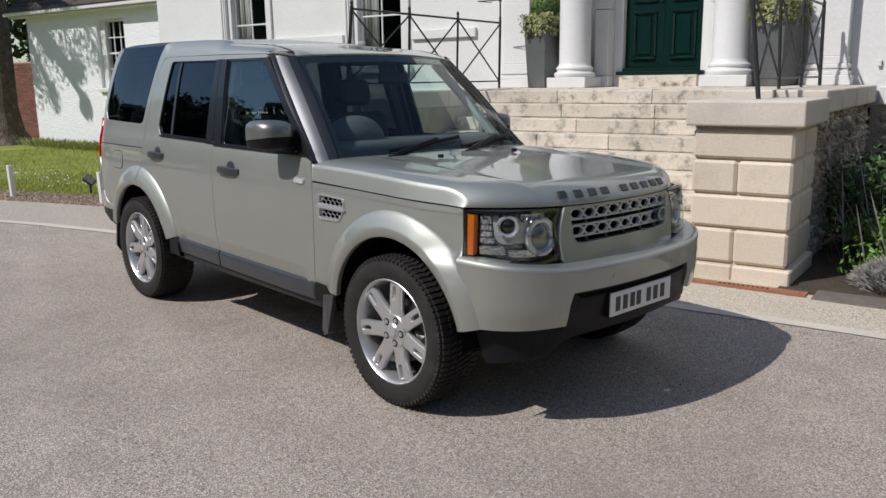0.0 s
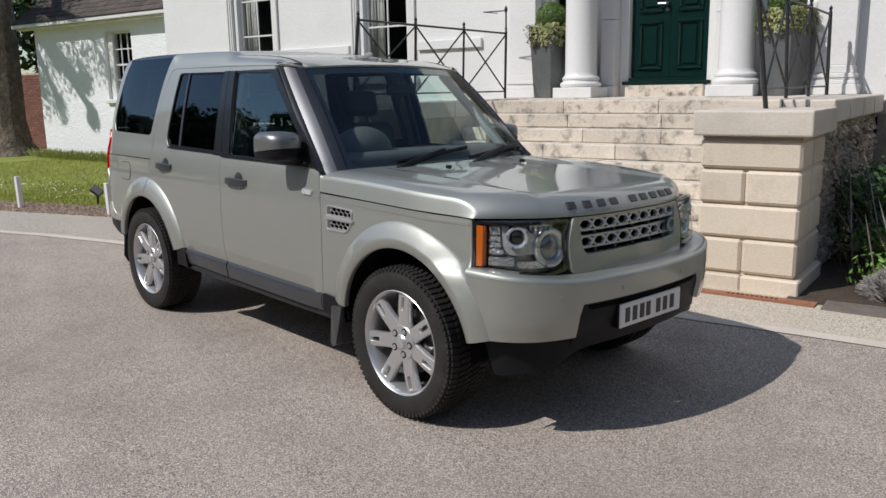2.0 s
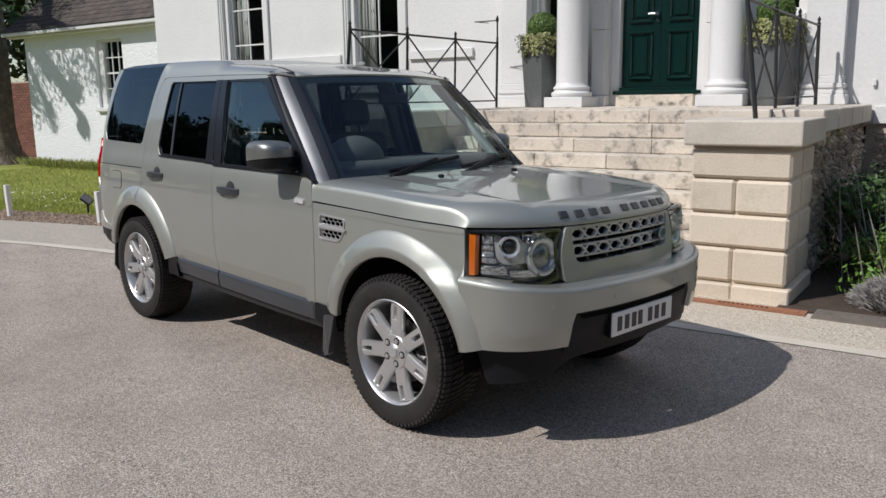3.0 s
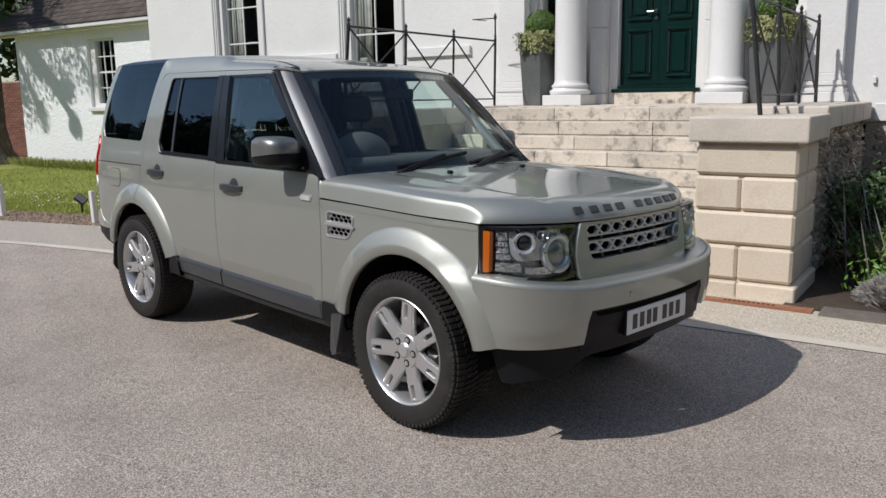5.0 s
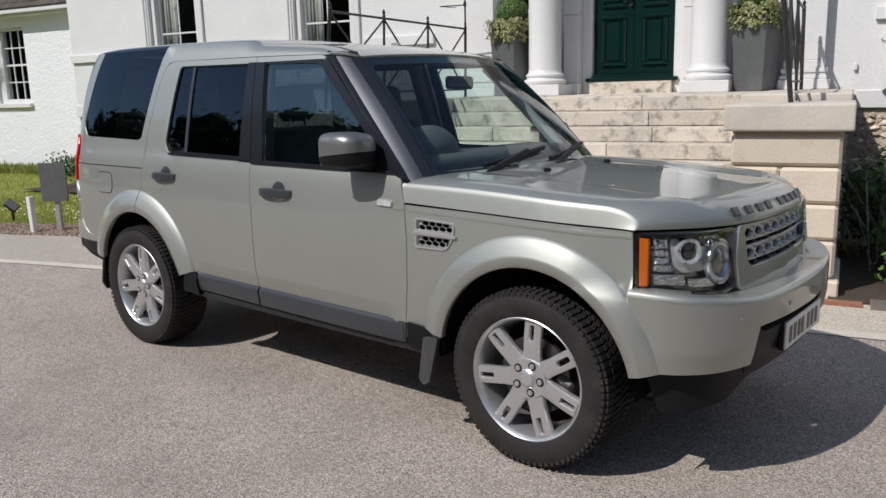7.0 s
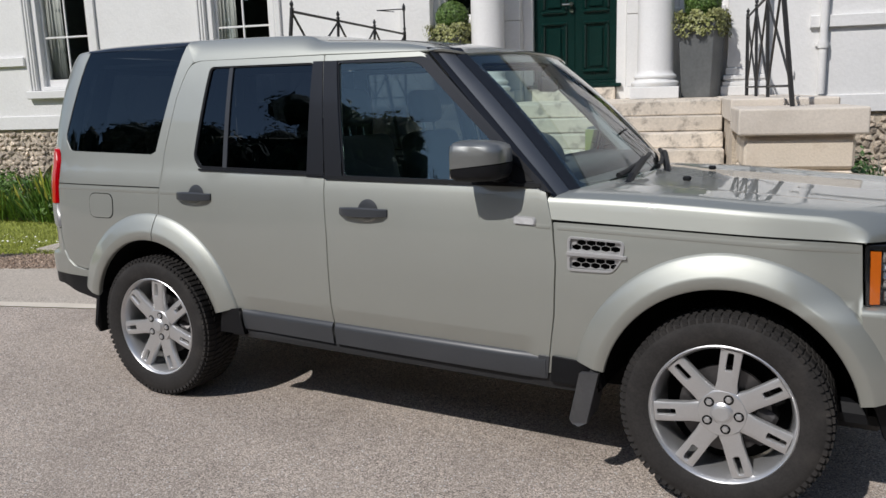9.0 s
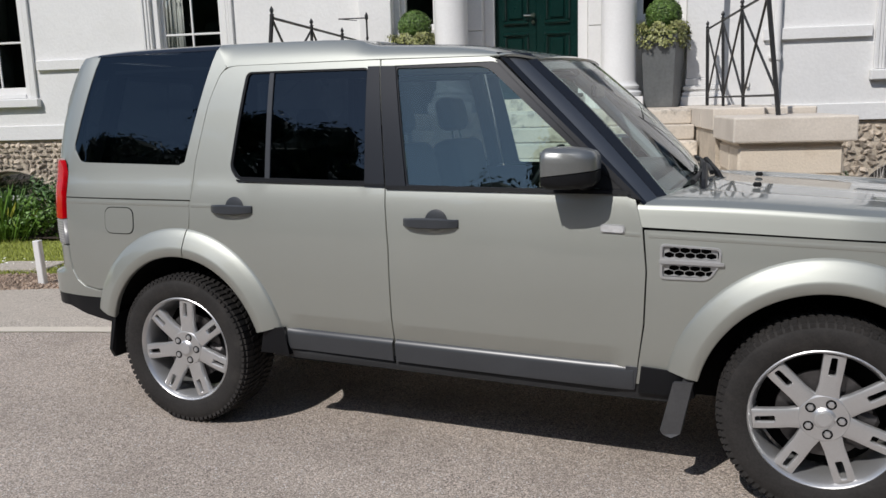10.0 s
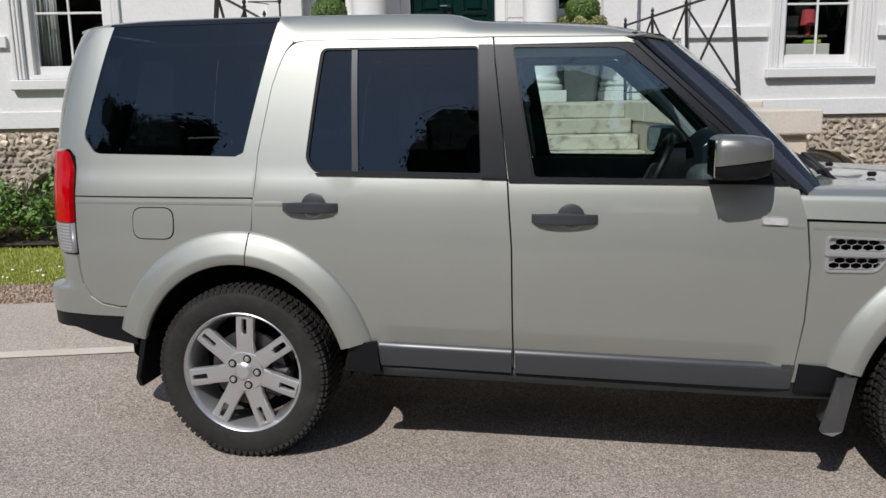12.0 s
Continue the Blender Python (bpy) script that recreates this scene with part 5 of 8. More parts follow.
# door handles
def handle(parent, x0, x1, z, recess):
    bm = bmesh.new()
    n = 10
    rows = []
    for i in range(n + 1):
        t = i / n
        x = x0 + (x1 - x0) * t
        lift = 0.012 + 0.022 * math.sin(math.pi * min(1, max(0, t)) ** 0.8) ** 0.5 if 0 < t < 1 else 0.008
        h = 0.017 + 0.006 * math.sin(math.pi * t)
        rows.append([bm.verts.new(surf(x, z + a * h, lift + b)) for a, b in ((-0.7, -0.016), (-1, -0.006), (-0.8, 0.0), (0.7, 0.0), (1, -0.006), (0.8, -0.016))])
    for a, b in zip(rows, rows[1:]):
        for k in range(6):
            bm.faces.new((a[k], b[k], b[(k + 1) % 6], a[(k + 1) % 6]))
    bm.faces.new(rows[0][::-1])
    bm.faces.new(rows[-1])
    both("door_handle", bm, M["trim_grey"], parent, "dark grey pull handle", smooth=True)
    bm = bmesh.new()      # dished cup above the grip
    cx, n = recess, 18
    rim = [bm.verts.new(surf(cx + 0.052 * math.cos(math.pi * i / n), z + 0.008 + 0.050 * math.sin(math.pi * i / n), 0.0015)) for i in range(n + 1)]
    low = [bm.verts.new(surf(cx + 0.040 * math.cos(math.pi * i / n), z + 0.008 + 0.036 * math.sin(math.pi * i / n), 0.005)) for i in range(n + 1)]
    for i in range(n):
        bm.faces.new((rim[i], rim[i + 1], low[i + 1], low[i]))
    bm.faces.new(low)
    both("handle_cup", bm, M["trim_grey"], parent, smooth=True)
    bm = bmesh.new()
    rows = []
    for i in range(n + 1):
        a = math.pi * (1.12 + 0.76 * i / n)
        rows.append([bm.verts.new(surf(cx + r * math.cos(a), z + 0.004 + r * 0.92 * math.sin(a), o)) for r, o in ((0.034, 0.0015), (0.044, 0.004), (0.052, 0.0015))])
    for a, b in zip(rows, rows[1:]):
        for k in range(2):
            bm.faces.new((a[k], b[k], b[k + 1], a[k + 1]))
    both("handle_dish", bm, M["paint"], parent, smooth=True)


handle(front_door, 1.215, 1.466, 1.052, 1.365)
handle(rear_door, 0.205, 0.436, 1.085, 0.335)

# bonnet: rows run back from the nose, columns across
HR, HC = 44, 80
bm = bmesh.new()
grid = []
cols = [2 * j / HC - 1 for j in range(HC + 1)]
cols = [math.copysign(1 - (1 - abs(c)) ** 2.2, c) for c in cols]
for i in range(HR + 1):
    v = 1 - (1 - i / HR) ** 2.0
    row = []
    for c in cols:
        xr = 2.19 + 0.19 * (1 - c * c)
        xf = 3.312 + 0.295 * (1 - abs(c) ** 2.9)
        x = xr + (xf - xr) * v
        w = 0.867 - 0.045 * ramp(2.9, 3.34, x)
        y = w * c
        base = line_z(min(x, 3.3)) + 0.008 - 0.006 * ramp(3.3, 3.6, x)
        d_side = w - abs(y)
        d_front = xf - x
        e = 0.76 * d_side / 0.017 if d_side < 0.017 else 0.76 + 0.24 * (1 - (1 - (d_side - 0.017) / 0.13) ** 2.6) if d_side < 0.147 else 1.0
        f = math.sqrt(max(0.0, 1 - (1 - min(1, d_front / 0.16)) ** 2)) if d_front < 0.16 else 1.0
        top = 1.168 - 0.052 * ramp(2.3, 3.6, x) ** 1.2 + 0.022 * (1 - (y / 0.86) ** 2) - 0.014 * ramp(0.58, 0.50, abs(y)) * ramp(2.3, 2.6, x)
        row.append(bm.verts.new((x, y, base + (top - base) * e * f)))
    grid.append(row)
for a, b in zip(grid, grid[1:]):
    for j in range(HC):
        bm.faces.new((a[j], a[j + 1], b[j + 1], b[j]))
me = mesh_of(bm, "bonnet")
me.polygons.foreach_set("use_smooth", [True] * len(me.polygons))
bonnet = part("bonnet", me, M["paint"], car, "long flat bonnet")
sol = bonnet.modifiers.new("thick", "SOLIDIFY")
sol.thickness, sol.offset = 0.006, -1
bonnet.modifiers.new("crisp", "EDGE_SPLIT").split_angle = radians(50)
part("scuttle", bx(2.20, 2.40, -0.66, 0.66, 1.08, 1.15, bevel=0.02), M["plastic"], car, "black scuttle under the wipers")
for _y in (-0.30, 0.30):
    part("washer_jet", bx(2.60, 2.635, _y - 0.012, _y + 0.012, 1.172, 1.192, bevel=0.006), M["plastic"], bonnet)
# raised dark blocks where the maker's name stands
for i, yy in enumerate((-0.425, -0.335, -0.245, -0.155, 0.0, 0.09, 0.18, 0.27, 0.36)):
    xx = 3.312 + 0.295 * (1 - abs(yy / 0.825) ** 2.9) - 0.018
    o = part("badge_letter", bx(-0.006, 0.006, -0.027, 0.027, -0.019, 0.019, bevel=0.004), M["letter"], bonnet)
    o.matrix_basis = Matrix.Translation((xx, yy, 1.072)) @ Matrix.Rotation(math.atan2(0.25 * yy, 1.0), 4, "Z") @ Matrix.Rotation(radians(-34), 4, "Y")


# nose: grille, lamps, bumper
def nose_at(s, z, d):
    """s runs across the nose: minus on the near side, plus on the far side."""
    p = surf(u_of_s(s), z, d)
    return p if s <= 0 else Vector((p.x, -p.y, p.z))


def u_of_s(s):
    return U_NOSE - abs(s)


def nose_normal(s, z):
    n = surf_normal(min(u_of_s(s), U_NOSE - 0.004), z)
    return n if s <= 0 else Vector((n.x, -n.y, n.z))


def nose(name, loops, material, parent=None, label="", off=0.0, **k):
    return part(name, skin(loops, lambda s, z, d: nose_at(s, z, off + d), nose_normal, **k), material, parent or car, label)


UPPER[0] = 1.0
gr_hole = round_loop([(-0.425, 1.008, 0.02), (0.425, 1.008, 0.02), (0.40, 0.846, 0.05), (-0.40, 0.846, 0.05)], 0.03)
grille = nose("grille", [round_loop([(-0.455, 1.018, 0.01), (0.455, 1.018, 0.01), (0.50, 0.90, 0.1), (0.475, 0.762, 0.03), (-0.475, 0.762, 0.03), (-0.50, 0.90, 0.1)], 0.02), gr_hole], M["paint"], label="painted grille surround", off=0.012, depth=0.05, step=0.04)
# Black sheet stands for the dark space behind the grille.
nose("grille_back", [[(-0.44, 0.83), (0.44, 0.83), (0.44, 1.015), (-0.44, 1.015)]], M["underbody"], grille, off=-0.05, depth=0.004, step=0.1)
for z0, z1 in ((0.952, 1.010), (0.874, 0.932)):
    nose("grille_bar", [round_loop([(-0.425, z0), (0.425, z0), (0.425, z1), (-0.425, z1)], 0.008)] + honeycomb(-0.42, 0.42, z0, z1, 9), M["grille_silver"], grille, "silver bar with hexagonal holes", off=0.006, depth=0.022, step=0.05)
for z0, z1 in ((0.931, 0.953), (0.846, 0.875)):
    for s in (-0.30, -0.15, 0.0, 0.15, 0.30):
        nose("grille_rib", [[(s - 0.005, z0), (s + 0.005, z0), (s + 0.005, z1), (s - 0.005, z1)]], M["trim_grey"], grille, off=-0.004, depth=0.02, step=0.05)
o = part("oval_badge", lathe(bmesh.new(), [(0.004, 0.0), (0.050, 0.0), (0.050, 0.012), (0.044, 0.015), (0.040, 0.012), (0.003, 0.0125)], 28), M["badge"], grille, "small dark oval badge", smooth=True)
o.matrix_basis = Matrix.Translation(nose_at(0.335, 0.912, 0.012)) @ Vector((1, 0.2, 0)).to_track_quat("Z", "Y").to_matrix().to_4x4() @ Matrix.Diagonal((1.0, 0.66, 1.0, 1.0))
o2 = part("badge_rim", tube(bmesh.new(), [(0.047 * math.cos(a), 0.047 * math.sin(a), 0.013) for a in [2 * math.pi * k / 32 for k in range(32)]], 0.006, 6, closed=True), M["grille_silver"], grille, "silver rim of the badge", smooth=True)
o2.matrix_basis = o.matrix_basis

U_L0 = 3.312
lamp_out = U_NOSE - U_L0            # distance round the nose to the lamp's outer edge
lamp = round_loop([(-lamp_out + 0.003, 1.020, 0.006), (-0.472, 1.016, 0.03), (-0.515, 0.955, 0.05), (-0.515, 0.86, 0.08), (-0.49, 0.79, 0.04), (-0.62, 0.772, 0.04), (-lamp_out + 0.015, 0.802, 0.01)], 0.01)


def flipped(loop):
    return [(-a, b) for a, b in reversed(loop)]


for sgn, lp in ((1, lamp), (-1, flipped(lamp))):
    head = nose("headlamp", [lp], M["lamp_dark"], label="clear headlamp with amber side strip", off=-0.05, depth=0.004, step=0.04)
    fl = (lambda q: q) if sgn > 0 else flipped
    cover = nose("lamp_cover", [lp], M["glass_lamp"], head, "clear cover", off=0.006, depth=0.003, step=0.04)
    cover.visible_shadow = False
    nose("lamp_rim", [lp, fl(round_loop([(-lamp_out + 0.016, 1.008, 0.006), (-0.485, 1.004, 0.03), (-0.526, 0.95, 0.05), (-0.526, 0.865, 0.08), (-0.505, 0.80, 0.04), (-0.62, 0.784, 0.04), (-lamp_out + 0.026, 0.812, 0.01)], 0.01))], M["gloss_black"], head, off=0.004, depth=0.05, step=0.04)
    nose("side_strip", [fl([(-lamp_out + 0.020, 1.0), (-lamp_out + 0.054, 0.998), (-lamp_out + 0.058, 0.822), (-lamp_out + 0.027, 0.82)])], M["amber"], head, "amber side strip", off=0.0, depth=0.03, step=0.02)
    rng = random.Random(8)
    for z0, z1, s0, s1, n_ in ((0.958, 0.994, -lamp_out + 0.066, -0.935, 5), (0.930, 0.953, -lamp_out + 0.068, -0.93, 6), (0.902, 0.925, -lamp_out + 0.070, -0.925, 5), (0.874, 0.897, -lamp_out + 0.072, -0.91, 6), (0.972, 0.998, -0.735, -0.565, 6)):
        for k in range(n_):                    # bright facets of the reflector, each at its own tilt
            q0, q1 = s0 + (s1 - s0) * (k + 0.06) / n_, s0 + (s1 - s0) * (k + 0.94) / n_
            tilt, lean, base = rng.uniform(-0.9, 0.9), rng.uniform(-0.9, 0.9), -0.034 + rng.uniform(0, 0.008)
            mid_s, mid_z = (q0 + q1) / 2, (z0 + z1) / 2
            at = lambda a, z, d, mid_s=mid_s, mid_z=mid_z, tilt=tilt, lean=lean, base=base: nose_at(a, z, base + d + tilt * (abs(a) + mid_s) * 0.4 + lean * (z - mid_z) * 0.5)
            me = skin([fl(round_loop([(q0, z1), (q1, z1), (q1, z0), (q0, z0)], 0.004, 2))], at, nose_normal, depth=0.012, step=0.02)
            me.normals_split_custom_set([(0, 0, 0)] * len(me.loops))
            me.polygons.foreach_set("use_smooth", [False] * len(me.polygons))
            part("reflector", me, M["reflector"], head)
    nose("light_guide", [fl(round_loop([(-lamp_out + 0.075, 0.862), (-0.845, 0.862), (-0.835, 0.826), (-lamp_out + 0.078, 0.826)], 0.008))], M["reflector"], head, "clear stepped light guide", off=-0.022, depth=0.018, step=0.02)
    nose("light_guide", [fl(round_loop([(-0.825, 0.846), (-0.655, 0.840), (-0.640, 0.808), (-0.815, 0.818)], 0.010))], M["reflector"], head, "clear light guide", off=-0.018, depth=0.018, step=0.02)
    nose("lamp_bezel", [fl(round_loop([(-0.925, 0.998), (-0.885, 0.998), (-0.87, 0.985), (-0.76, 0.99), (-0.735, 0.965), (-0.68, 0.955), (-0.58, 0.99), (-0.530, 0.94), (-0.530, 0.84), (-0.60, 0.806), (-0.675, 0.845), (-0.70, 0.874), (-0.86, 0.872), (-0.905, 0.90)], 0.02))], M["bezel"], head, "silver keyhole bezel round the lenses", off=-0.024, depth=0.014, step=0.03)
    for s, z, r, dp, kind_ in ((-0.828, 0.950, 0.050, -0.010, "gloss_black"), (-0.606, 0.894, 0.088, -0.012, "lens_glass"), (-0.700, 0.975, 0.015, -0.004, "lens_glass")):
        p = nose_at(s * sgn, z, -0.018 + dp)
        n = nose_normal(s * sgn, z)
        ring = lathe(bmesh.new(), [(r * 0.62, 0.0), (r, 0.0), (r * 1.02, 0.012), (r * 0.99, 0.022), (r * 0.90, 0.024), (r * 0.72, 0.020), (r * 0.65, 0.012), (r * 0.61, 0.004)], 36)
        o = part("lamp_ring", ring, M["bezel"], head, "silver lamp ring", smooth=True)
        o.matrix_basis = Matrix.Translation(p) @ n.to_track_quat("Z", "Y").to_matrix().to_4x4()
        ball = lathe(bmesh.new(), [(r * 0.64, 0.004), (r * 0.60, 0.010), (r * 0.48, 0.016), (r * 0.26, 0.020), (0.001, 0.0215)], 32)
        o2 = part("lamp_lens", ball, M[kind_], head, smooth=True)
        o2.matrix_basis = o.matrix_basis
        if r > 0.04:
            for k in range(5):                 # small fixings round the ring
                q = Matrix.Rotation(1.2566 * k + 0.5, 4, "Z")
                o3 = part("ring_screw", lathe(bmesh.new(), [(0.004, 0.0), (0.004, 0.004), (0.001, 0.005)], 8), M["trim_grey"], head)
                o3.matrix_basis = o.matrix_basis @ q @ Matrix.Translation((r * 0.93, 0, 0.024))

UPPER[0] = 0.0
# bumper: painted beam, black insert, number plate, valance
S_BE = U_NOSE - 3.385
bumper = nose("front_bumper", [[(-S_BE, 0.50), (-0.527, 0.50), (-0.52, 0.60), (-0.50, 0.652), (0.50, 0.652), (0.52, 0.60), (0.527, 0.50), (S_BE, 0.50), (S_BE + 0.05, 0.66), (S_BE + 0.072, 0.79), (0.60, 0.752), (0.45, 0.742), (0, 0.74), (-0.45, 0.742), (-0.60, 0.752), (-S_BE - 0.072, 0.79), (-S_BE - 0.05, 0.66)]],
              M["paint"], label="painted front bumper", off=0.012, depth=0.05, step=0.05)
# rounded shelf on top of the bumper
bm = bmesh.new()
rows = []
N = 60
for i in range(N + 1):
    s = -S_BE - 0.072 + (2 * S_BE + 0.144) * i / N
    a = abs(s)
    z0 = 0.742 + 0.048 * ramp(0.42, S_BE + 0.072, a)
    back = -0.165 + 0.11 * ramp(0.55, S_BE + 0.072, a)
    rows.append([bm.verts.new(nose_at(s, z0 - 0.004, 0.012)), bm.verts.new(nose_at(s, z0 + 0.008, 0.0105)), bm.verts.new(nose_at(s, z0 + 0.016, 0.005)), bm.verts.new(nose_at(s, z0 + 0.021, -0.006)), bm.verts.new(nose_at(s, z0 + 0.022, -0.02)), bm.verts.new(nose_at(s, z0 + 0.024, back))])
for a, b in zip(rows, rows[1:]):
    for k in range(5):
        bm.faces.new((a[k], b[k], b[k + 1], a[k + 1]))
part("bumper_shelf", bm, M["paint"], bumper, smooth=True)
nose("bumper_insert", [[(-0.53, 0.46), (0.53, 0.46), (0.53, 0.66), (-0.53, 0.66)]], M["plastic"], bumper, "black bumper insert", off=-0.010, depth=0.01, step=0.06)
nose("intake", [round_loop([(-0.46, 0.635), (0.46, 0.635), (0.44, 0.615), (-0.44, 0.615)], 0.008)], M["underbody"], bumper, off=-0.006, depth=0.01)
nose("valance", [round_loop([(-S_BE - 0.02, 0.495, 0.005), (S_BE + 0.02, 0.495, 0.005), (S_BE - 0.05, 0.405, 0.02), (0.60, 0.405, 0.03), (0.46, 0.425, 0.05), (-0.46, 0.425, 0.05), (-0.60, 0.355, 0.03), (-S_BE + 0.05, 0.325, 0.02)], 0.02)], M["plastic"], bumper, "black lower valance", off=-0.04, depth=0.03, step=0.06)
part("skid_panel", bx(3.14, 3.42, -0.71, -0.60, 0.325, 0.42, bevel=0.03), M["plastic"], bumper)
part("skid_panel", bx(3.14, 3.42, 0.60, 0.71, 0.325, 0.42, bevel=0.03), M["plastic"], bumper)
part("tow_guard", bx(3.10, 3.48, -0.60, 0.60, 0.32, 0.40, bevel=0.04, segments=2), M["plastic"], bumper)
for s in (-0.62, -0.25, 0.25, 0.62):
    p, n = nose_at(s, 0.695, 0.012), nose_normal(s, 0.695)
    o = part("parking_sensor", lathe(bmesh.new(), [(0.011, 0), (0.011, 0.002), (0.001, 0.003)], 14), M["paint"], bumper)
    o.matrix_basis = Matrix.Translation(p) @ n.to_track_quat("Z", "Y").to_matrix().to_4x4()
plate = part("number_plate", bx(3.712, 3.722, -0.262, 0.258, 0.498, 0.612, bevel=0.004), M["plate_white"], car, "white number plate with dark bars")
part("plate_holder", bx(3.69, 3.7115, -0.265, 0.262, 0.494, 0.616, bevel=0.004), M["plastic"], car)
for y in (-0.205, -0.145, -0.085, -0.032, 0.055, 0.115, 0.178):
    part("plate_mark", bx(3.7225, 3.7235, y - 0.019, y + 0.019, 0.520, 0.590), M["plate_ink"], plate)

UPPER[0] = None
# tail: tailgate, lamps, rear bumper


def tail_at(s, z, d):
    p = surf(U_TAIL + abs(s), z, d)
    return p if s <= 0 else Vector((p.x, -p.y, p.z))


def tail_normal(s, z):
    n = surf_normal(max(U_TAIL + abs(s), U_TAIL + 0.004), z)
    return n if s <= 0 else Vector((n.x, -n.y, n.z))


def tail(name, loops, material, parent=None, label="", off=0.0, **k):
    return part(name, skin(loops, lambda s, z, d: tail_at(s, z, off + d), tail_normal, **k), material, parent or car, label)


s_l0 = -0.735 - U_TAIL
tg = 0.62
tailgate = tail("tailgate", [[(-tg, 0.72), (tg, 0.72), (tg, 1.835), (-tg, 1.835)], round_loop([(-0.56, 1.22), (0.56, 1.22), (0.52, 1.74), (-0.52, 1.74)], 0.05)], M["paint"], label="painted tailgate", step=0.08)
tail("rear_window", [round_loop([(-0.56, 1.22), (0.56, 1.22), (0.52, 1.74), (-0.52, 1.74)], 0.05)], M["glass_dark"], tailgate, off=-0.005, depth=0.004, step=0.1)
for sg in (1, -1):
    f = (lambda q: q) if sg > 0 else flipped
    tail("tail_pillar", [f([(-s_l0 + 0.114, 1.318), (-tg - 0.004, 1.318), (-tg - 0.004, 1.834), (-s_l0 + 0.009, 1.834), (-s_l0 + 0.059, 1.76), (-s_l0 + 0.099, 1.45)])], M["paint"], off=0.0, step=0.05)
    tl = tail("tail_lamp", [f(round_loop([(-s_l0 + 0.022, 1.005, 0.003), (-tg - 0.07, 1.005, 0.003), (-tg - 0.07, 1.31, 0.02), (-s_l0 + 0.06, 1.306, 0.02), (-s_l0 + 0.022, 1.235, 0.02)], 0.01))], M["red"], label="tall red tail lamp with clear foot", off=0.012, depth=0.04, step=0.04)
    tail("reversing_lens", [f([(-s_l0 + 0.024, 0.872), (-tg - 0.005, 0.872), (-tg - 0.005, 1.002), (-s_l0 + 0.022, 1.002)])], M["lens_grey"], tl, "ribbed clear lens", off=0.008, depth=0.04, step=0.04)
    tail("lamp_lens", [f(round_loop([(-tg - 0.069, 1.005, 0.003), (-tg - 0.005, 1.005, 0.003), (-tg - 0.005, 1.31, 0.02), (-tg - 0.069, 1.31, 0.01)], 0.006))], M["lens_pink"], tl, "clear lens over red reflectors", off=0.014, depth=0.04, step=0.04)
    for _k in range(9):
        _z = 0.882 + 0.0135 * _k
        tail("lens_rib", [f([(-s_l0 + 0.030, _z), (-tg - 0.02, _z), (-tg - 0.02, _z + 0.007), (-s_l0 + 0.030, _z + 0.007)])], M["lens_clear"], tl, off=0.0105, depth=0.006, step=0.06)
    tail("lamp_gap", [f([(-s_l0 - 0.003, 0.84), (-s_l0 + 0.025, 0.84), (-s_l0 + 0.025, 1.24), (-s_l0 + 0.075, 1.318), (-s_l0 + 0.03, 1.325), (-s_l0 - 0.003, 1.24)])], M["underbody"], tl, off=-0.012, depth=0.004, step=0.1)
s_q = lambda x: x - U_TAIL          # distance round the tail of a point on the side
_edge = [(s_q(-0.495), 0.60), (s_q(-0.505), 0.640), (s_q(-0.56), 0.638), (s_q(-0.645), 0.651), (s_q(-0.697), 0.684), (s_q(-0.730), 0.738), (s_q(-0.742), 0.80), (s_q(-0.748), 0.862), (0.60, 0.862), (0.58, 0.735)]


def bump_at(s, z, d):
    u = U_TAIL + abs(s)
    out = 0.065 * ramp(-0.74, -0.98, u) * ramp(0.745, 0.705, z)
    p = surf(u, z, 0.004 + out + d)
    return p if s <= 0 else Vector((p.x, -p.y, p.z))


def bump_normal(s, z):
    e = 0.006
    n = (bump_at(s + e, z, 0) - bump_at(s - e, z, 0)).cross(bump_at(s, z + e, 0) - bump_at(s, z - e, 0)).normalized()
    return n if n.dot(tail_normal(s, z)) > 0 else -n


rb = part("rear_bumper", skin([[(-a, z) for a, z in _edge] + [(a, z) for a, z in reversed(_edge)]], bump_at, bump_normal, step=0.03, depth=0.03, extra_z=(0.70, 0.715, 0.735, 0.75)), M["paint"], car, "painted rear bumper with dark lower edge")
_low = [(s_q(-0.495), 0.47), (s_q(-0.495), 0.598), (s_q(-0.60), 0.598), (s_q(-0.80), 0.598)]
_lowb = [(s_q(-0.80), 0.535), (s_q(-0.66), 0.497)]
part("bumper_skirt", skin([[(-a, z) for a, z in _low] + [(a, z) for a, z in reversed(_low)] + _lowb[::-1] + [(-a, z) for a, z in _lowb]], lambda s, z, d: bump_at(s, z, d - 0.004), bump_normal, depth=0.07, step=0.04), M["plastic"], rb, "dark lower skirt")
part("tow_eye", bx(-0.80, -0.74, -0.74, -0.68, 0.48, 0.53, bevel=0.01), M["underbody"], rb)

# roof in one sweep from the door tops over the crown, a little higher behind than in front
ROOF_EDGE = [tuple(p) for p in catmull([(-0.84, 1.832), (-0.74, 1.848), (-0.60, 1.860), (-0.25, 1.865), (0.10, 1.865), (0.55, 1.860), (0.80, 1.854), (0.90, 1.846), (0.965, 1.824), (1.05, 1.818), (1.28, 1.807), (1.48, 1.792), (1.62, 1.766), (1.75, 1.732), (1.90, 1.690)], 6)]


def roof_top(x, c):
    """Height of the roof skin at a place along the car; c runs from 0 in the middle to 1 at the edge."""
    crown = 0.020 * (1 - c * c)
    raw = lambda q: lerp(ROOF_EDGE, q)
    xf = 1.838 - 0.10 * c * c
    head = 1.730 + 0.021 * (1 - c * c)
    return raw(x) + crown - ramp(1.5, xf, x) ** 1.5 * (raw(xf) + crown - head)


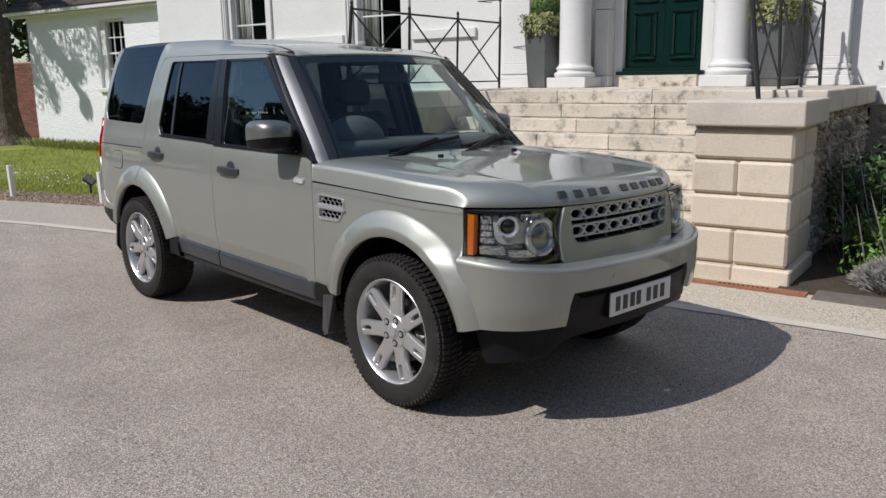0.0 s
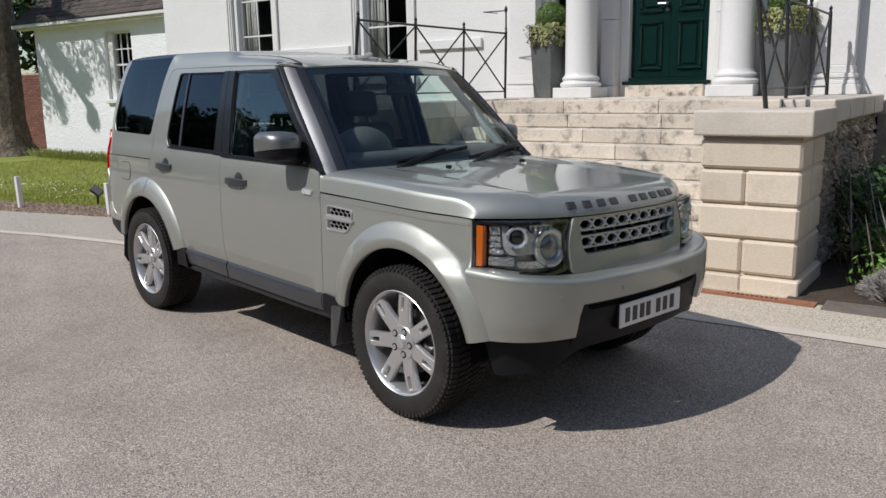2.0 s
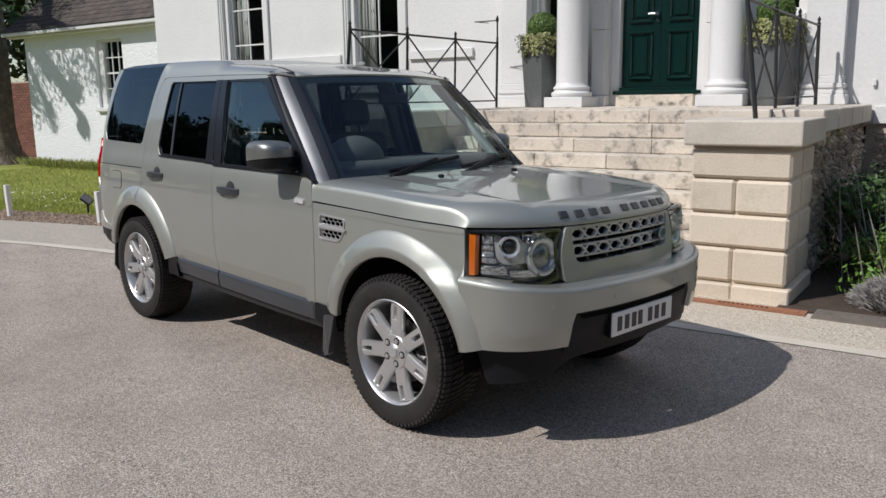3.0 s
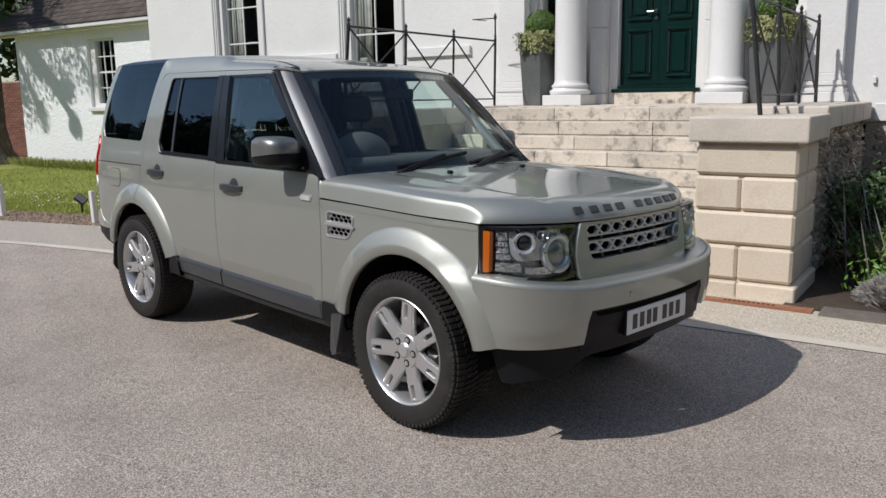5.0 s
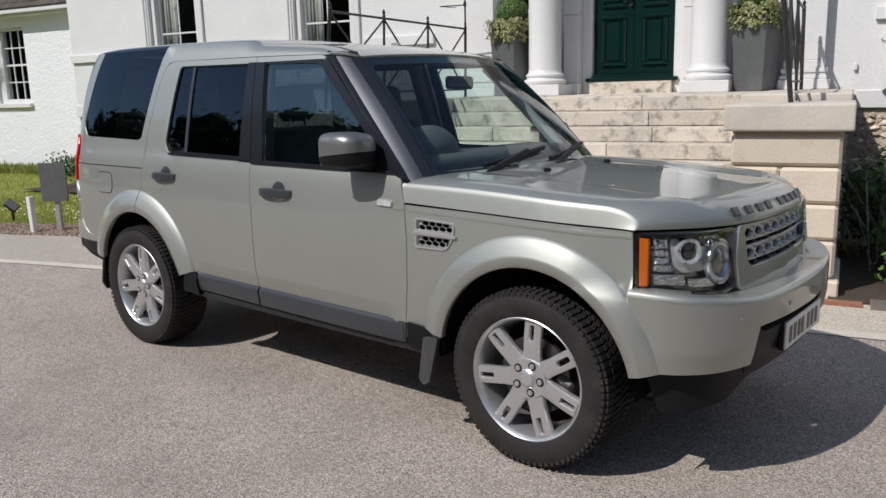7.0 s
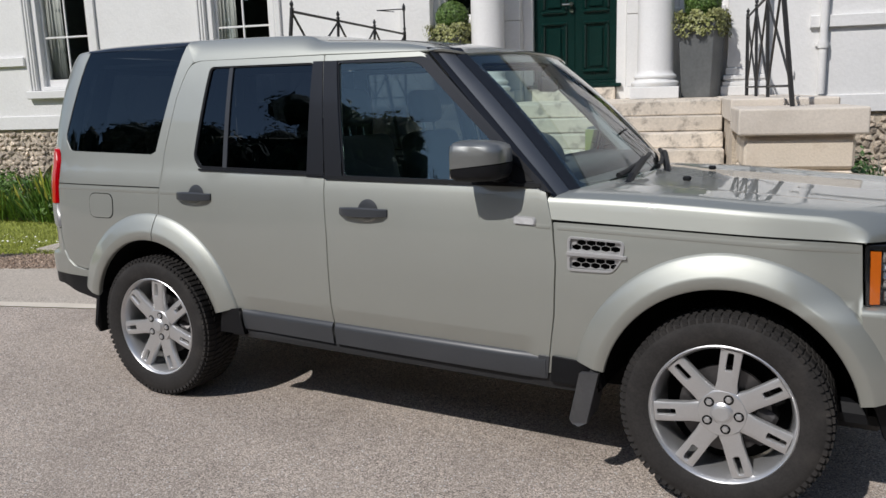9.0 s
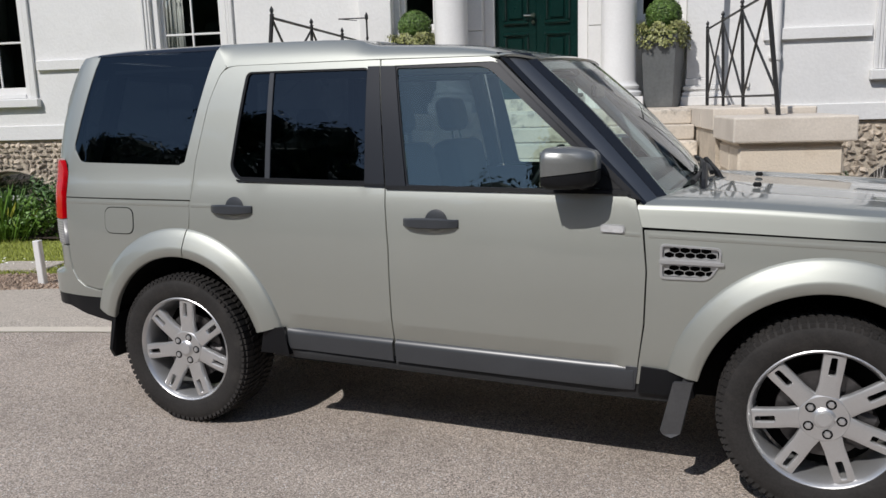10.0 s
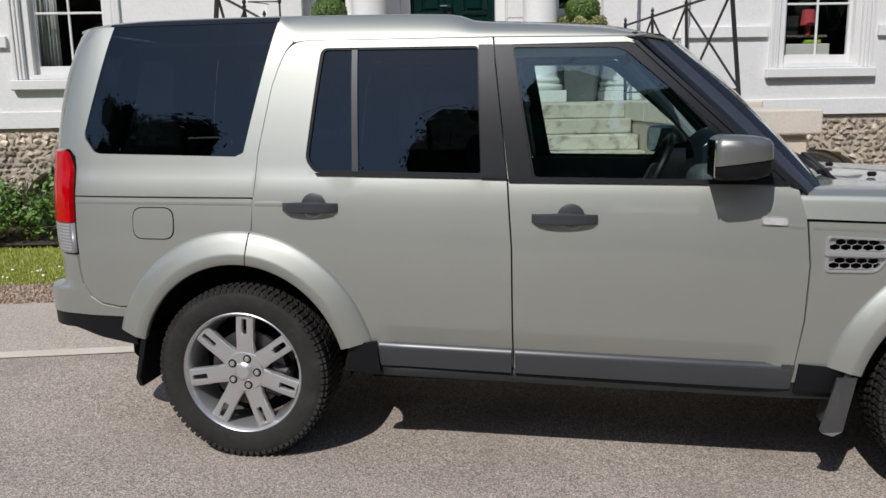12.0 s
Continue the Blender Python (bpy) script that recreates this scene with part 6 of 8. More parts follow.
def roof_foot(x):
    return lerp([(-2.0, 1.836), (0.150, 1.836), (0.220, 1.749), (0.262, 1.7555), (1.045, 1.7525), (1.6, 1.743), (1.75, 1.735)], x)


xs = [-0.84, -0.80, -0.76, -0.72, -0.68] + [-0.63 + 0.055 * k for k in range(14)] + [0.130, 0.1459, 0.150, 0.168, 0.186, 0.204, 0.222, 0.245, 0.275] + [0.31 + 0.05 * k for k in range(31)]
def along(x, xf):
    """Only the front of the roof follows the head of the screen."""
    return x if x < 1.0 else 1.0 + (x - 1.0) * (xf - 1.0) / 0.81


ACROSS = [k / 10 for k in range(-9, 10)]
bm = bmesh.new()
grid = []
for v in xs:
    row = []
    half = []
    for q in range(8):                       # up the side and round the edge
        xf = lerp([(0, 1.612), (3, 1.655), (7, 1.742)], q)
        x = along(v, xf)
        e = roof_top(x, 1.0)
        ye = -0.615 + 0.075 * ramp(-0.45, -0.84, x)
        z0 = roof_foot(x)
        a, b = surf(x, z0), Vector((x, ye, e))
        t = q / 7
        k = a + (a - surf(x, z0 - 0.01)).normalized() * max(0.003, (e - z0) * (0.8 - 0.18 * ramp(0.10, 0.30, x)))
        p = a * (1 - t) ** 2 + k * 2 * t * (1 - t) + b * t * t
        half.append(p)
    row += [bm.verts.new(p) for p in half]
    for c in ACROSS:
        xf = 1.838 - 0.10 * c * c
        x = along(v, xf) - 0.06 * (1 - c * c) * ramp(-0.60, -0.84, v)
        ye = 0.615 - 0.075 * ramp(-0.45, -0.84, v)
        row.append(bm.verts.new((x, ye * c, roof_top(x, abs(c)))))
    row += [bm.verts.new((p.x, -p.y, p.z)) for p in reversed(half)]
    grid.append(row)
edge_glass = bmesh.new()
for a, b in zip(grid, grid[1:]):
    for j in range(len(a) - 1):
        q = (a[j], b[j], b[j + 1], a[j + 1])
        mid = sum((v.co for v in q), Vector()) / 4
        if -0.610 < mid.x < 0.146 and abs(mid.y) > 0.60:
            edge_glass.faces.new([edge_glass.verts.new(v.co) for v in q])
        else:
            bm.faces.new(q)
bmesh.ops.delete(bm, geom=[v for v in bm.verts if not v.link_faces], context="VERTS")
bmesh.ops.remove_doubles(edge_glass, verts=edge_glass.verts, dist=1e-5)
me = mesh_of(bm, "roof")
me.polygons.foreach_set("use_smooth", [True] * len(me.polygons))
roof = part("roof", me, M["paint"], car, "stepped painted roof")
sol = roof.modifiers.new("thick", "SOLIDIFY")
sol.thickness, sol.offset = 0.010, -1
roof.modifiers.new("crisp", "EDGE_SPLIT").split_angle = radians(50)
for sg in (-1, 1):
    q = edge_glass.copy()
    bmesh.ops.delete(q, geom=[v for v in q.verts if v.co.y * sg < 0], context="VERTS")
    me = mesh_of(q, "roof_side_glass")
    me.polygons.foreach_set("use_smooth", [True] * len(me.polygons))
    part("roof_side_glass", me, M["gloss_black"], roof, "black glass edge of the roof")
    bm = bmesh.new()                          # black ditch moulding along the roof
    rows = []
    for k in range(17):
        x = 0.98 + 0.70 * k / 16
        z = roof_top(x, 0.97)
        rows.append([bm.verts.new((x, sg * y, z + d)) for y, d in ((0.606, -0.001), (0.603, 0.0015), (0.585, 0.0015), (0.582, -0.001))])
    for a, b in zip(rows, rows[1:]):
        for k in range(3):
            bm.faces.new((a[k], b[k], b[k + 1], a[k + 1]))
    part("ditch_moulding", bm, M["plastic"], roof, "black roof moulding")
panel("roof_gutter", [[(0.26, 1.745), (1.045, 1.741), (1.60, 1.733), (1.60, 1.752), (1.045, 1.761), (0.26, 1.767)]], M["underbody"], off=-0.012, depth=0.004, step=0.1)
part("aerial_fin", bx(1.02, 1.10, 0.38, 0.40, 1.84, 1.87, bevel=0.008), M["paint"], car)

# windscreen, screen pillars, wipers
def screen_at(a, b, d=0.0):
    """a across from -1 to 1, b from the foot to the head of the screen."""
    lo = Vector((2.405 - 0.115 * a * a, 0.742 * a, 1.172 + 0.004 * (1 - a * a)))
    hi = Vector((1.835 - 0.10 * a * a, 0.622 * a, 1.723 + 0.021 * (1 - a * a)))
    p = lo + (hi - lo) * b
    bow = 0.018 * math.sin(math.pi * b)
    n = Vector((0.66, 0.12 * a, 0.72)).normalized()
    return p + n * (bow + d)


def screen_strip(loops, d, depth, step=0.06):
    e = 0.01
    nrm = lambda a, b: (screen_at(a + e, b) - screen_at(a - e, b)).cross(screen_at(a, b + e) - screen_at(a, b - e)).normalized()
    return skin(loops, lambda a, b, q: screen_at(a, b, d + q), nrm, step=step, depth=depth)


part("windscreen", screen_strip([[(-0.985, 0.0), (0.985, 0.0), (0.985, 0.99), (-0.985, 0.99)]], 0.0, 0.004), M["glass_screen"], car, "curved clear windscreen")
bandloop = round_loop([(-0.95, 0.03), (0.95, 0.03), (0.95, 0.93), (-0.95, 0.93)], 0.05)
part("screen_border", screen_strip([[(-0.99, -0.005), (0.99, -0.005), (0.99, 0.995), (-0.99, 0.995)], bandloop], -0.006, 0.004), M["gloss_black"], car, "black border of the screen")


def strip_between(name, a_pts, b_pts, material, label="", bulge=0.012):
    """A rounded band between two edges, for pillars."""
    bm = bmesh.new()
    rows = []
    for a, b in zip(a_pts, b_pts):
        a, b = Vector(a), Vector(b)
        out = Vector((0.35, -0.8, 0.5)).normalized()
        rows.append([bm.verts.new(a - out * 0.03), bm.verts.new(a)] + [bm.verts.new(a + (b - a) * t + out * bulge * math.sin(math.pi * t)) for t in (0.1, 0.25, 0.4, 0.55, 0.7, 0.85, 0.95)] + [bm.verts.new(b), bm.verts.new(b - out * 0.03)])
    for r, q in zip(rows, rows[1:]):
        for k in range(10):
            bm.faces.new((r[k], q[k], q[k + 1], r[k + 1]))
    both(name, bm, material, label=label, smooth=True)


ts = [-0.07 + 1.11 * k / 24 for k in range(25)]
scr = [screen_at(-1.0, -0.06 + 1.07 * t, 0.003 - 0.03 * max(0, -t) / 0.07) for t in ts]
door_e = [surf(2.200 - 0.591 * t, 1.163 + 0.571 * t, -0.001 - 0.03 * max(0, -t) / 0.07) for t in ts]
split = [s + (d - s) * 0.33 for s, d in zip(scr, door_e)]
split2 = [s + (d - s) * 0.345 for s, d in zip(scr, door_e)]
split3 = [s + (d - s) * 0.79 for s, d in zip(scr, door_e)]
split4 = [s + (d - s) * 0.80 for s, d in zip(scr, door_e)]
strip_between("screen_pillar", split2, split3, M["pillar_grey"], "slanting satin dark grey screen pillar", 0.003)
strip_between("pillar_seal", split4, door_e, M["pillar"], "black seal beside the door", 0.001)
strip_between("pillar_trim", scr, split, M["gloss_black"], "gloss black trim beside the screen", 0.001)


def wiper(y0, y1, b0, b1):
    w = bmesh.new()
    pts = [screen_at(y0 + (y1 - y0) * k / 8, b0 + (b1 - b0) * k / 8, 0.022) for k in range(9)]
    tube(w, pts, 0.012, 6)
    o = part("wiper", w, M["plastic"], car, "black wiper resting at the foot of the screen")
    w = bmesh.new()
    root = screen_at(y0 - 0.02, -0.06, 0.03)
    mid = pts[5] + Vector((0.01, 0, 0.012))
    tube(w, [root, root + (mid - root) * 0.25 + Vector((0, 0, 0.012)), mid], 0.017, 6)
    bmesh.ops.create_icosphere(w, subdivisions=1, radius=0.028, matrix=Matrix.Translation(root))
    part("wiper_arm", w, M["plastic"], o)


wiper(-0.62, 0.12, 0.02, 0.11)
wiper(0.10, 0.86, 0.02, 0.10)


# door mirror
def mirror_housing():
    bm = bmesh.new()
    rings = []
    for t, sx, sz in ((0.0, 0.86, 0.84), (0.04, 0.95, 0.94), (0.12, 1.0, 1.0), (0.45, 0.99, 1.0), (0.75, 0.92, 0.94), (0.93, 0.75, 0.82), (1.0, 0.5, 0.62)):
        x = 1.862 + 0.200 * t
        cy, cz = -0.952 + 0.012 * t, 1.292
        ring = []
        for k in range(28):
            a = 2 * math.pi * k / 28
            ca, sa = math.cos(a), math.sin(a)
            p = 5.0
            r = (abs(ca) ** p + abs(sa) ** p) ** (-1 / p)
            ring.append(bm.verts.new((x, cy + 0.104 * sx * r * ca, cz + 0.080 * sz * r * sa)))
        rings.append(ring)
    for a, b in zip(rings, rings[1:]):
        for k in range(28):
            bm.faces.new((a[k], a[(k + 1) % 28], b[(k + 1) % 28], b[k]))
    bm.faces.new(rings[0])
    bm.faces.new(rings[-1])
    return bm


hous = mirror_housing()
lower = hous.copy()
bmesh.ops.bisect_plane(hous, geom=hous.verts[:] + hous.edges[:] + hous.faces[:], plane_co=(1.95, 0, 1.274), plane_no=(0.12, 0, -1), clear_outer=True)
bmesh.ops.bisect_plane(lower, geom=lower.verts[:] + lower.edges[:] + lower.faces[:], plane_co=(1.95, 0, 1.270), plane_no=(-0.12, 0, 1), clear_outer=True)
mir = both("door_mirror", lower, M["plastic"], label="door mirror with dark silver cap and black underside", smooth=True)
both("mirror_cap", hous, M["mirror_cap"], mir, "dark silver upper cap", smooth=True)
both("mirror_face", bx(1.858, 1.864, -1.035, -0.87, 1.225, 1.355, bevel=0.002), M["mirror_glass"], mir, "mirror glass")
bm = bmesh.new()
tube(bm, [(1.98, -0.90, 1.238), (1.99, -0.87, 1.228), (2.0, -0.83, 1.222)], 0.035, 10, flat=0.8)
both("mirror_arm", bm, M["plastic"], mir, smooth=True)
MATE[mir].matrix_basis = Matrix.Translation((2.0, 0.87, 0)) @ Matrix.Rotation(radians(52), 4, "Z") @ Matrix.Translation((-2.0, -0.87, 0))
MATE[mir]["label"] = "door mirror folded back against the door"
panel("mirror_base", [[(1.90, 1.21), (2.15, 1.205), (2.02, 1.29), (1.95, 1.345)]], M["plastic"], front_door, off=-0.002, depth=0.02)

# wheels
def tyre_mesh():
    prof = [(0.262, -0.118), (0.275, -0.126), (0.30, -0.131), (0.325, -0.132), (0.348, -0.127), (0.362, -0.116), (0.369, -0.102), (0.3705, -0.09), (0.3705, 0.09), (0.369, 0.102), (0.362, 0.116), (0.348, 0.127), (0.325, 0.132), (0.30, 0.131), (0.275, 0.126), (0.262, 0.118)]
    bm = bmesh.new()
    n = 72
    rings = [[bm.verts.new((r * math.cos(2 * math.pi * i / n), y, r * math.sin(2 * math.pi * i / n))) for r, y in prof] for i in range(n)]
    for i in range(n):
        a, b = rings[i], rings[(i + 1) % n]
        for k in range(len(prof) - 1):
            bm.faces.new((a[k], a[k + 1], b[k + 1], b[k]))
    me = mesh_of(bm, "tyre")
    me.polygons.foreach_set("use_smooth", [True] * len(me.polygons))
    return me


def tread_mesh():
    rng = random.Random(4)
    vs, fs = [], []

    def block(a0, a1, y0, y1, r0, r1, skew, taper):
        k = len(vs)
        for r, e in ((r0, 0.0), (r1, taper)):
            for a, y in ((a0 + e / 0.37, y0 + e * 0.4), (a1 - e / 0.37, y0 + e * 0.4), (a1 - e / 0.37 + skew, y1 - e * 0.4), (a0 + e / 0.37 + skew, y1 - e * 0.4)):
                vs.append((r * math.cos(a), y, r * math.sin(a)))
        fs.extend([tuple(k + i for i in f) for f in ((4, 5, 6, 7), (0, 1, 5, 4), (1, 2, 6, 5), (2, 3, 7, 6), (3, 0, 4, 7))])
    n = 78
    for i in range(n):
        a = 2 * math.pi * i / n
        w = 2 * math.pi / n
        for sg in (-1, 1):
            j = 0.3 * w if sg > 0 else 0
            block(a + j, a + j + w * 0.80, sg * 0.068, sg * 0.113, 0.362, 0.3755, 0.0, 0.002)
            block(a + j, a + j + w * 0.78, sg * 0.108, sg * 0.1265, 0.346, 0.3640, 0.0, 0.003)
            block(a + j + 0.3 * w, a + j + w * 1.0, sg * 0.030, sg * 0.062, 0.366, 0.3785, sg * 0.03, 0.002)
        block(a, a + w * 0.75, -0.022, 0.022, 0.366, 0.3785, 0.05, 0.002)
    me = bpy.data.meshes.new("tread")
    me.from_pydata(vs, [], fs)
    return me


def rim_mesh():
    bm = bmesh.new()
    prof = [(0.262, -0.112), (0.264, -0.119), (0.260, -0.122), (0.254, -0.117), (0.247, -0.100), (0.236, -0.06), (0.232, 0.0), (0.236, 0.11), (0.26, 0.118)]
    n = 64
    rings = [[bm.verts.new((r * math.cos(2 * math.pi * i / n), y, r * math.sin(2 * math.pi * i / n))) for r, y in prof] for i in range(n)]
    for i in range(n):
        a, b = rings[i], rings[(i + 1) % n]
        for k in range(len(prof) - 1):
            bm.faces.new((a[k], a[k + 1], b[k + 1], b[k]))
    return mesh_of(bm, "rim", True)


def spoke_mesh():
    """One broad flat spoke with a slot near its outer end, pointing along +x, face towards -y."""
    half = lambda r: 0.0335 + 0.004 * (r - 0.05) / 0.19 + 0.010 * ramp(0.085, 0.05, r)
    face = lambda r: -0.096 - 0.012 * ramp(0.05, 0.20, r)
    out = [(0.045, -half(0.045)), (0.12, -half(0.12)), (0.245, -half(0.245)), (0.245, half(0.245)), (0.12, half(0.12)), (0.045, half(0.045))]
    slot = round_loop([(0.165, -0.0135), (0.236, -0.0115), (0.236, 0.0115), (0.165, 0.0135)], 0.008)
    at = lambda u, v, d: Vector((u, face(u) + 0.008 * (abs(v) / 0.039) ** 3 - d, v))
    nrm = lambda u, v: Vector((0.0, -1, 0.45 * (v / 0.039) ** 3 if abs(v) > 0.02 else 0.0)).normalized()
    return skin([out, slot], at, nrm, step=0.014, depth=0.03)


TYRE, TREAD, RIM, SPOKE = tyre_mesh(), tread_mesh(), rim_mesh(), spoke_mesh()
DISC = mesh_of(lathe(bmesh.new(), [(0.05, 0.0), (0.165, 0.0), (0.165, 0.02), (0.05, 0.02)], 40), "disc")
HUBM = mesh_of(lathe(bmesh.new(), [(0.086, 0.0), (0.089, 0.016), (0.084, 0.0215), (0.042, 0.0225), (0.036, 0.027), (0.033, 0.029), (0.004, 0.029)], 32), "hub")
NUT = mesh_of(lathe(bmesh.new(), [(0.0145, 0.0), (0.0145, 0.012), (0.011, 0.018), (0.002, 0.019)], 6), "nut", True)
# Flat black disc that paints the dark recess round a nut.
WELL = mesh_of(lathe(bmesh.new(), [(0.0185, 0.0), (0.0185, 0.003), (0.002, 0.003)], 16), "well", True)
CAP = mesh_of(lathe(bmesh.new(), [(0.030, 0.0), (0.030, 0.003), (0.024, 0.005), (0.002, 0.005)], 24), "cap")
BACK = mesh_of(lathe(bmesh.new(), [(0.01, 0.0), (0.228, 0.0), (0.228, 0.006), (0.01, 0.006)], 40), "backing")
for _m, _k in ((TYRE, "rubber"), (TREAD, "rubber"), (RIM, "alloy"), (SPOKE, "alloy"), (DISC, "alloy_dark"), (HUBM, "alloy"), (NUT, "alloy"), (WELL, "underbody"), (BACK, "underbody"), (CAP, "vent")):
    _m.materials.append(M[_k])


def wheel(x, side, turn, nuts):
    w = new("wheel")
    w.parent = car
    w["label"] = "silver seven-spoke alloy wheel with chunky all-terrain tyre"
    w.matrix_basis = Matrix.Translation((x, -0.778 * side, 0.3775)) @ Matrix.Rotation(0 if side > 0 else math.pi, 4, "Z")
    put = lambda nm, me, m=Matrix(): (lambda o: setattr(o, "matrix_basis", m) or o)(part(nm, me, None, w))
    put("tyre", TYRE)
    put("tread", TREAD)
    put("rim", RIM)
    flat = Matrix.Rotation(radians(90), 4, "X")
    put("brake_disc", DISC, Matrix.Translation((0, -0.02, 0)) @ flat)
    put("brake_backing", BACK, Matrix.Translation((0, 0.05, 0)) @ flat)
    put("hub", HUBM, Matrix.Translation((0, -0.078, 0)) @ flat)
    put("caliper", mesh_caliper, Matrix.Rotation(radians(20), 4, "Y"))
    put("centre_cap", CAP, Matrix.Translation((0, -0.107, 0)) @ flat)
    for k in range(7):
        put("spoke", SPOKE, Matrix.Rotation(-2 * math.pi * k / 7 + turn, 4, "Y"))
    for k in range(5):
        a = 2 * math.pi * k / 5 + nuts
        put("nut_well", WELL, Matrix.Translation((0.060 * math.cos(a), -0.0985, 0.060 * math.sin(a))) @ flat)
        put("wheel_nut", NUT, Matrix.Translation((0.060 * math.cos(a), -0.0885, 0.060 * math.sin(a))) @ flat)
    return w


mesh_caliper = mesh_of(bx(0.09, 0.18, -0.06, 0.04, -0.07, 0.07, bevel=0.015), "caliper")
mesh_caliper.materials.append(M["alloy_dark"])
for x, turn, nuts in ((0.0, radians(-86), 0.0), (2.885, radians(-84), -0.06)):
    wheel(x, 1, turn, nuts)
    wheel(x, -1, turn + 0.3, nuts + 0.3)

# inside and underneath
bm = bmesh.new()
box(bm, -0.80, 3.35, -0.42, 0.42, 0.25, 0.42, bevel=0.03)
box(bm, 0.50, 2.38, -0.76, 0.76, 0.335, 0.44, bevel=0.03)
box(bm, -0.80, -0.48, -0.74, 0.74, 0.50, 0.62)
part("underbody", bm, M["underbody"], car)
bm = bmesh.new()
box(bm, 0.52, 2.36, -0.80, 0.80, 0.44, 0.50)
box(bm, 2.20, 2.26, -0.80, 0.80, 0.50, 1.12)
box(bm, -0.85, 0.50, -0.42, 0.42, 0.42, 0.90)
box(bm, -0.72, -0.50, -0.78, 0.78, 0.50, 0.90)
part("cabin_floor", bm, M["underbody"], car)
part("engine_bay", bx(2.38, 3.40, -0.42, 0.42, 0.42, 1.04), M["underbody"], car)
# Unseen block added behind the grille, stops sun leaking through the nose.
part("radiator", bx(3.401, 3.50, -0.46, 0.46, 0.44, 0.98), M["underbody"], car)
bm = bmesh.new()
box(bm, 1.84, 2.16, -0.74, 0.74, 0.92, 1.245, bevel=0.05, segments=3)
box(bm, 2.10, 2.27, -0.70, 0.70, 0.95, 1.17, bevel=0.03, segments=2)
dash = part("dashboard", bm, M["dash"], car, "dark moulded dashboard", smooth=True)
bm = bmesh.new()
bmesh.ops.create_uvsphere(bm, u_segments=28, v_segments=16, radius=1.0, matrix=Matrix.Translation((1.95, -0.37, 1.24)) @ Matrix.Diagonal((0.13, 0.20, 0.145, 1.0)))
bmesh.ops.bisect_plane(bm, geom=bm.verts[:] + bm.edges[:] + bm.faces[:], plane_co=(1.87, 0, 1.2), plane_no=(-1, 0, -0.15), clear_outer=True)
part("instrument_hood", bm, M["dash"], dash, "domed hood over the instruments", smooth=True)
wheel_m = Matrix.Translation((1.70, -0.38, 1.18)) @ Matrix.Rotation(radians(-64), 4, "Y")
bm = bmesh.new()
tube(bm, [(0.185 * math.cos(a), 0.185 * math.sin(a), 0) for a in [2 * math.pi * k / 32 for k in range(32)]], 0.016, 8, closed=True)
sw = part("steering_wheel", bm, M["plastic"], car, "black three-spoke steering wheel", smooth=True)
sw.matrix_basis = wheel_m
bm = bmesh.new()
box(bm, -0.06, 0.06, -0.07, 0.07, -0.03, 0.02, bevel=0.02)
for a in (90, 210, 330):
    bar(bm, (0, 0, -0.01), (0.175 * math.cos(radians(a + 60)), 0.175 * math.sin(radians(a + 60)), 0), 0.016, 6)
part("steering_boss", bm, M["plastic"], sw)


def seat(x, y, width, back=0.62, lean=12):
    s = new("seat")
    s.parent = car
    s.matrix_basis = Matrix.Translation((x, y, 0.50))
    part("cushion", bx(-0.02, 0.48, -width / 2, width / 2, 0.18, 0.36, bevel=0.06, segments=3), M["seat"], s, smooth=True)
    o = part("backrest", bx(-0.09, 0.07, -width / 2, width / 2, 0.0, back, bevel=0.06, segments=3), M["seat"], s, smooth=True)
    o.matrix_basis = Matrix.Translation((0, 0, 0.26)) @ Matrix.Rotation(radians(-lean), 4, "Y")
    h = part("headrest", bx(-0.06, 0.05, -0.14, 0.14, back + 0.05, back + 0.24, bevel=0.05, segments=3), M["seat"], s, smooth=True)
    h.matrix_basis = o.matrix_basis
    bm = bmesh.new()
    for q in (-0.06, 0.06):
        bar(bm, (-0.005, q, back - 0.05), (-0.005, q, back + 0.08), 0.007, 8)
    r = part("headrest_post", bm, M["chrome"], s)
    r.matrix_basis = o.matrix_basis
    return s


for y in (-0.38, 0.38):
    seat(1.12, y, 0.50)
for y in (-0.45, 0.0, 0.45):
    seat(0.20, y, 0.42, 0.58, 16)
bm = bmesh.new()
box(bm, -0.55, 1.62, -0.62, 0.62, 1.748, 1.765)
part("headlining", bm, M["curtain"], car, "pale headlining")
part("rear_view_mirror", bx(1.86, 1.885, -0.12, 0.12, 1.565, 1.635, bevel=0.012), M["plastic"], car)
for sg in (-1, 1):     # inner pillar trims
    for a, b in (((1.10, 0.745, 1.20), (1.02, 0.615, 1.73)), ((0.17, 0.745, 1.20), (0.25, 0.615, 1.73)), ((-0.66, 0.70, 1.2), (-0.56, 0.59, 1.74))):
        bm = bmesh.new()
        tube(bm, [(a[0], a[1] * sg, a[2]), (b[0], b[1] * sg, b[2])], 0.045, 8)
        part("inner_pillar", bm, M["dash"], car, smooth=True)
    bm = bmesh.new()
    tube(bm, [(2.12, sg * 0.715, 1.19), (1.86, sg * 0.640, 1.47), (1.64, sg * 0.570, 1.70)], 0.032, 8)
    part("screen_pillar_trim", bm, M["grey_trim"], car, "pale grey inner pillar trim", smooth=True)
    bm = bx(0.62, 2.18, sg * 0.80 - 0.02, sg * 0.80 + 0.02, 0.50, 1.185)
    box(bm, 0.16, 0.619, sg * 0.80 - 0.02, sg * 0.80 + 0.02, 0.96, 1.185)
    part("door_card", bm, M["dash"], car)
    part("load_side", bx(-0.70, 0.12, sg * 0.77 - 0.02, sg * 0.77 + 0.02, 0.86, 1.27), M["dash"], car)

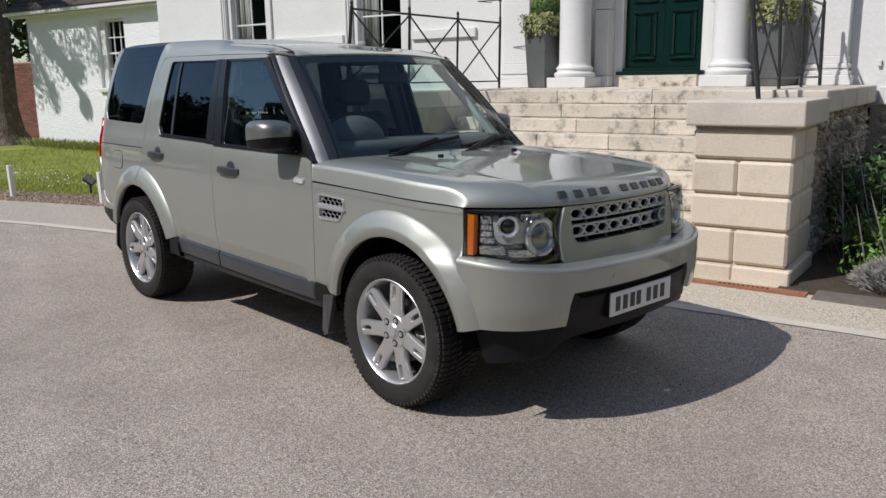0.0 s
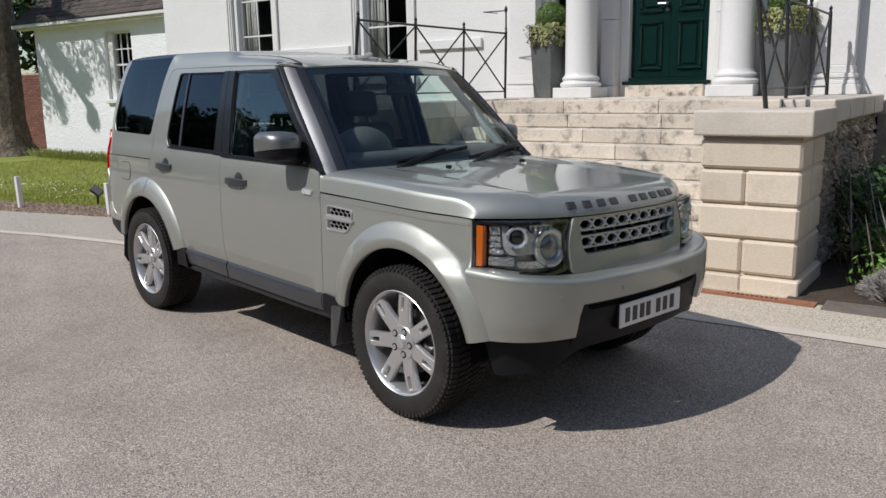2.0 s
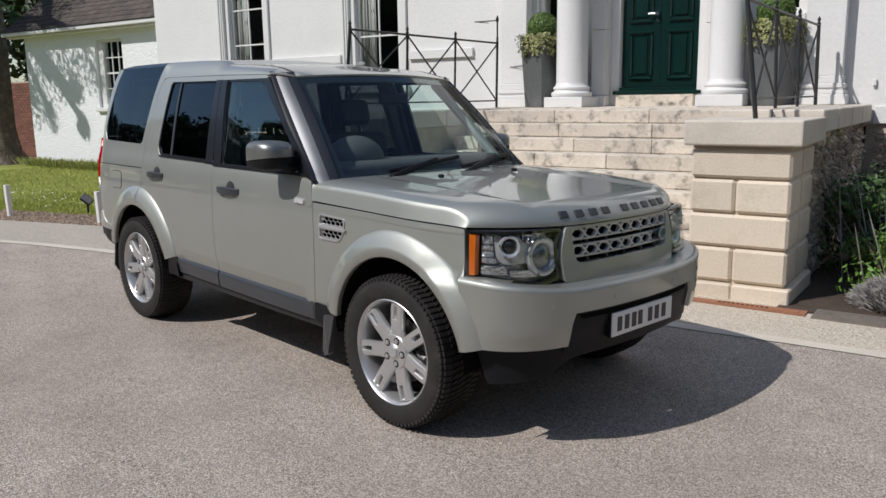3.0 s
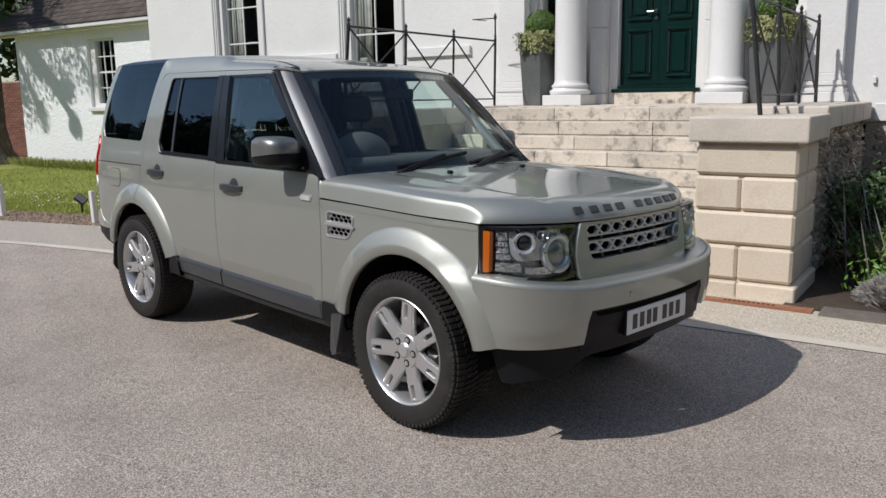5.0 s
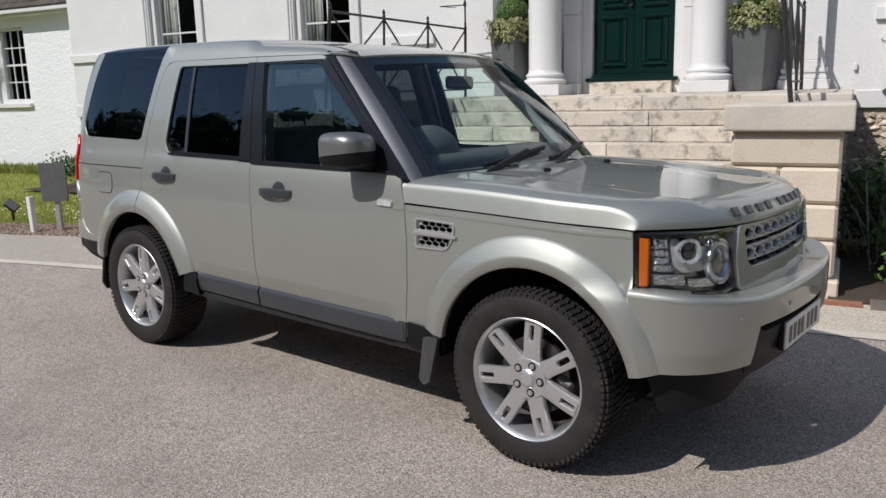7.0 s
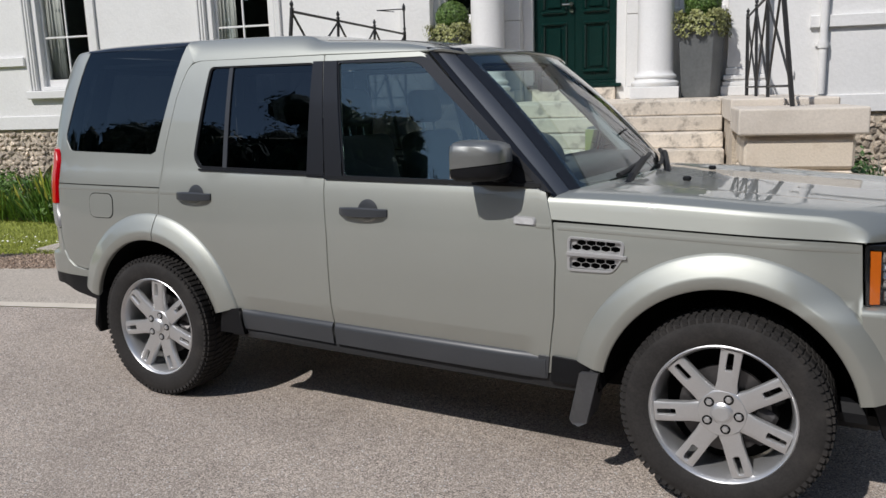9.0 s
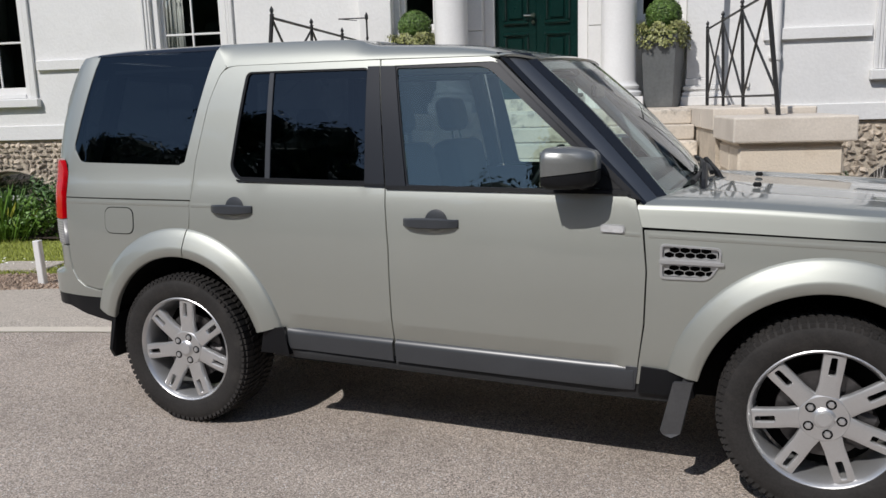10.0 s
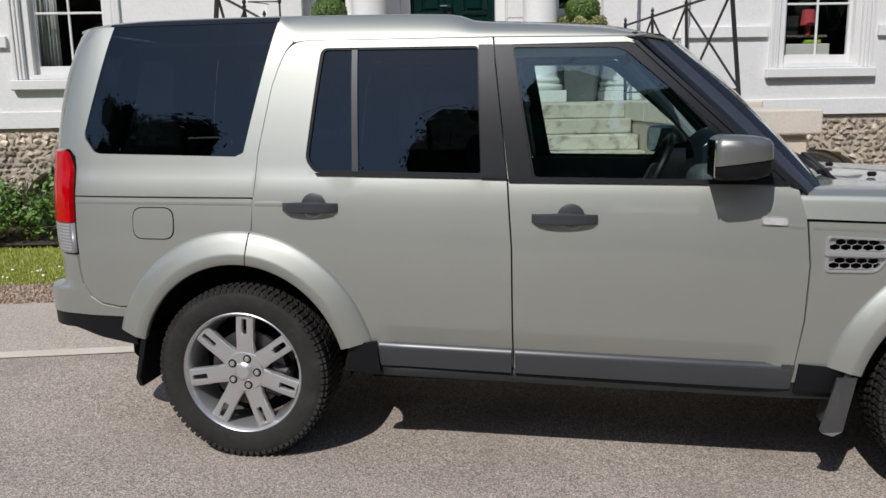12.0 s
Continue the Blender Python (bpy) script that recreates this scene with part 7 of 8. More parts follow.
# ---- cottage at the side of the house ----
COT_H = 7.75
cot_open = (-13.78, -12.66, 1.50, 3.16)
_ss, _zs = [-16.97, cot_open[0], cot_open[1], -9.3], [-0.3, cot_open[2], cot_open[3], 3.45]
o = tagged(part("wall_cottage", grid_wall(bmesh.new(), _ss, _zs, COT_H, COT_H + 0.35, lambda i, j: not (i == 1 and j == 1)), M["rough_white"]), "roughcast white cottage wall", "wall", kind="structure")
o.matrix_basis = HOUSE
for _nm, _b in (("wall_cottage_side", (-16.97, -16.62, COT_H + 0.351, 13.5, -0.3, 3.45)), ("wall_cottage_back", (-16.62, -9.5, 13.1, 13.5, -0.3, 3.45))):
    tagged(part(_nm, bx(*_b), M["rough_white"]), "roughcast white cottage wall", "wall", kind="structure").matrix_basis = HOUSE
tagged(part("floor_cottage", bx(-16.6, -9.5, 8.11, 13.1, 0.0, 0.1), M["painted_gloom"]), "cottage floor, coloured dark for the unlit room", "floor", kind="structure").matrix_basis = HOUSE
tagged(part("wall_cottage_inner", bx(-16.6, -9.5, 10.0, 10.1, 0.1, 3.4), M["painted_gloom"]), "inner wall of the cottage, gloom put into its colour", "wall", kind="structure").matrix_basis = HOUSE
tagged(part("baseboard_cottage", bx(-16.99, -9.46, COT_H - 0.02, COT_H - 0.003, -0.25, 0.10), M["sign_grey"]), "dark grey painted foot of the cottage wall", "baseboard", kind="structure").matrix_basis = HOUSE
w = thing("window_5", "white twelve-pane sash window in the cottage wall", "window", HOUSE, kind="structure")
a, b, z0, z1 = cot_open
bm = bmesh.new()
g = COT_H + 0.14
for s0, s1, q0, q1 in ((a + 0.003, a + 0.22, z0, z1), (b - 0.10, b - 0.003, z0, z1), (a + 0.22, b - 0.10, z1 - 0.06, z1 - 0.003), (a + 0.22, b - 0.10, z0, z0 + 0.09)):
    box(bm, s0, s1, g - 0.06, g + 0.1, q0, q1, bevel=0.006)
part("window_frame", bm, M["gloss_white"], w)
part("window_sill", bx(a - 0.05, b + 0.06, COT_H - 0.08, COT_H - 0.003, z0 - 0.10, z0 - 0.004, bevel=0.01), M["gloss_white"], w)
c0, c1, r0, r1 = a + 0.22, b - 0.10, z0 + 0.09, z1 - 0.06
for k in (1, 2):
    s = c0 + (c1 - c0) * k / 3
    part("glazing_bar", bx(s - 0.012, s + 0.012, g, g + 0.03, r0, r1), M["gloss_white"], w)
for k in (1, 2, 3):
    z = r0 + (r1 - r0) * k / 4
    t = 0.022 if k == 2 else 0.012
    part("glazing_bar", bx(c0, c1, g + 0.001, g + 0.029, z - t, z + t), M["gloss_white"], w)
for i in range(3):
    for j in range(4):
        x0, x1 = c0 + (c1 - c0) * i / 3 + 0.013, c0 + (c1 - c0) * (i + 1) / 3 - 0.013
        y0, y1 = r0 + (r1 - r0) * j / 4 + 0.023, r0 + (r1 - r0) * (j + 1) / 4 - 0.023
        part("pane", bx(x0, x1, g + 0.013, g + 0.017, y0, y1), M["pane"], w).visible_shadow = False
# gutter, eaves and tiled roof
gut = thing("gutter", "cream painted cottage gutter and eaves board", "gutter", HOUSE)
part("gutter_run", bx(-17.5, -9.47, COT_H - 0.34, COT_H - 0.22, 3.40, 3.50, bevel=0.02, segments=2), M["gloss_white"], gut)
part("eaves_board", bx(-17.45, -9.47, COT_H - 0.22, COT_H - 0.01, 3.36, 3.42), M["gloss_white"], gut)
roof_c = thing("roof_cottage", "brown clay tiled cottage roof", "roof", HOUSE, kind="structure")
slope = math.tan(radians(38))
bm = bmesh.new()
q = [(-17.5, COT_H - 0.3, 3.47), (-9.47, COT_H - 0.3, 3.47), (-9.47, 10.6, 3.47 + (10.6 - COT_H + 0.3) * slope), (-15.2, 10.6, 3.47 + (10.6 - COT_H + 0.3) * slope)]
f = [bm.verts.new(p) for p in q]
bm.faces.new(f)
g_ = [bm.verts.new((p[0], p[1], p[2] - 0.08)) for p in q]
bm.faces.new(g_[::-1])
for i in range(4):
    bm.faces.new((f[i], g_[i], g_[(i + 1) % 4], f[(i + 1) % 4]))
part("roof_deck", bm, M["rooftile"], roof_c)
TILE = mesh_of(bx(0, 0.17, 0, 0.30, 0, 0.018, bevel=0.003), "tile")
TILE.materials.append(M["rooftile"])
_rng = random.Random(9)
cnt = 0
for r in range(7):
    for k in range(46):
        s = -17.5 + k * 0.175 + (r % 2) * 0.087
        if s > -9.65 or cnt >= 300:
            continue
        h = COT_H - 0.36 + r * 0.105 * 1.6
        t = new("roof_tile", TILE)
        t.parent = roof_c
        t.matrix_basis = Matrix.Translation((s, h, 3.49 + (h - COT_H + 0.36) * slope + 0.01)) @ Matrix.Rotation(radians(38 - 3 + _rng.uniform(-1, 1)), 4, "X")
        cnt += 1
bm = bmesh.new()
for r in range(7, 17):
    for k in range(46):
        s = -17.5 + k * 0.175 + (r % 2) * 0.087
        if s > -9.65:
            continue
        h = COT_H - 0.36 + r * 0.168
        m = Matrix.Translation((s, h, 3.49 + (h - COT_H + 0.36) * slope + 0.01)) @ Matrix.Rotation(radians(35 + _rng.uniform(-1, 1)), 4, "X")
        vs = [bm.verts.new(m @ Vector(c)) for c in ((0, 0, 0), (0.17, 0, 0), (0.17, 0.3, 0), (0, 0.3, 0), (0, 0, 0.018), (0.17, 0, 0.018), (0.17, 0.3, 0.018), (0, 0.3, 0.018))]
        for fc in ((4, 5, 6, 7), (0, 1, 5, 4), (1, 2, 6, 5), (3, 0, 4, 7)):
            bm.faces.new([vs[i] for i in fc])
o = part("roof_tiles", bm, M["rooftile"], roof_c)
tagged(o, kind="stuff")

# brick garden wall beyond the cottage
bw = thing("wall_brick", "old red brick garden wall, shade put into its colour", "wall", HOUSE, kind="structure")
part("wall_core", bx(-24, -17.02, 9.02, 9.2, -0.2, 2.3), M["mortar"], bw)
BRICK = mesh_of(bx(0, 0.215, 0, 0.05, 0, 0.065, bevel=0.004), "brick")
BRICK.materials.append(M["brick"])
for r in range(30):
    for k in range(10):
        b_ = new("brick", BRICK)
        b_.parent = bw
        b_.matrix_basis = Matrix.Translation((-20.9 + k * 0.225 + (r % 2) * 0.112, 8.99, 0.02 + r * 0.075))


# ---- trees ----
# Darker leaf colour with the shade inside crowns and hedge painted in.
M["shaded_leaf"] = mat("leaves_with_painted_shade", (0.016, 0.028, 0.008), 0.8, var=0.35, scale=1.2, fine=12)
def tree(name, label, s, h, height, spread, trunk_r, seed, crown_z=0.35, count=2600, leaf=0.32, limbs=7, group="", extra=(), foliage="tree_leaf"):
    rng = random.Random(seed)
    x, y = hw(s, h)
    t = thing(name, label, "tree", Matrix.Translation((x, y, ground_z(x, y) - 0.05)), group)
    bm = bmesh.new()
    clumps = []
    z = 0.0
    pts = [(trunk_r * 1.6, 0.0), (trunk_r * 1.15, 0.35), (trunk_r, 1.0), (trunk_r * 0.85, height * 0.35), (trunk_r * 0.4, height * 0.75)]
    rings = []
    n = 14
    for r, zz in pts:
        ox, oy = 0.05 * math.sin(zz * 1.3 + seed), 0.05 * math.cos(zz + seed)
        rings.append([bm.verts.new((ox + r * (1 + 0.12 * math.sin(3 * a + seed)) * math.cos(a), oy + r * (1 + 0.12 * math.sin(3 * a + seed)) * math.sin(a), zz)) for a in [2 * math.pi * i / n for i in range(n)]])
    for a, b in zip(rings, rings[1:]):
        for i in range(n):
            bm.faces.new((a[i], a[(i + 1) % n], b[(i + 1) % n], b[i]))
    bm.faces.new(rings[-1])
    for k in range(limbs):
        a = 2 * math.pi * k / limbs + rng.uniform(-0.4, 0.4)
        z0 = height * rng.uniform(crown_z, 0.6)
        d = Vector((math.cos(a), math.sin(a), rng.uniform(0.2, 0.9)))
        ln = spread * rng.uniform(0.6, 1.0)
        p = Vector((0, 0, z0))
        tube(bm, [p, p + d * ln * 0.5 + Vector((0, 0, 0.1)), p + d * ln], trunk_r * 0.28, 6)
        for q in (0.55, 0.85, 1.05):
            clumps.append((p + d * ln * q + Vector((rng.uniform(-0.4, 0.4), rng.uniform(-0.4, 0.4), rng.uniform(0, 0.6))), spread * rng.uniform(0.26, 0.42)))
    for k in range(limbs):
        clumps.append((Vector((rng.uniform(-0.5, 0.5) * spread, rng.uniform(-0.5, 0.5) * spread, height * rng.uniform(0.6, 0.93))), spread * rng.uniform(0.28, 0.45)))
    for e, rad in extra:                       # long limbs reaching out over the lawn
        e = HOUSE.to_3x3() @ Vector(e)
        tube(bm, [(0, 0, height * 0.42), e * 0.55 + Vector((0, 0, height * 0.22)), e], trunk_r * 0.2, 6)
        clumps += [(e + Vector((rng.uniform(-0.3, 0.3), rng.uniform(-0.3, 0.3), rng.uniform(-0.2, 0.2))), rad)]
    part("trunk", bm, M["bark"], t, smooth=True)

    def place(r):
        c, rad = clumps[int(r.random() * len(clumps))]
        d = Vector((r.gauss(0, 1), r.gauss(0, 1), r.gauss(0, 1))).normalized()
        return c + d * rad * r.random() ** 0.4, d
    part("crown", leaves(rng, count, place, leaf), M[foliage], t)
    if group:                                  # dark blobs close the crown, its inner shade put into their colour
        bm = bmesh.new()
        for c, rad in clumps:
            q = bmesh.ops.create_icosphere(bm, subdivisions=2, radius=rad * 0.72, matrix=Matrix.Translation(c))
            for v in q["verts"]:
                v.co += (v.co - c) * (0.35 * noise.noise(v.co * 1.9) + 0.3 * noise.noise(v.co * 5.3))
        part("inner_crown", bm, M["shaded_leaf"], t)
    return t


tree("tree", "old tree with broad furrowed trunk on the lawn", -18.45, 7.5, 11.0, 3.6, 0.55, 2, 0.46, 9500, 0.125,
     extra=[((a + 16.29, -3.28, z + 4.5), r) for a, z, r in ((-16.7, 3.0, 0.80), (-15.9, 2.9, 0.80), (-14.9, 3.0, 0.7), (-14.0, 2.9, 0.6), (-16.5, 2.2, 0.80), (-16.6, 1.5, 0.55), (-15.7, 2.1, 0.65), (-15.9, 1.3, 0.35), (-14.6, 1.6, 0.35), (-14.25, 0.9, 0.28))])
# trees and hedge across the drive
_rng = random.Random(21)
for k in range(22):
    s = -34 + k * 3.1 + _rng.uniform(-0.8, 0.8)
    tree("tree", "leafy tree on the far side of the drive", s, -21 - _rng.uniform(0, 5), _rng.uniform(10.0, 14.5) * (0.6 if -21 < s < -8 else 1.0), _rng.uniform(3.4, 4.8) * (0.75 if -21 < s < -8 else 1.0), 0.3, 40 + k, 0.10, 14000, 0.19, 9, "trees across the drive")
# Unseen dark-leaved trees, added to darken what the car's nose reflects.
for k in range(9):
    tree("tree", "unseen dark tree added to darken reflections in the car", 19 + _rng.uniform(0, 5), -15 + k * 3.2, _rng.uniform(6.5, 10.0), _rng.uniform(2.6, 3.6), 0.3, 140 + k, 0.10, 3600, 0.42, 9, "trees at the end of the drive", foliage="shaded_leaf")
for k in range(8):
    tree("tree", "leafy tree beside the drive", -42 + k * 3.3, -16 - _rng.uniform(0, 3), _rng.uniform(11.0, 14.0), _rng.uniform(3.2, 4.2), 0.3, 240 + k, 0.08, 6000, 0.32, 9, "trees beside the drive")
for k in range(4):
    tree("tree", "tall leafy tree beside the drive", -27 - k * 4.2, -8.8 - k * 1.1, 6.8 + (k % 2) * 1.3, 3.0, 0.3, 340 + k, 0.08, 6000, 0.32, 9, "trees beside the drive")
for k, (s, h, top) in enumerate(((-29.5, -1.6, 5.6), (-31.5, -4.4, 6.0), (-29.0, -6.6, 4.8))):
    tree("tree", "leafy tree where the drive bends", s, h, top, 2.8, 0.28, 440 + k, 0.08, 7000, 0.26, 9, "trees beside the drive")
hedge = thing("hedge", "long dark clipped hedge across the drive", "hedge", HOUSE @ Matrix.Translation((0, -19, -0.6)))
bm = bmesh.new()
rows = []
for i in range(121):
    rows.append([bm.verts.new((-45 + i * 0.6, y + 0.25 * noise.noise(Vector((i * 0.7, y * 3, z))), z + (0.35 * noise.noise(Vector((i * 0.33, 3, z))) if z > 1 else 0))) for y, z in ((0.9, 0.0), (0.95, 1.4), (0.7, 2.6), (0.0, 2.9), (-0.9, 2.4), (-0.9, 0.0))])
for a, b in zip(rows, rows[1:]):
    for k in range(5):
        bm.faces.new((a[k], b[k], b[k + 1], a[k + 1]))
part("hedge_core", bm, M["shaded_leaf"], hedge)
part("hedge_leaves", leaves(_rng, 9000, lambda r: ((r.uniform(-45, 27), 0.95 - 0.5 * r.random() ** 3, r.uniform(0, 2.9)), Vector((0, 1, 0.3))), 0.28), M["tree_leaf"], hedge)
tree("tree", "leafy tree behind the brick garden wall", -24.5, 12.5, 9, 4.2, 0.35, 81, 0.12, 3800, 0.4)
tree("tree", "leafy tree behind the brick garden wall", -21.0, 14.5, 8, 3.5, 0.3, 82, 0.1, 3200, 0.4)


# ---- lawn, posts, sign ----
def on_lawn(rng):
    while True:
        s, h = rng.uniform(-15.5, -1.8), rng.uniform(1.6, 7.6)
        if h > lerp(GRAVEL1, s) + 0.01 and (h < 4.85 or s < -9.5):
            return s, h


_rng = random.Random(31)
vs, fs = [], []
for _ in range(80000):
    s, h = on_lawn(_rng)
    if _rng.random() < 0.45:
        s, h = max(s, _rng.uniform(-9, -1.8)), min(h, _rng.uniform(1.9, 4.8))
        if h < lerp(GRAVEL1, s) + 0.01:
            continue
    x, y = hw(s, h)
    z = ground_z(x, y) - 0.012
    a = _rng.uniform(0, 6.28)
    ln = _rng.uniform(0.018, 0.042)
    dx, dy = math.cos(a), math.sin(a)
    lean = _rng.uniform(-0.03, 0.03)
    k = len(vs)
    vs += [(x - dx * 0.004, y - dy * 0.004, z), (x + dx * 0.004, y + dy * 0.004, z), (x - dy * lean, y + dx * lean, z + ln)]
    fs.append((k, k + 1, k + 2))
me = bpy.data.meshes.new("grass")
me.from_pydata(vs, [], fs)
tagged(part("grass", me, M["blade"]), "short mown lawn grass blades", "grass", kind="stuff")
bm = bmesh.new()
for _ in range(420):
    s, h = _rng.uniform(-11, -2.4), _rng.gauss(3.05, 0.3)
    if h < lerp(GRAVEL1, s) + 0.05:
        continue
    x, y = hw(s, h)
    bmesh.ops.create_circle(bm, cap_ends=True, segments=6, radius=_rng.uniform(0.008, 0.014), matrix=Matrix.Translation((x, y, ground_z(x, y) + 0.03)) @ Euler((_rng.uniform(-0.6, 0.6), _rng.uniform(-0.6, 0.6), 0)).to_matrix().to_4x4())
tagged(part("daisies", bm, M["daisy"]), "small white daisies in the lawn", "flowers", kind="stuff")
# loose gravel
vs, fs = [], []
peb = [Vector(p) for p in ((1, 0, 0), (-1, 0, 0), (0, 1, 0), (0, -1, 0), (0, 0, 0.8), (0, 0, -0.8))]
pf = [(0, 2, 4), (2, 1, 4), (1, 3, 4), (3, 0, 4), (2, 0, 5), (1, 2, 5), (3, 1, 5), (0, 3, 5)]
for _ in range(9000):
    s = _rng.uniform(-9.5, -1.6)
    h = lerp(GRAVEL0, s) + (lerp(GRAVEL1, s) - lerp(GRAVEL0, s)) * _rng.uniform(-0.02, 1.02)
    x, y = hw(s, h)
    r = _rng.uniform(0.008, 0.02)
    e = Euler((_rng.uniform(0, 6), _rng.uniform(0, 6), _rng.uniform(0, 6))).to_matrix()
    k = len(vs)
    c = Vector((x, y, ground_z(x, y) + r * 0.4))
    vs += [tuple(c + e @ (p * r)) for p in peb]
    fs += [tuple(k + i for i in f) for f in pf]
me = bpy.data.meshes.new("gravel")
me.from_pydata(vs, [], fs)
tagged(part("gravel", me, M["gravel"]), "loose brown gravel stones", "gravel", kind="stuff")
# stepping slab in the lawn
x, y = hw(-4.1, 3.05)
o = tagged(part("stepping_slab", bx(-0.35, 0.35, -0.22, 0.22, -0.03, 0.02, bevel=0.01), M["concrete"]), "pale concrete slab let into the lawn", "slab")
o.matrix_basis = Matrix.Translation((x, y, ground_z(x, y))) @ Matrix.Rotation(radians(14), 4, "Z")


def marker_post(s, h, height):
    x, y = hw(s, h)
    p = tagged(part("marker_post", bx(-0.032, 0.032, -0.032, 0.032, -0.05, height, bevel=0.006), M["gloss_white"]), "short white painted wooden marker post", "post", "white marker posts")
    p.matrix_basis = Matrix.Translation((x, y, ground_z(x, y))) @ Matrix.Rotation(radians(12), 4, "Z") @ Matrix.Rotation(radians(-2), 4, "Y")
    return p


marker_post(-6.64, 1.54, 0.45)
marker_post(-4.87, 1.82, 0.43)
marker_post(-3.28, 2.22, 0.42)
x, y = hw(-4.70, 2.05)
M["board_grey"] = mat("weathered_board", (0.11, 0.11, 0.11), 0.8, var=0.2, scale=7, fine=50)
sign = thing("sign_board", "dark grey notice board on a weathered post, seen from behind", "sign", Matrix.Translation((x, y, ground_z(x, y))) @ Matrix.Rotation(radians(38), 4, "Z"))
part("post", bx(-0.028, 0.028, -0.028, 0.028, -0.05, 0.50, bevel=0.004), M["pale_wood"], sign)
part("board", bx(-0.16, 0.16, -0.052, -0.032, 0.36, 0.82, bevel=0.004), M["board_grey"], sign)
part("batten", bx(-0.15, 0.15, -0.031, -0.0285, 0.38, 0.405), M["board_grey"], sign)


def flood_lamp(s, h, turn):
    x, y = hw(s, h)
    l = thing("flood_lamp", "small black garden flood lamp on the lawn", "lamp", Matrix.Translation((x, y, ground_z(x, y))) @ Matrix.Rotation(radians(turn), 4, "Z"), "lawn lamps")
    o = part("lamp_body", bx(-0.085, 0.085, -0.03, 0.03, -0.06, 0.06, bevel=0.012), M["iron"], l)
    o.matrix_basis = Matrix.Translation((0, 0, 0.20)) @ Matrix.Rotation(radians(42), 4, "Y") @ Matrix.Rotation(radians(-30), 4, "X")
    o2 = part("lamp_glass", bx(-0.07, 0.07, -0.035, -0.0305, -0.045, 0.045), M["lens_grey"], l, "grey lamp glass")
    o2.matrix_basis = o.matrix_basis
    part("lamp_spike", bar(bmesh.new(), (0, 0.02, -0.05), (0, 0.02, 0.18), 0.018, 8), M["iron"], l)
    return l


flood_lamp(-6.0, 2.35, 58)

# drain and manhole by the pier
M["iron_cover"] = mat("worn_iron_cover", (0.17, 0.145, 0.125), 0.75, var=0.3, scale=9, fine=60, bump=0.002)
dr = thing("drain", "rusty iron channel drain at the foot of the pier", "drain", HOUSE @ Matrix.Translation((0, 0, hground(3.4, 1.9))))
part("drain_frame", bx(2.93, 3.93, 1.86, 2.0, -0.03, 0.012), M["rust"], dr)
part("drain_inlay", bx(3.0, 3.88, 1.885, 1.975, 0.0125, 0.016), M["rust"], dr)
# Near-black bars on the plate stand for its dark openings.
for k in range(11):
    part("drain_slot", bx(3.28 + k * 0.036, 3.298 + k * 0.036, 1.918, 1.942, 0.0165, 0.018), M["underbody"], dr)
mh = thing("drain_cover", "dark ribbed iron drain cover in the bed edge", "drain", HOUSE @ Matrix.Translation((0, 0, hground(4.2, 1.92))))
part("cover_plate", bx(3.98, 4.50, 1.83, 2.10, -0.03, 0.018), M["iron_cover"], mh)
for k in range(7):
    part("cover_rib", bx(4.0, 4.48, 1.85 + k * 0.034, 1.867 + k * 0.034, 0.0185, 0.024), M["iron_cover"], mh)


# ---- plants ----
def shrub(name, label, s, h, w, d, height, count, leaf, material, seed, category="shrub", shape=0.55):
    rng = random.Random(seed)
    x, y = hw(s, h)
    t = thing(name, label, category, Matrix.Translation((x, y, ground_z(x, y))))
    lobes = [(Vector((rng.uniform(-0.8, 0.8) * w / 2, rng.uniform(-0.8, 0.8) * d / 2, rng.uniform(0.25, 0.75) * height)), rng.uniform(0.25, 0.45)) for _ in range(9)]

    def place(r):
        c, k = lobes[int(r.random() * len(lobes))]
        q = Vector((r.gauss(0, 1), r.gauss(0, 1), r.gauss(0, 1))).normalized()
        p = c + Vector((q.x * w * k, q.y * d * k, q.z * height * k * 0.8)) * r.random() ** 0.5
        p.z = max(0.01, p.z)
        return p, q
    part("foliage", leaves(rng, count, place, leaf, shape), material, t)
    bm = bmesh.new()
    for _ in range(10):
        a = rng.uniform(0, 6.28)
        tube(bm, [(0, 0, -0.03), (0.2 * w * math.cos(a), 0.2 * d * math.sin(a), height * 0.4), (0.35 * w * math.cos(a), 0.35 * d * math.sin(a), height * 0.75)], 0.006, 5)
    part("stem", bm, M["bark"], t)
    return t


M["strap_leaf"] = mat("pale_strap_leaf", (0.26, 0.29, 0.085), 0.6, var=0.3, scale=9, fine=40)


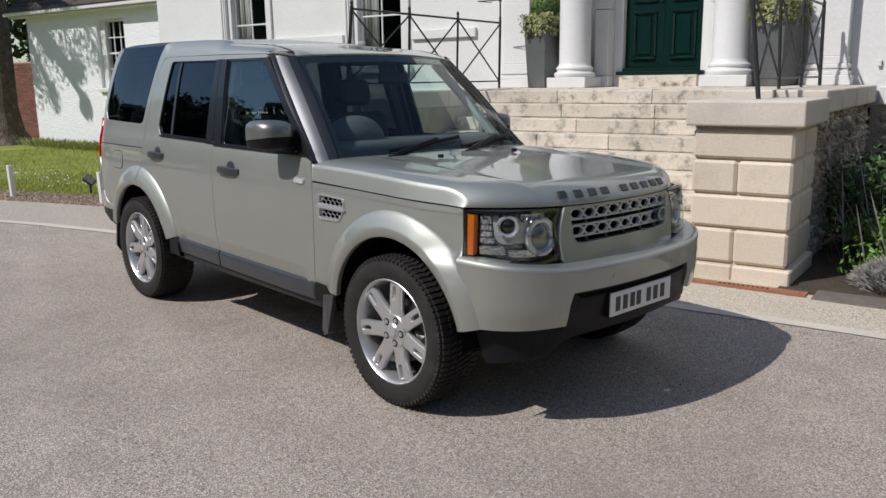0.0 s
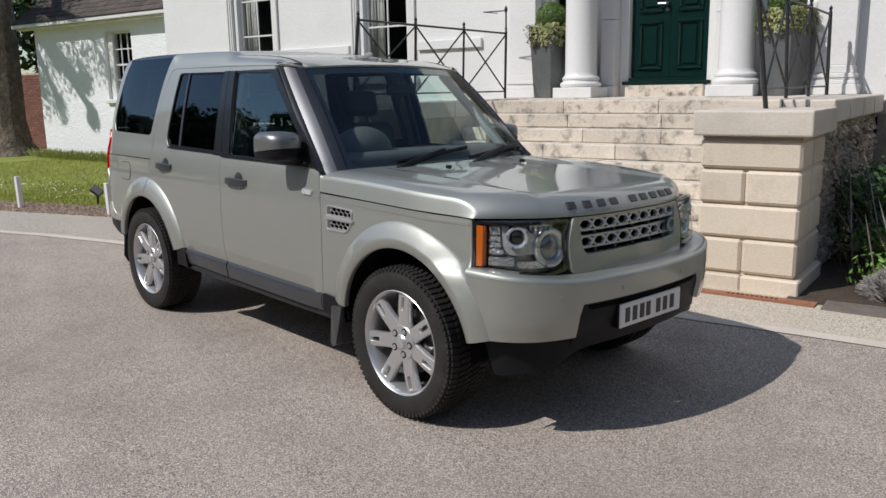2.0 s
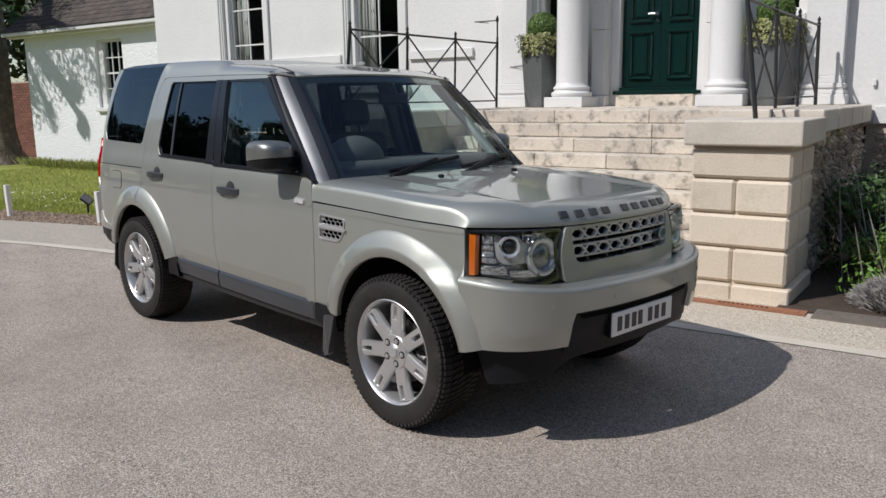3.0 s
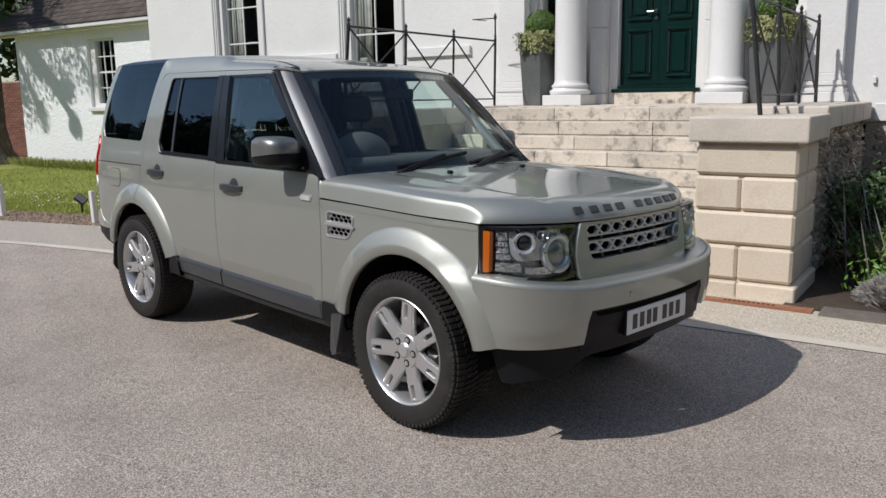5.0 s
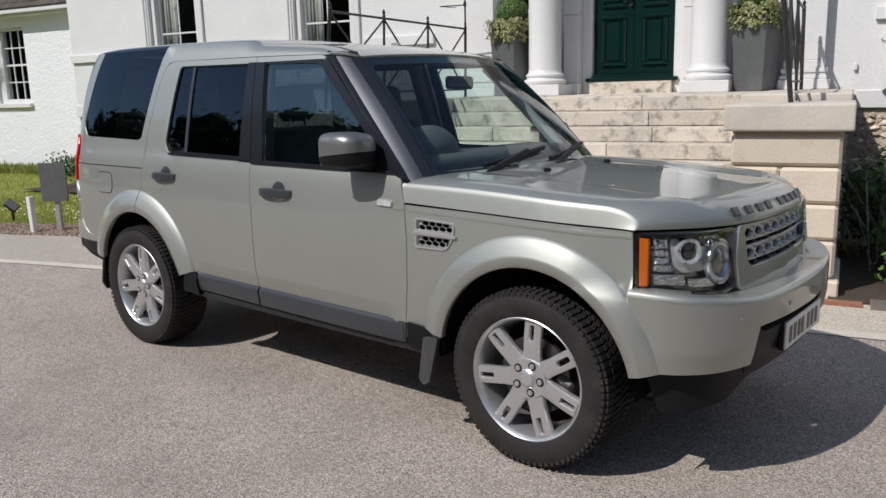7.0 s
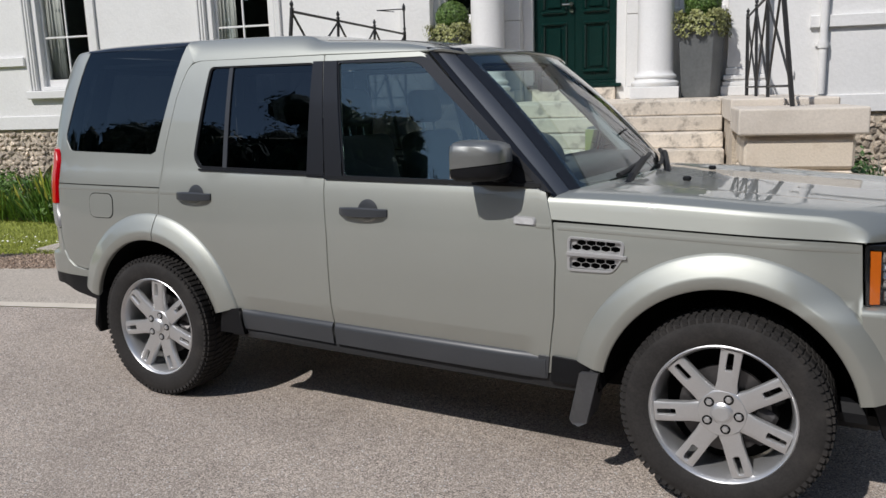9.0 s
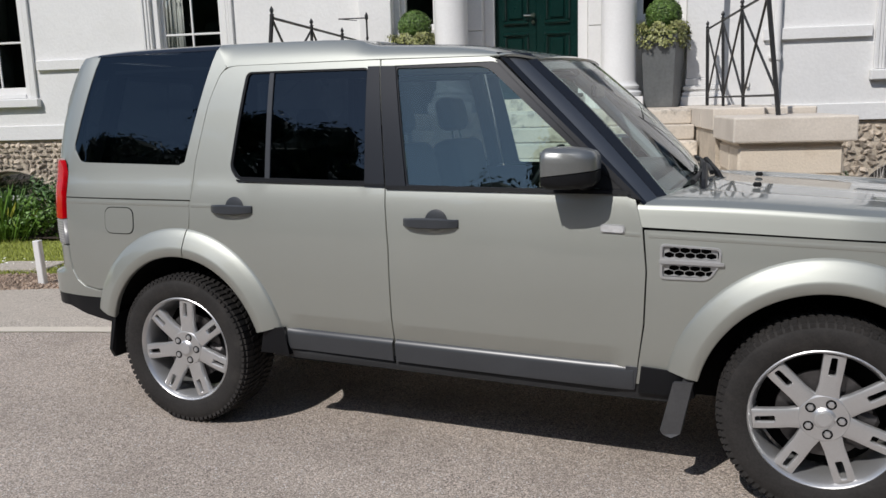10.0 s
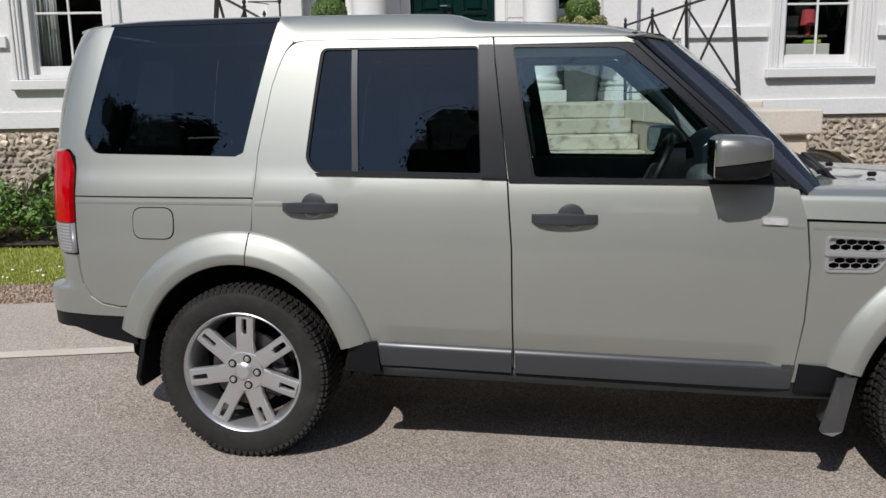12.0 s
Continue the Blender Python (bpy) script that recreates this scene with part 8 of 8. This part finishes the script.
def spikes(name, label, s, h, w, d, height, count, material, seed, width=0.012, tip=None):
    """Upright blades and spikes."""
    rng = random.Random(seed)
    x0, y0 = hw(s, h)
    t = thing(name, label, "plant", Matrix.Translation((x0, y0, ground_z(x0, y0))))
    for nm, m_, n_, lo in (("blade_clump", material, count, 0.0), ("flower_spike", tip, count // 8, 0.6)):
        if m_ is None:
            continue
        vs, fs = [], []
        for _ in range(n_):
            px, py = rng.gauss(0, 0.3) * w, rng.gauss(0, 0.3) * d
            ln = height * rng.uniform(0.5, 1.0) * (1.15 if lo else 1)
            ax, ay = rng.gauss(0, 0.22) * ln + px * 0.35, rng.gauss(0, 0.22) * ln + py * 0.35
            a = rng.uniform(0, 6.28)
            q = width * (1.6 if lo else 1)
            dx, dy = math.cos(a) * q, math.sin(a) * q
            k = len(vs)
            zb = ln * lo
            vs += [(px + ax * lo - dx / 2, py + ay * lo - dy / 2, zb), (px + ax * lo + dx / 2, py + ay * lo + dy / 2, zb), (px + ax * 0.8 + dx / 2, py + ay * 0.8 + dy / 2, ln * 0.8), (px + ax, py + ay, ln), (px + ax * 0.8 - dx / 2, py + ay * 0.8 - dy / 2, ln * 0.8)]
            fs.append(tuple(range(k, k + 5)))
        me = bpy.data.meshes.new(nm)
        me.from_pydata(vs, [], fs)
        tagged(part(nm, me, m_, t), kind="stuff")
    return t


def mound(name, label, s, h, w, d, height, count, material, seed, length=0.09, width=0.006):
    """A low dome of short, thin, upright sprigs."""
    rng = random.Random(seed)
    x0, y0 = hw(s, h)
    t = thing(name, label, "plant", Matrix.Translation((x0, y0, ground_z(x0, y0))))
    vs, fs = [], []
    for _ in range(count):
        a, r = rng.uniform(0, 6.283), math.sqrt(rng.random())
        c = math.sqrt(max(0.0, 1 - r * r))
        base = Vector((w / 2 * r * math.cos(a), d / 2 * r * math.sin(a), height * c * rng.uniform(0.45, 1.0)))
        up = Vector((0.9 * r * math.cos(a) + rng.gauss(0, 0.3), 0.9 * r * math.sin(a) + rng.gauss(0, 0.3), 0.55 + 0.6 * c)).normalized()
        ln = length * rng.uniform(0.6, 1.4)
        q = rng.uniform(0, 6.283)
        side = up.cross(Vector((math.cos(q), math.sin(q), 0.1))).normalized() * width * rng.uniform(0.6, 1.4)
        k = len(vs)
        tip = base + up * ln + Vector((0, 0, -0.12 * ln * r))
        vs += [tuple(base - side * 0.4), tuple(base + side * 0.4), tuple(base + up * ln * 0.7 + side), tuple(tip), tuple(base + up * ln * 0.7 - side)]
        fs.append(tuple(range(k, k + 5)))
    me = bpy.data.meshes.new("sprigs")
    me.from_pydata(vs, [], fs)
    tagged(part("foliage", me, material, t), kind="stuff")
    core = bmesh.new()
    bmesh.ops.create_icosphere(core, subdivisions=2, radius=1.0, matrix=Matrix.Diagonal((w * 0.40, d * 0.40, height * 0.72, 1)))
    part("heart", core, M["soil"], t)
    return t


shrub("shrub", "dense dark green shrub against the flint wall", 4.05, 3.9, 0.7, 1.5, 0.95, 3200, 0.06, M["shrub"], 51)
shrub("shrub", "leafy green shrub in the bed beside the steps", 4.75, 3.7, 1.1, 1.3, 0.9, 3600, 0.06, M["shrub"], 52)
shrub("shrub", "tall dark shrub in the bed under the window", 5.6, 3.4, 1.3, 1.2, 1.0, 3200, 0.07, M["shrub"], 53)
shrub("shrub", "fresh green leafy plant at the front of the bed", 4.45, 2.85, 0.75, 0.6, 0.62, 2600, 0.05, M["bright_shrub"], 54)
shrub("shrub", "fresh green leafy plant at the front of the bed", 5.1, 2.95, 0.9, 0.6, 0.70, 2600, 0.05, M["bright_shrub"], 55)
mound("lavender", "dry grey lavender mound at the bed edge", 4.62, 2.42, 0.85, 0.55, 0.24, 5200, M["lavender"], 61)
mound("lavender", "dry grey lavender mound at the bed edge", 5.35, 2.38, 0.75, 0.5, 0.24, 4200, M["lavender"], 62)
spikes("flower_stalks", "pale dead flower heads above the shrubs", 4.6, 3.6, 1.2, 1.0, 1.0, 160, M["lavender"], 63, 0.012)
for k, (s, h, c, m_) in enumerate(((-7.6, 5.6, 0.75, "bright_shrub"), (-6.6, 5.65, 0.7, "shrub"), (-5.5, 5.55, 0.8, "shrub"), (-4.6, 5.6, 0.65, "bright_shrub"), (-3.3, 5.6, 0.7, "shrub"), (-2.3, 5.5, 0.75, "shrub"), (-8.6, 5.7, 0.7, "shrub"))):
    shrub("shrub", "bushy green plant in the bed below the windows", s, h, 1.0, 0.8, c, 1500, 0.06, M[m_], 70 + k)
for k, s in enumerate((-7.2, -6.1)):
    spikes("border_plant", "long green leaves with yellow-green flower spikes", s, 5.1, 0.9, 0.5, 0.42, 900, M["bright_shrub"], 90 + k, 0.014, M["yellow_flower"])
for k in range(7):
    spikes("border_plant", "pale strappy leaves along the cottage foot", -16.4 + k * 0.95, 7.40, 1.2, 0.45, 0.24, 260, M["strap_leaf"], 100 + k, 0.013, M["yellow_flower"])
for k, (s, h, c) in enumerate(((-5.2, 5.15, 0.62), (-4.5, 4.95, 0.5), (-5.9, 5.0, 0.42), (-3.2, 5.1, 0.6))):
    shrub("shrub", "leafy yellow-green plant at the front of the bed", s, h, 0.8, 0.6, c, 1500, 0.05, M["bright_shrub"], 170 + k)
shrub("shrub", "rounded green shrub at the corner by the cellar window", -3.9, 5.2, 0.9, 0.8, 0.95, 1800, 0.06, M["bright_shrub"], 77)

spikes("border_plant", "yellow-green spiky plant at the edge of the lawn", -6.1, 5.0, 0.55, 0.4, 0.75, 260, M["bright_shrub"], 190, 0.022, M["yellow_flower"])

# ---- things behind the window by the steps ----
table = thing("shelf", "dark shelf inside the window", "shelf", HOUSE)
part("board", bx(5.35, 6.15, 6.66, 6.95, 2.235, 2.265), M["bark"], table)
part("leg", bx(5.36, 5.40, 6.80, 6.84, 1.2, 2.234), M["bark"], table)
part("leg", bx(6.10, 6.14, 6.80, 6.84, 1.2, 2.234), M["bark"], table)
o = tagged(part("monitor", bx(5.48, 5.80, 6.75, 6.78, 2.27, 2.52, bevel=0.01), M["iron"]), "black box standing on the shelf", "box")
o.matrix_basis = HOUSE
o = tagged(part("lampshade", lathe(bmesh.new(), [(0.03, 2.266), (0.04, 2.38), (0.10, 2.40), (0.08, 2.60), (0.02, 2.60)], 18, (5.95, 6.8)), mat("red_check", (0.5, 0.06, 0.07), 0.8, var=0.3, scale=30)), "red table lamp on the shelf", "lamp")
o.matrix_basis = HOUSE
o = tagged(part("storage_box", bx(5.60, 6.2, 6.66, 6.78, 1.79, 2.15, bevel=0.01), M["curtain"]), "pale box below the shelf", "box")
o.matrix_basis = HOUSE
o = tagged(part("toy_box", bx(5.86, 6.08, 6.66, 6.76, 2.152, 2.20, bevel=0.01), mat("lime_plastic", (0.35, 0.5, 0.05), 0.5, var=0.1)), "lime green tray on the box", "tray")
o.matrix_basis = HOUSE

# ---- flint faces, last because they are many ----
flint_face("wall_flint_face", "flint cobbles facing the house base beside the steps", lambda u, z: (u, WALL_H + 0.012, z), 3.82, 8.6, 0.0, 1.20, clear_of(ARCHES_R), lambda u, z: 4.3 < u < 7.2 and z > 0.55, seed=3)
flint_face("wall_flint_face", "flint cobbles facing the house base below the windows", lambda u, z: (u, WALL_H + 0.012, z), -9.4, -1.5, 0.0, 1.20, clear_of(ARCHES_L), lambda u, z: -7.5 < u < -2.6 and z > 0.55, seed=4)
flint_face("wall_flint_face", "rough flint side of the stair wall in shade", lambda u, z: (3.69, u, z), 3.1, 6.3, 0.0, 1.23, lambda u, z: True, lambda u, z: u < 5.4 and z > 0.3, seed=5)
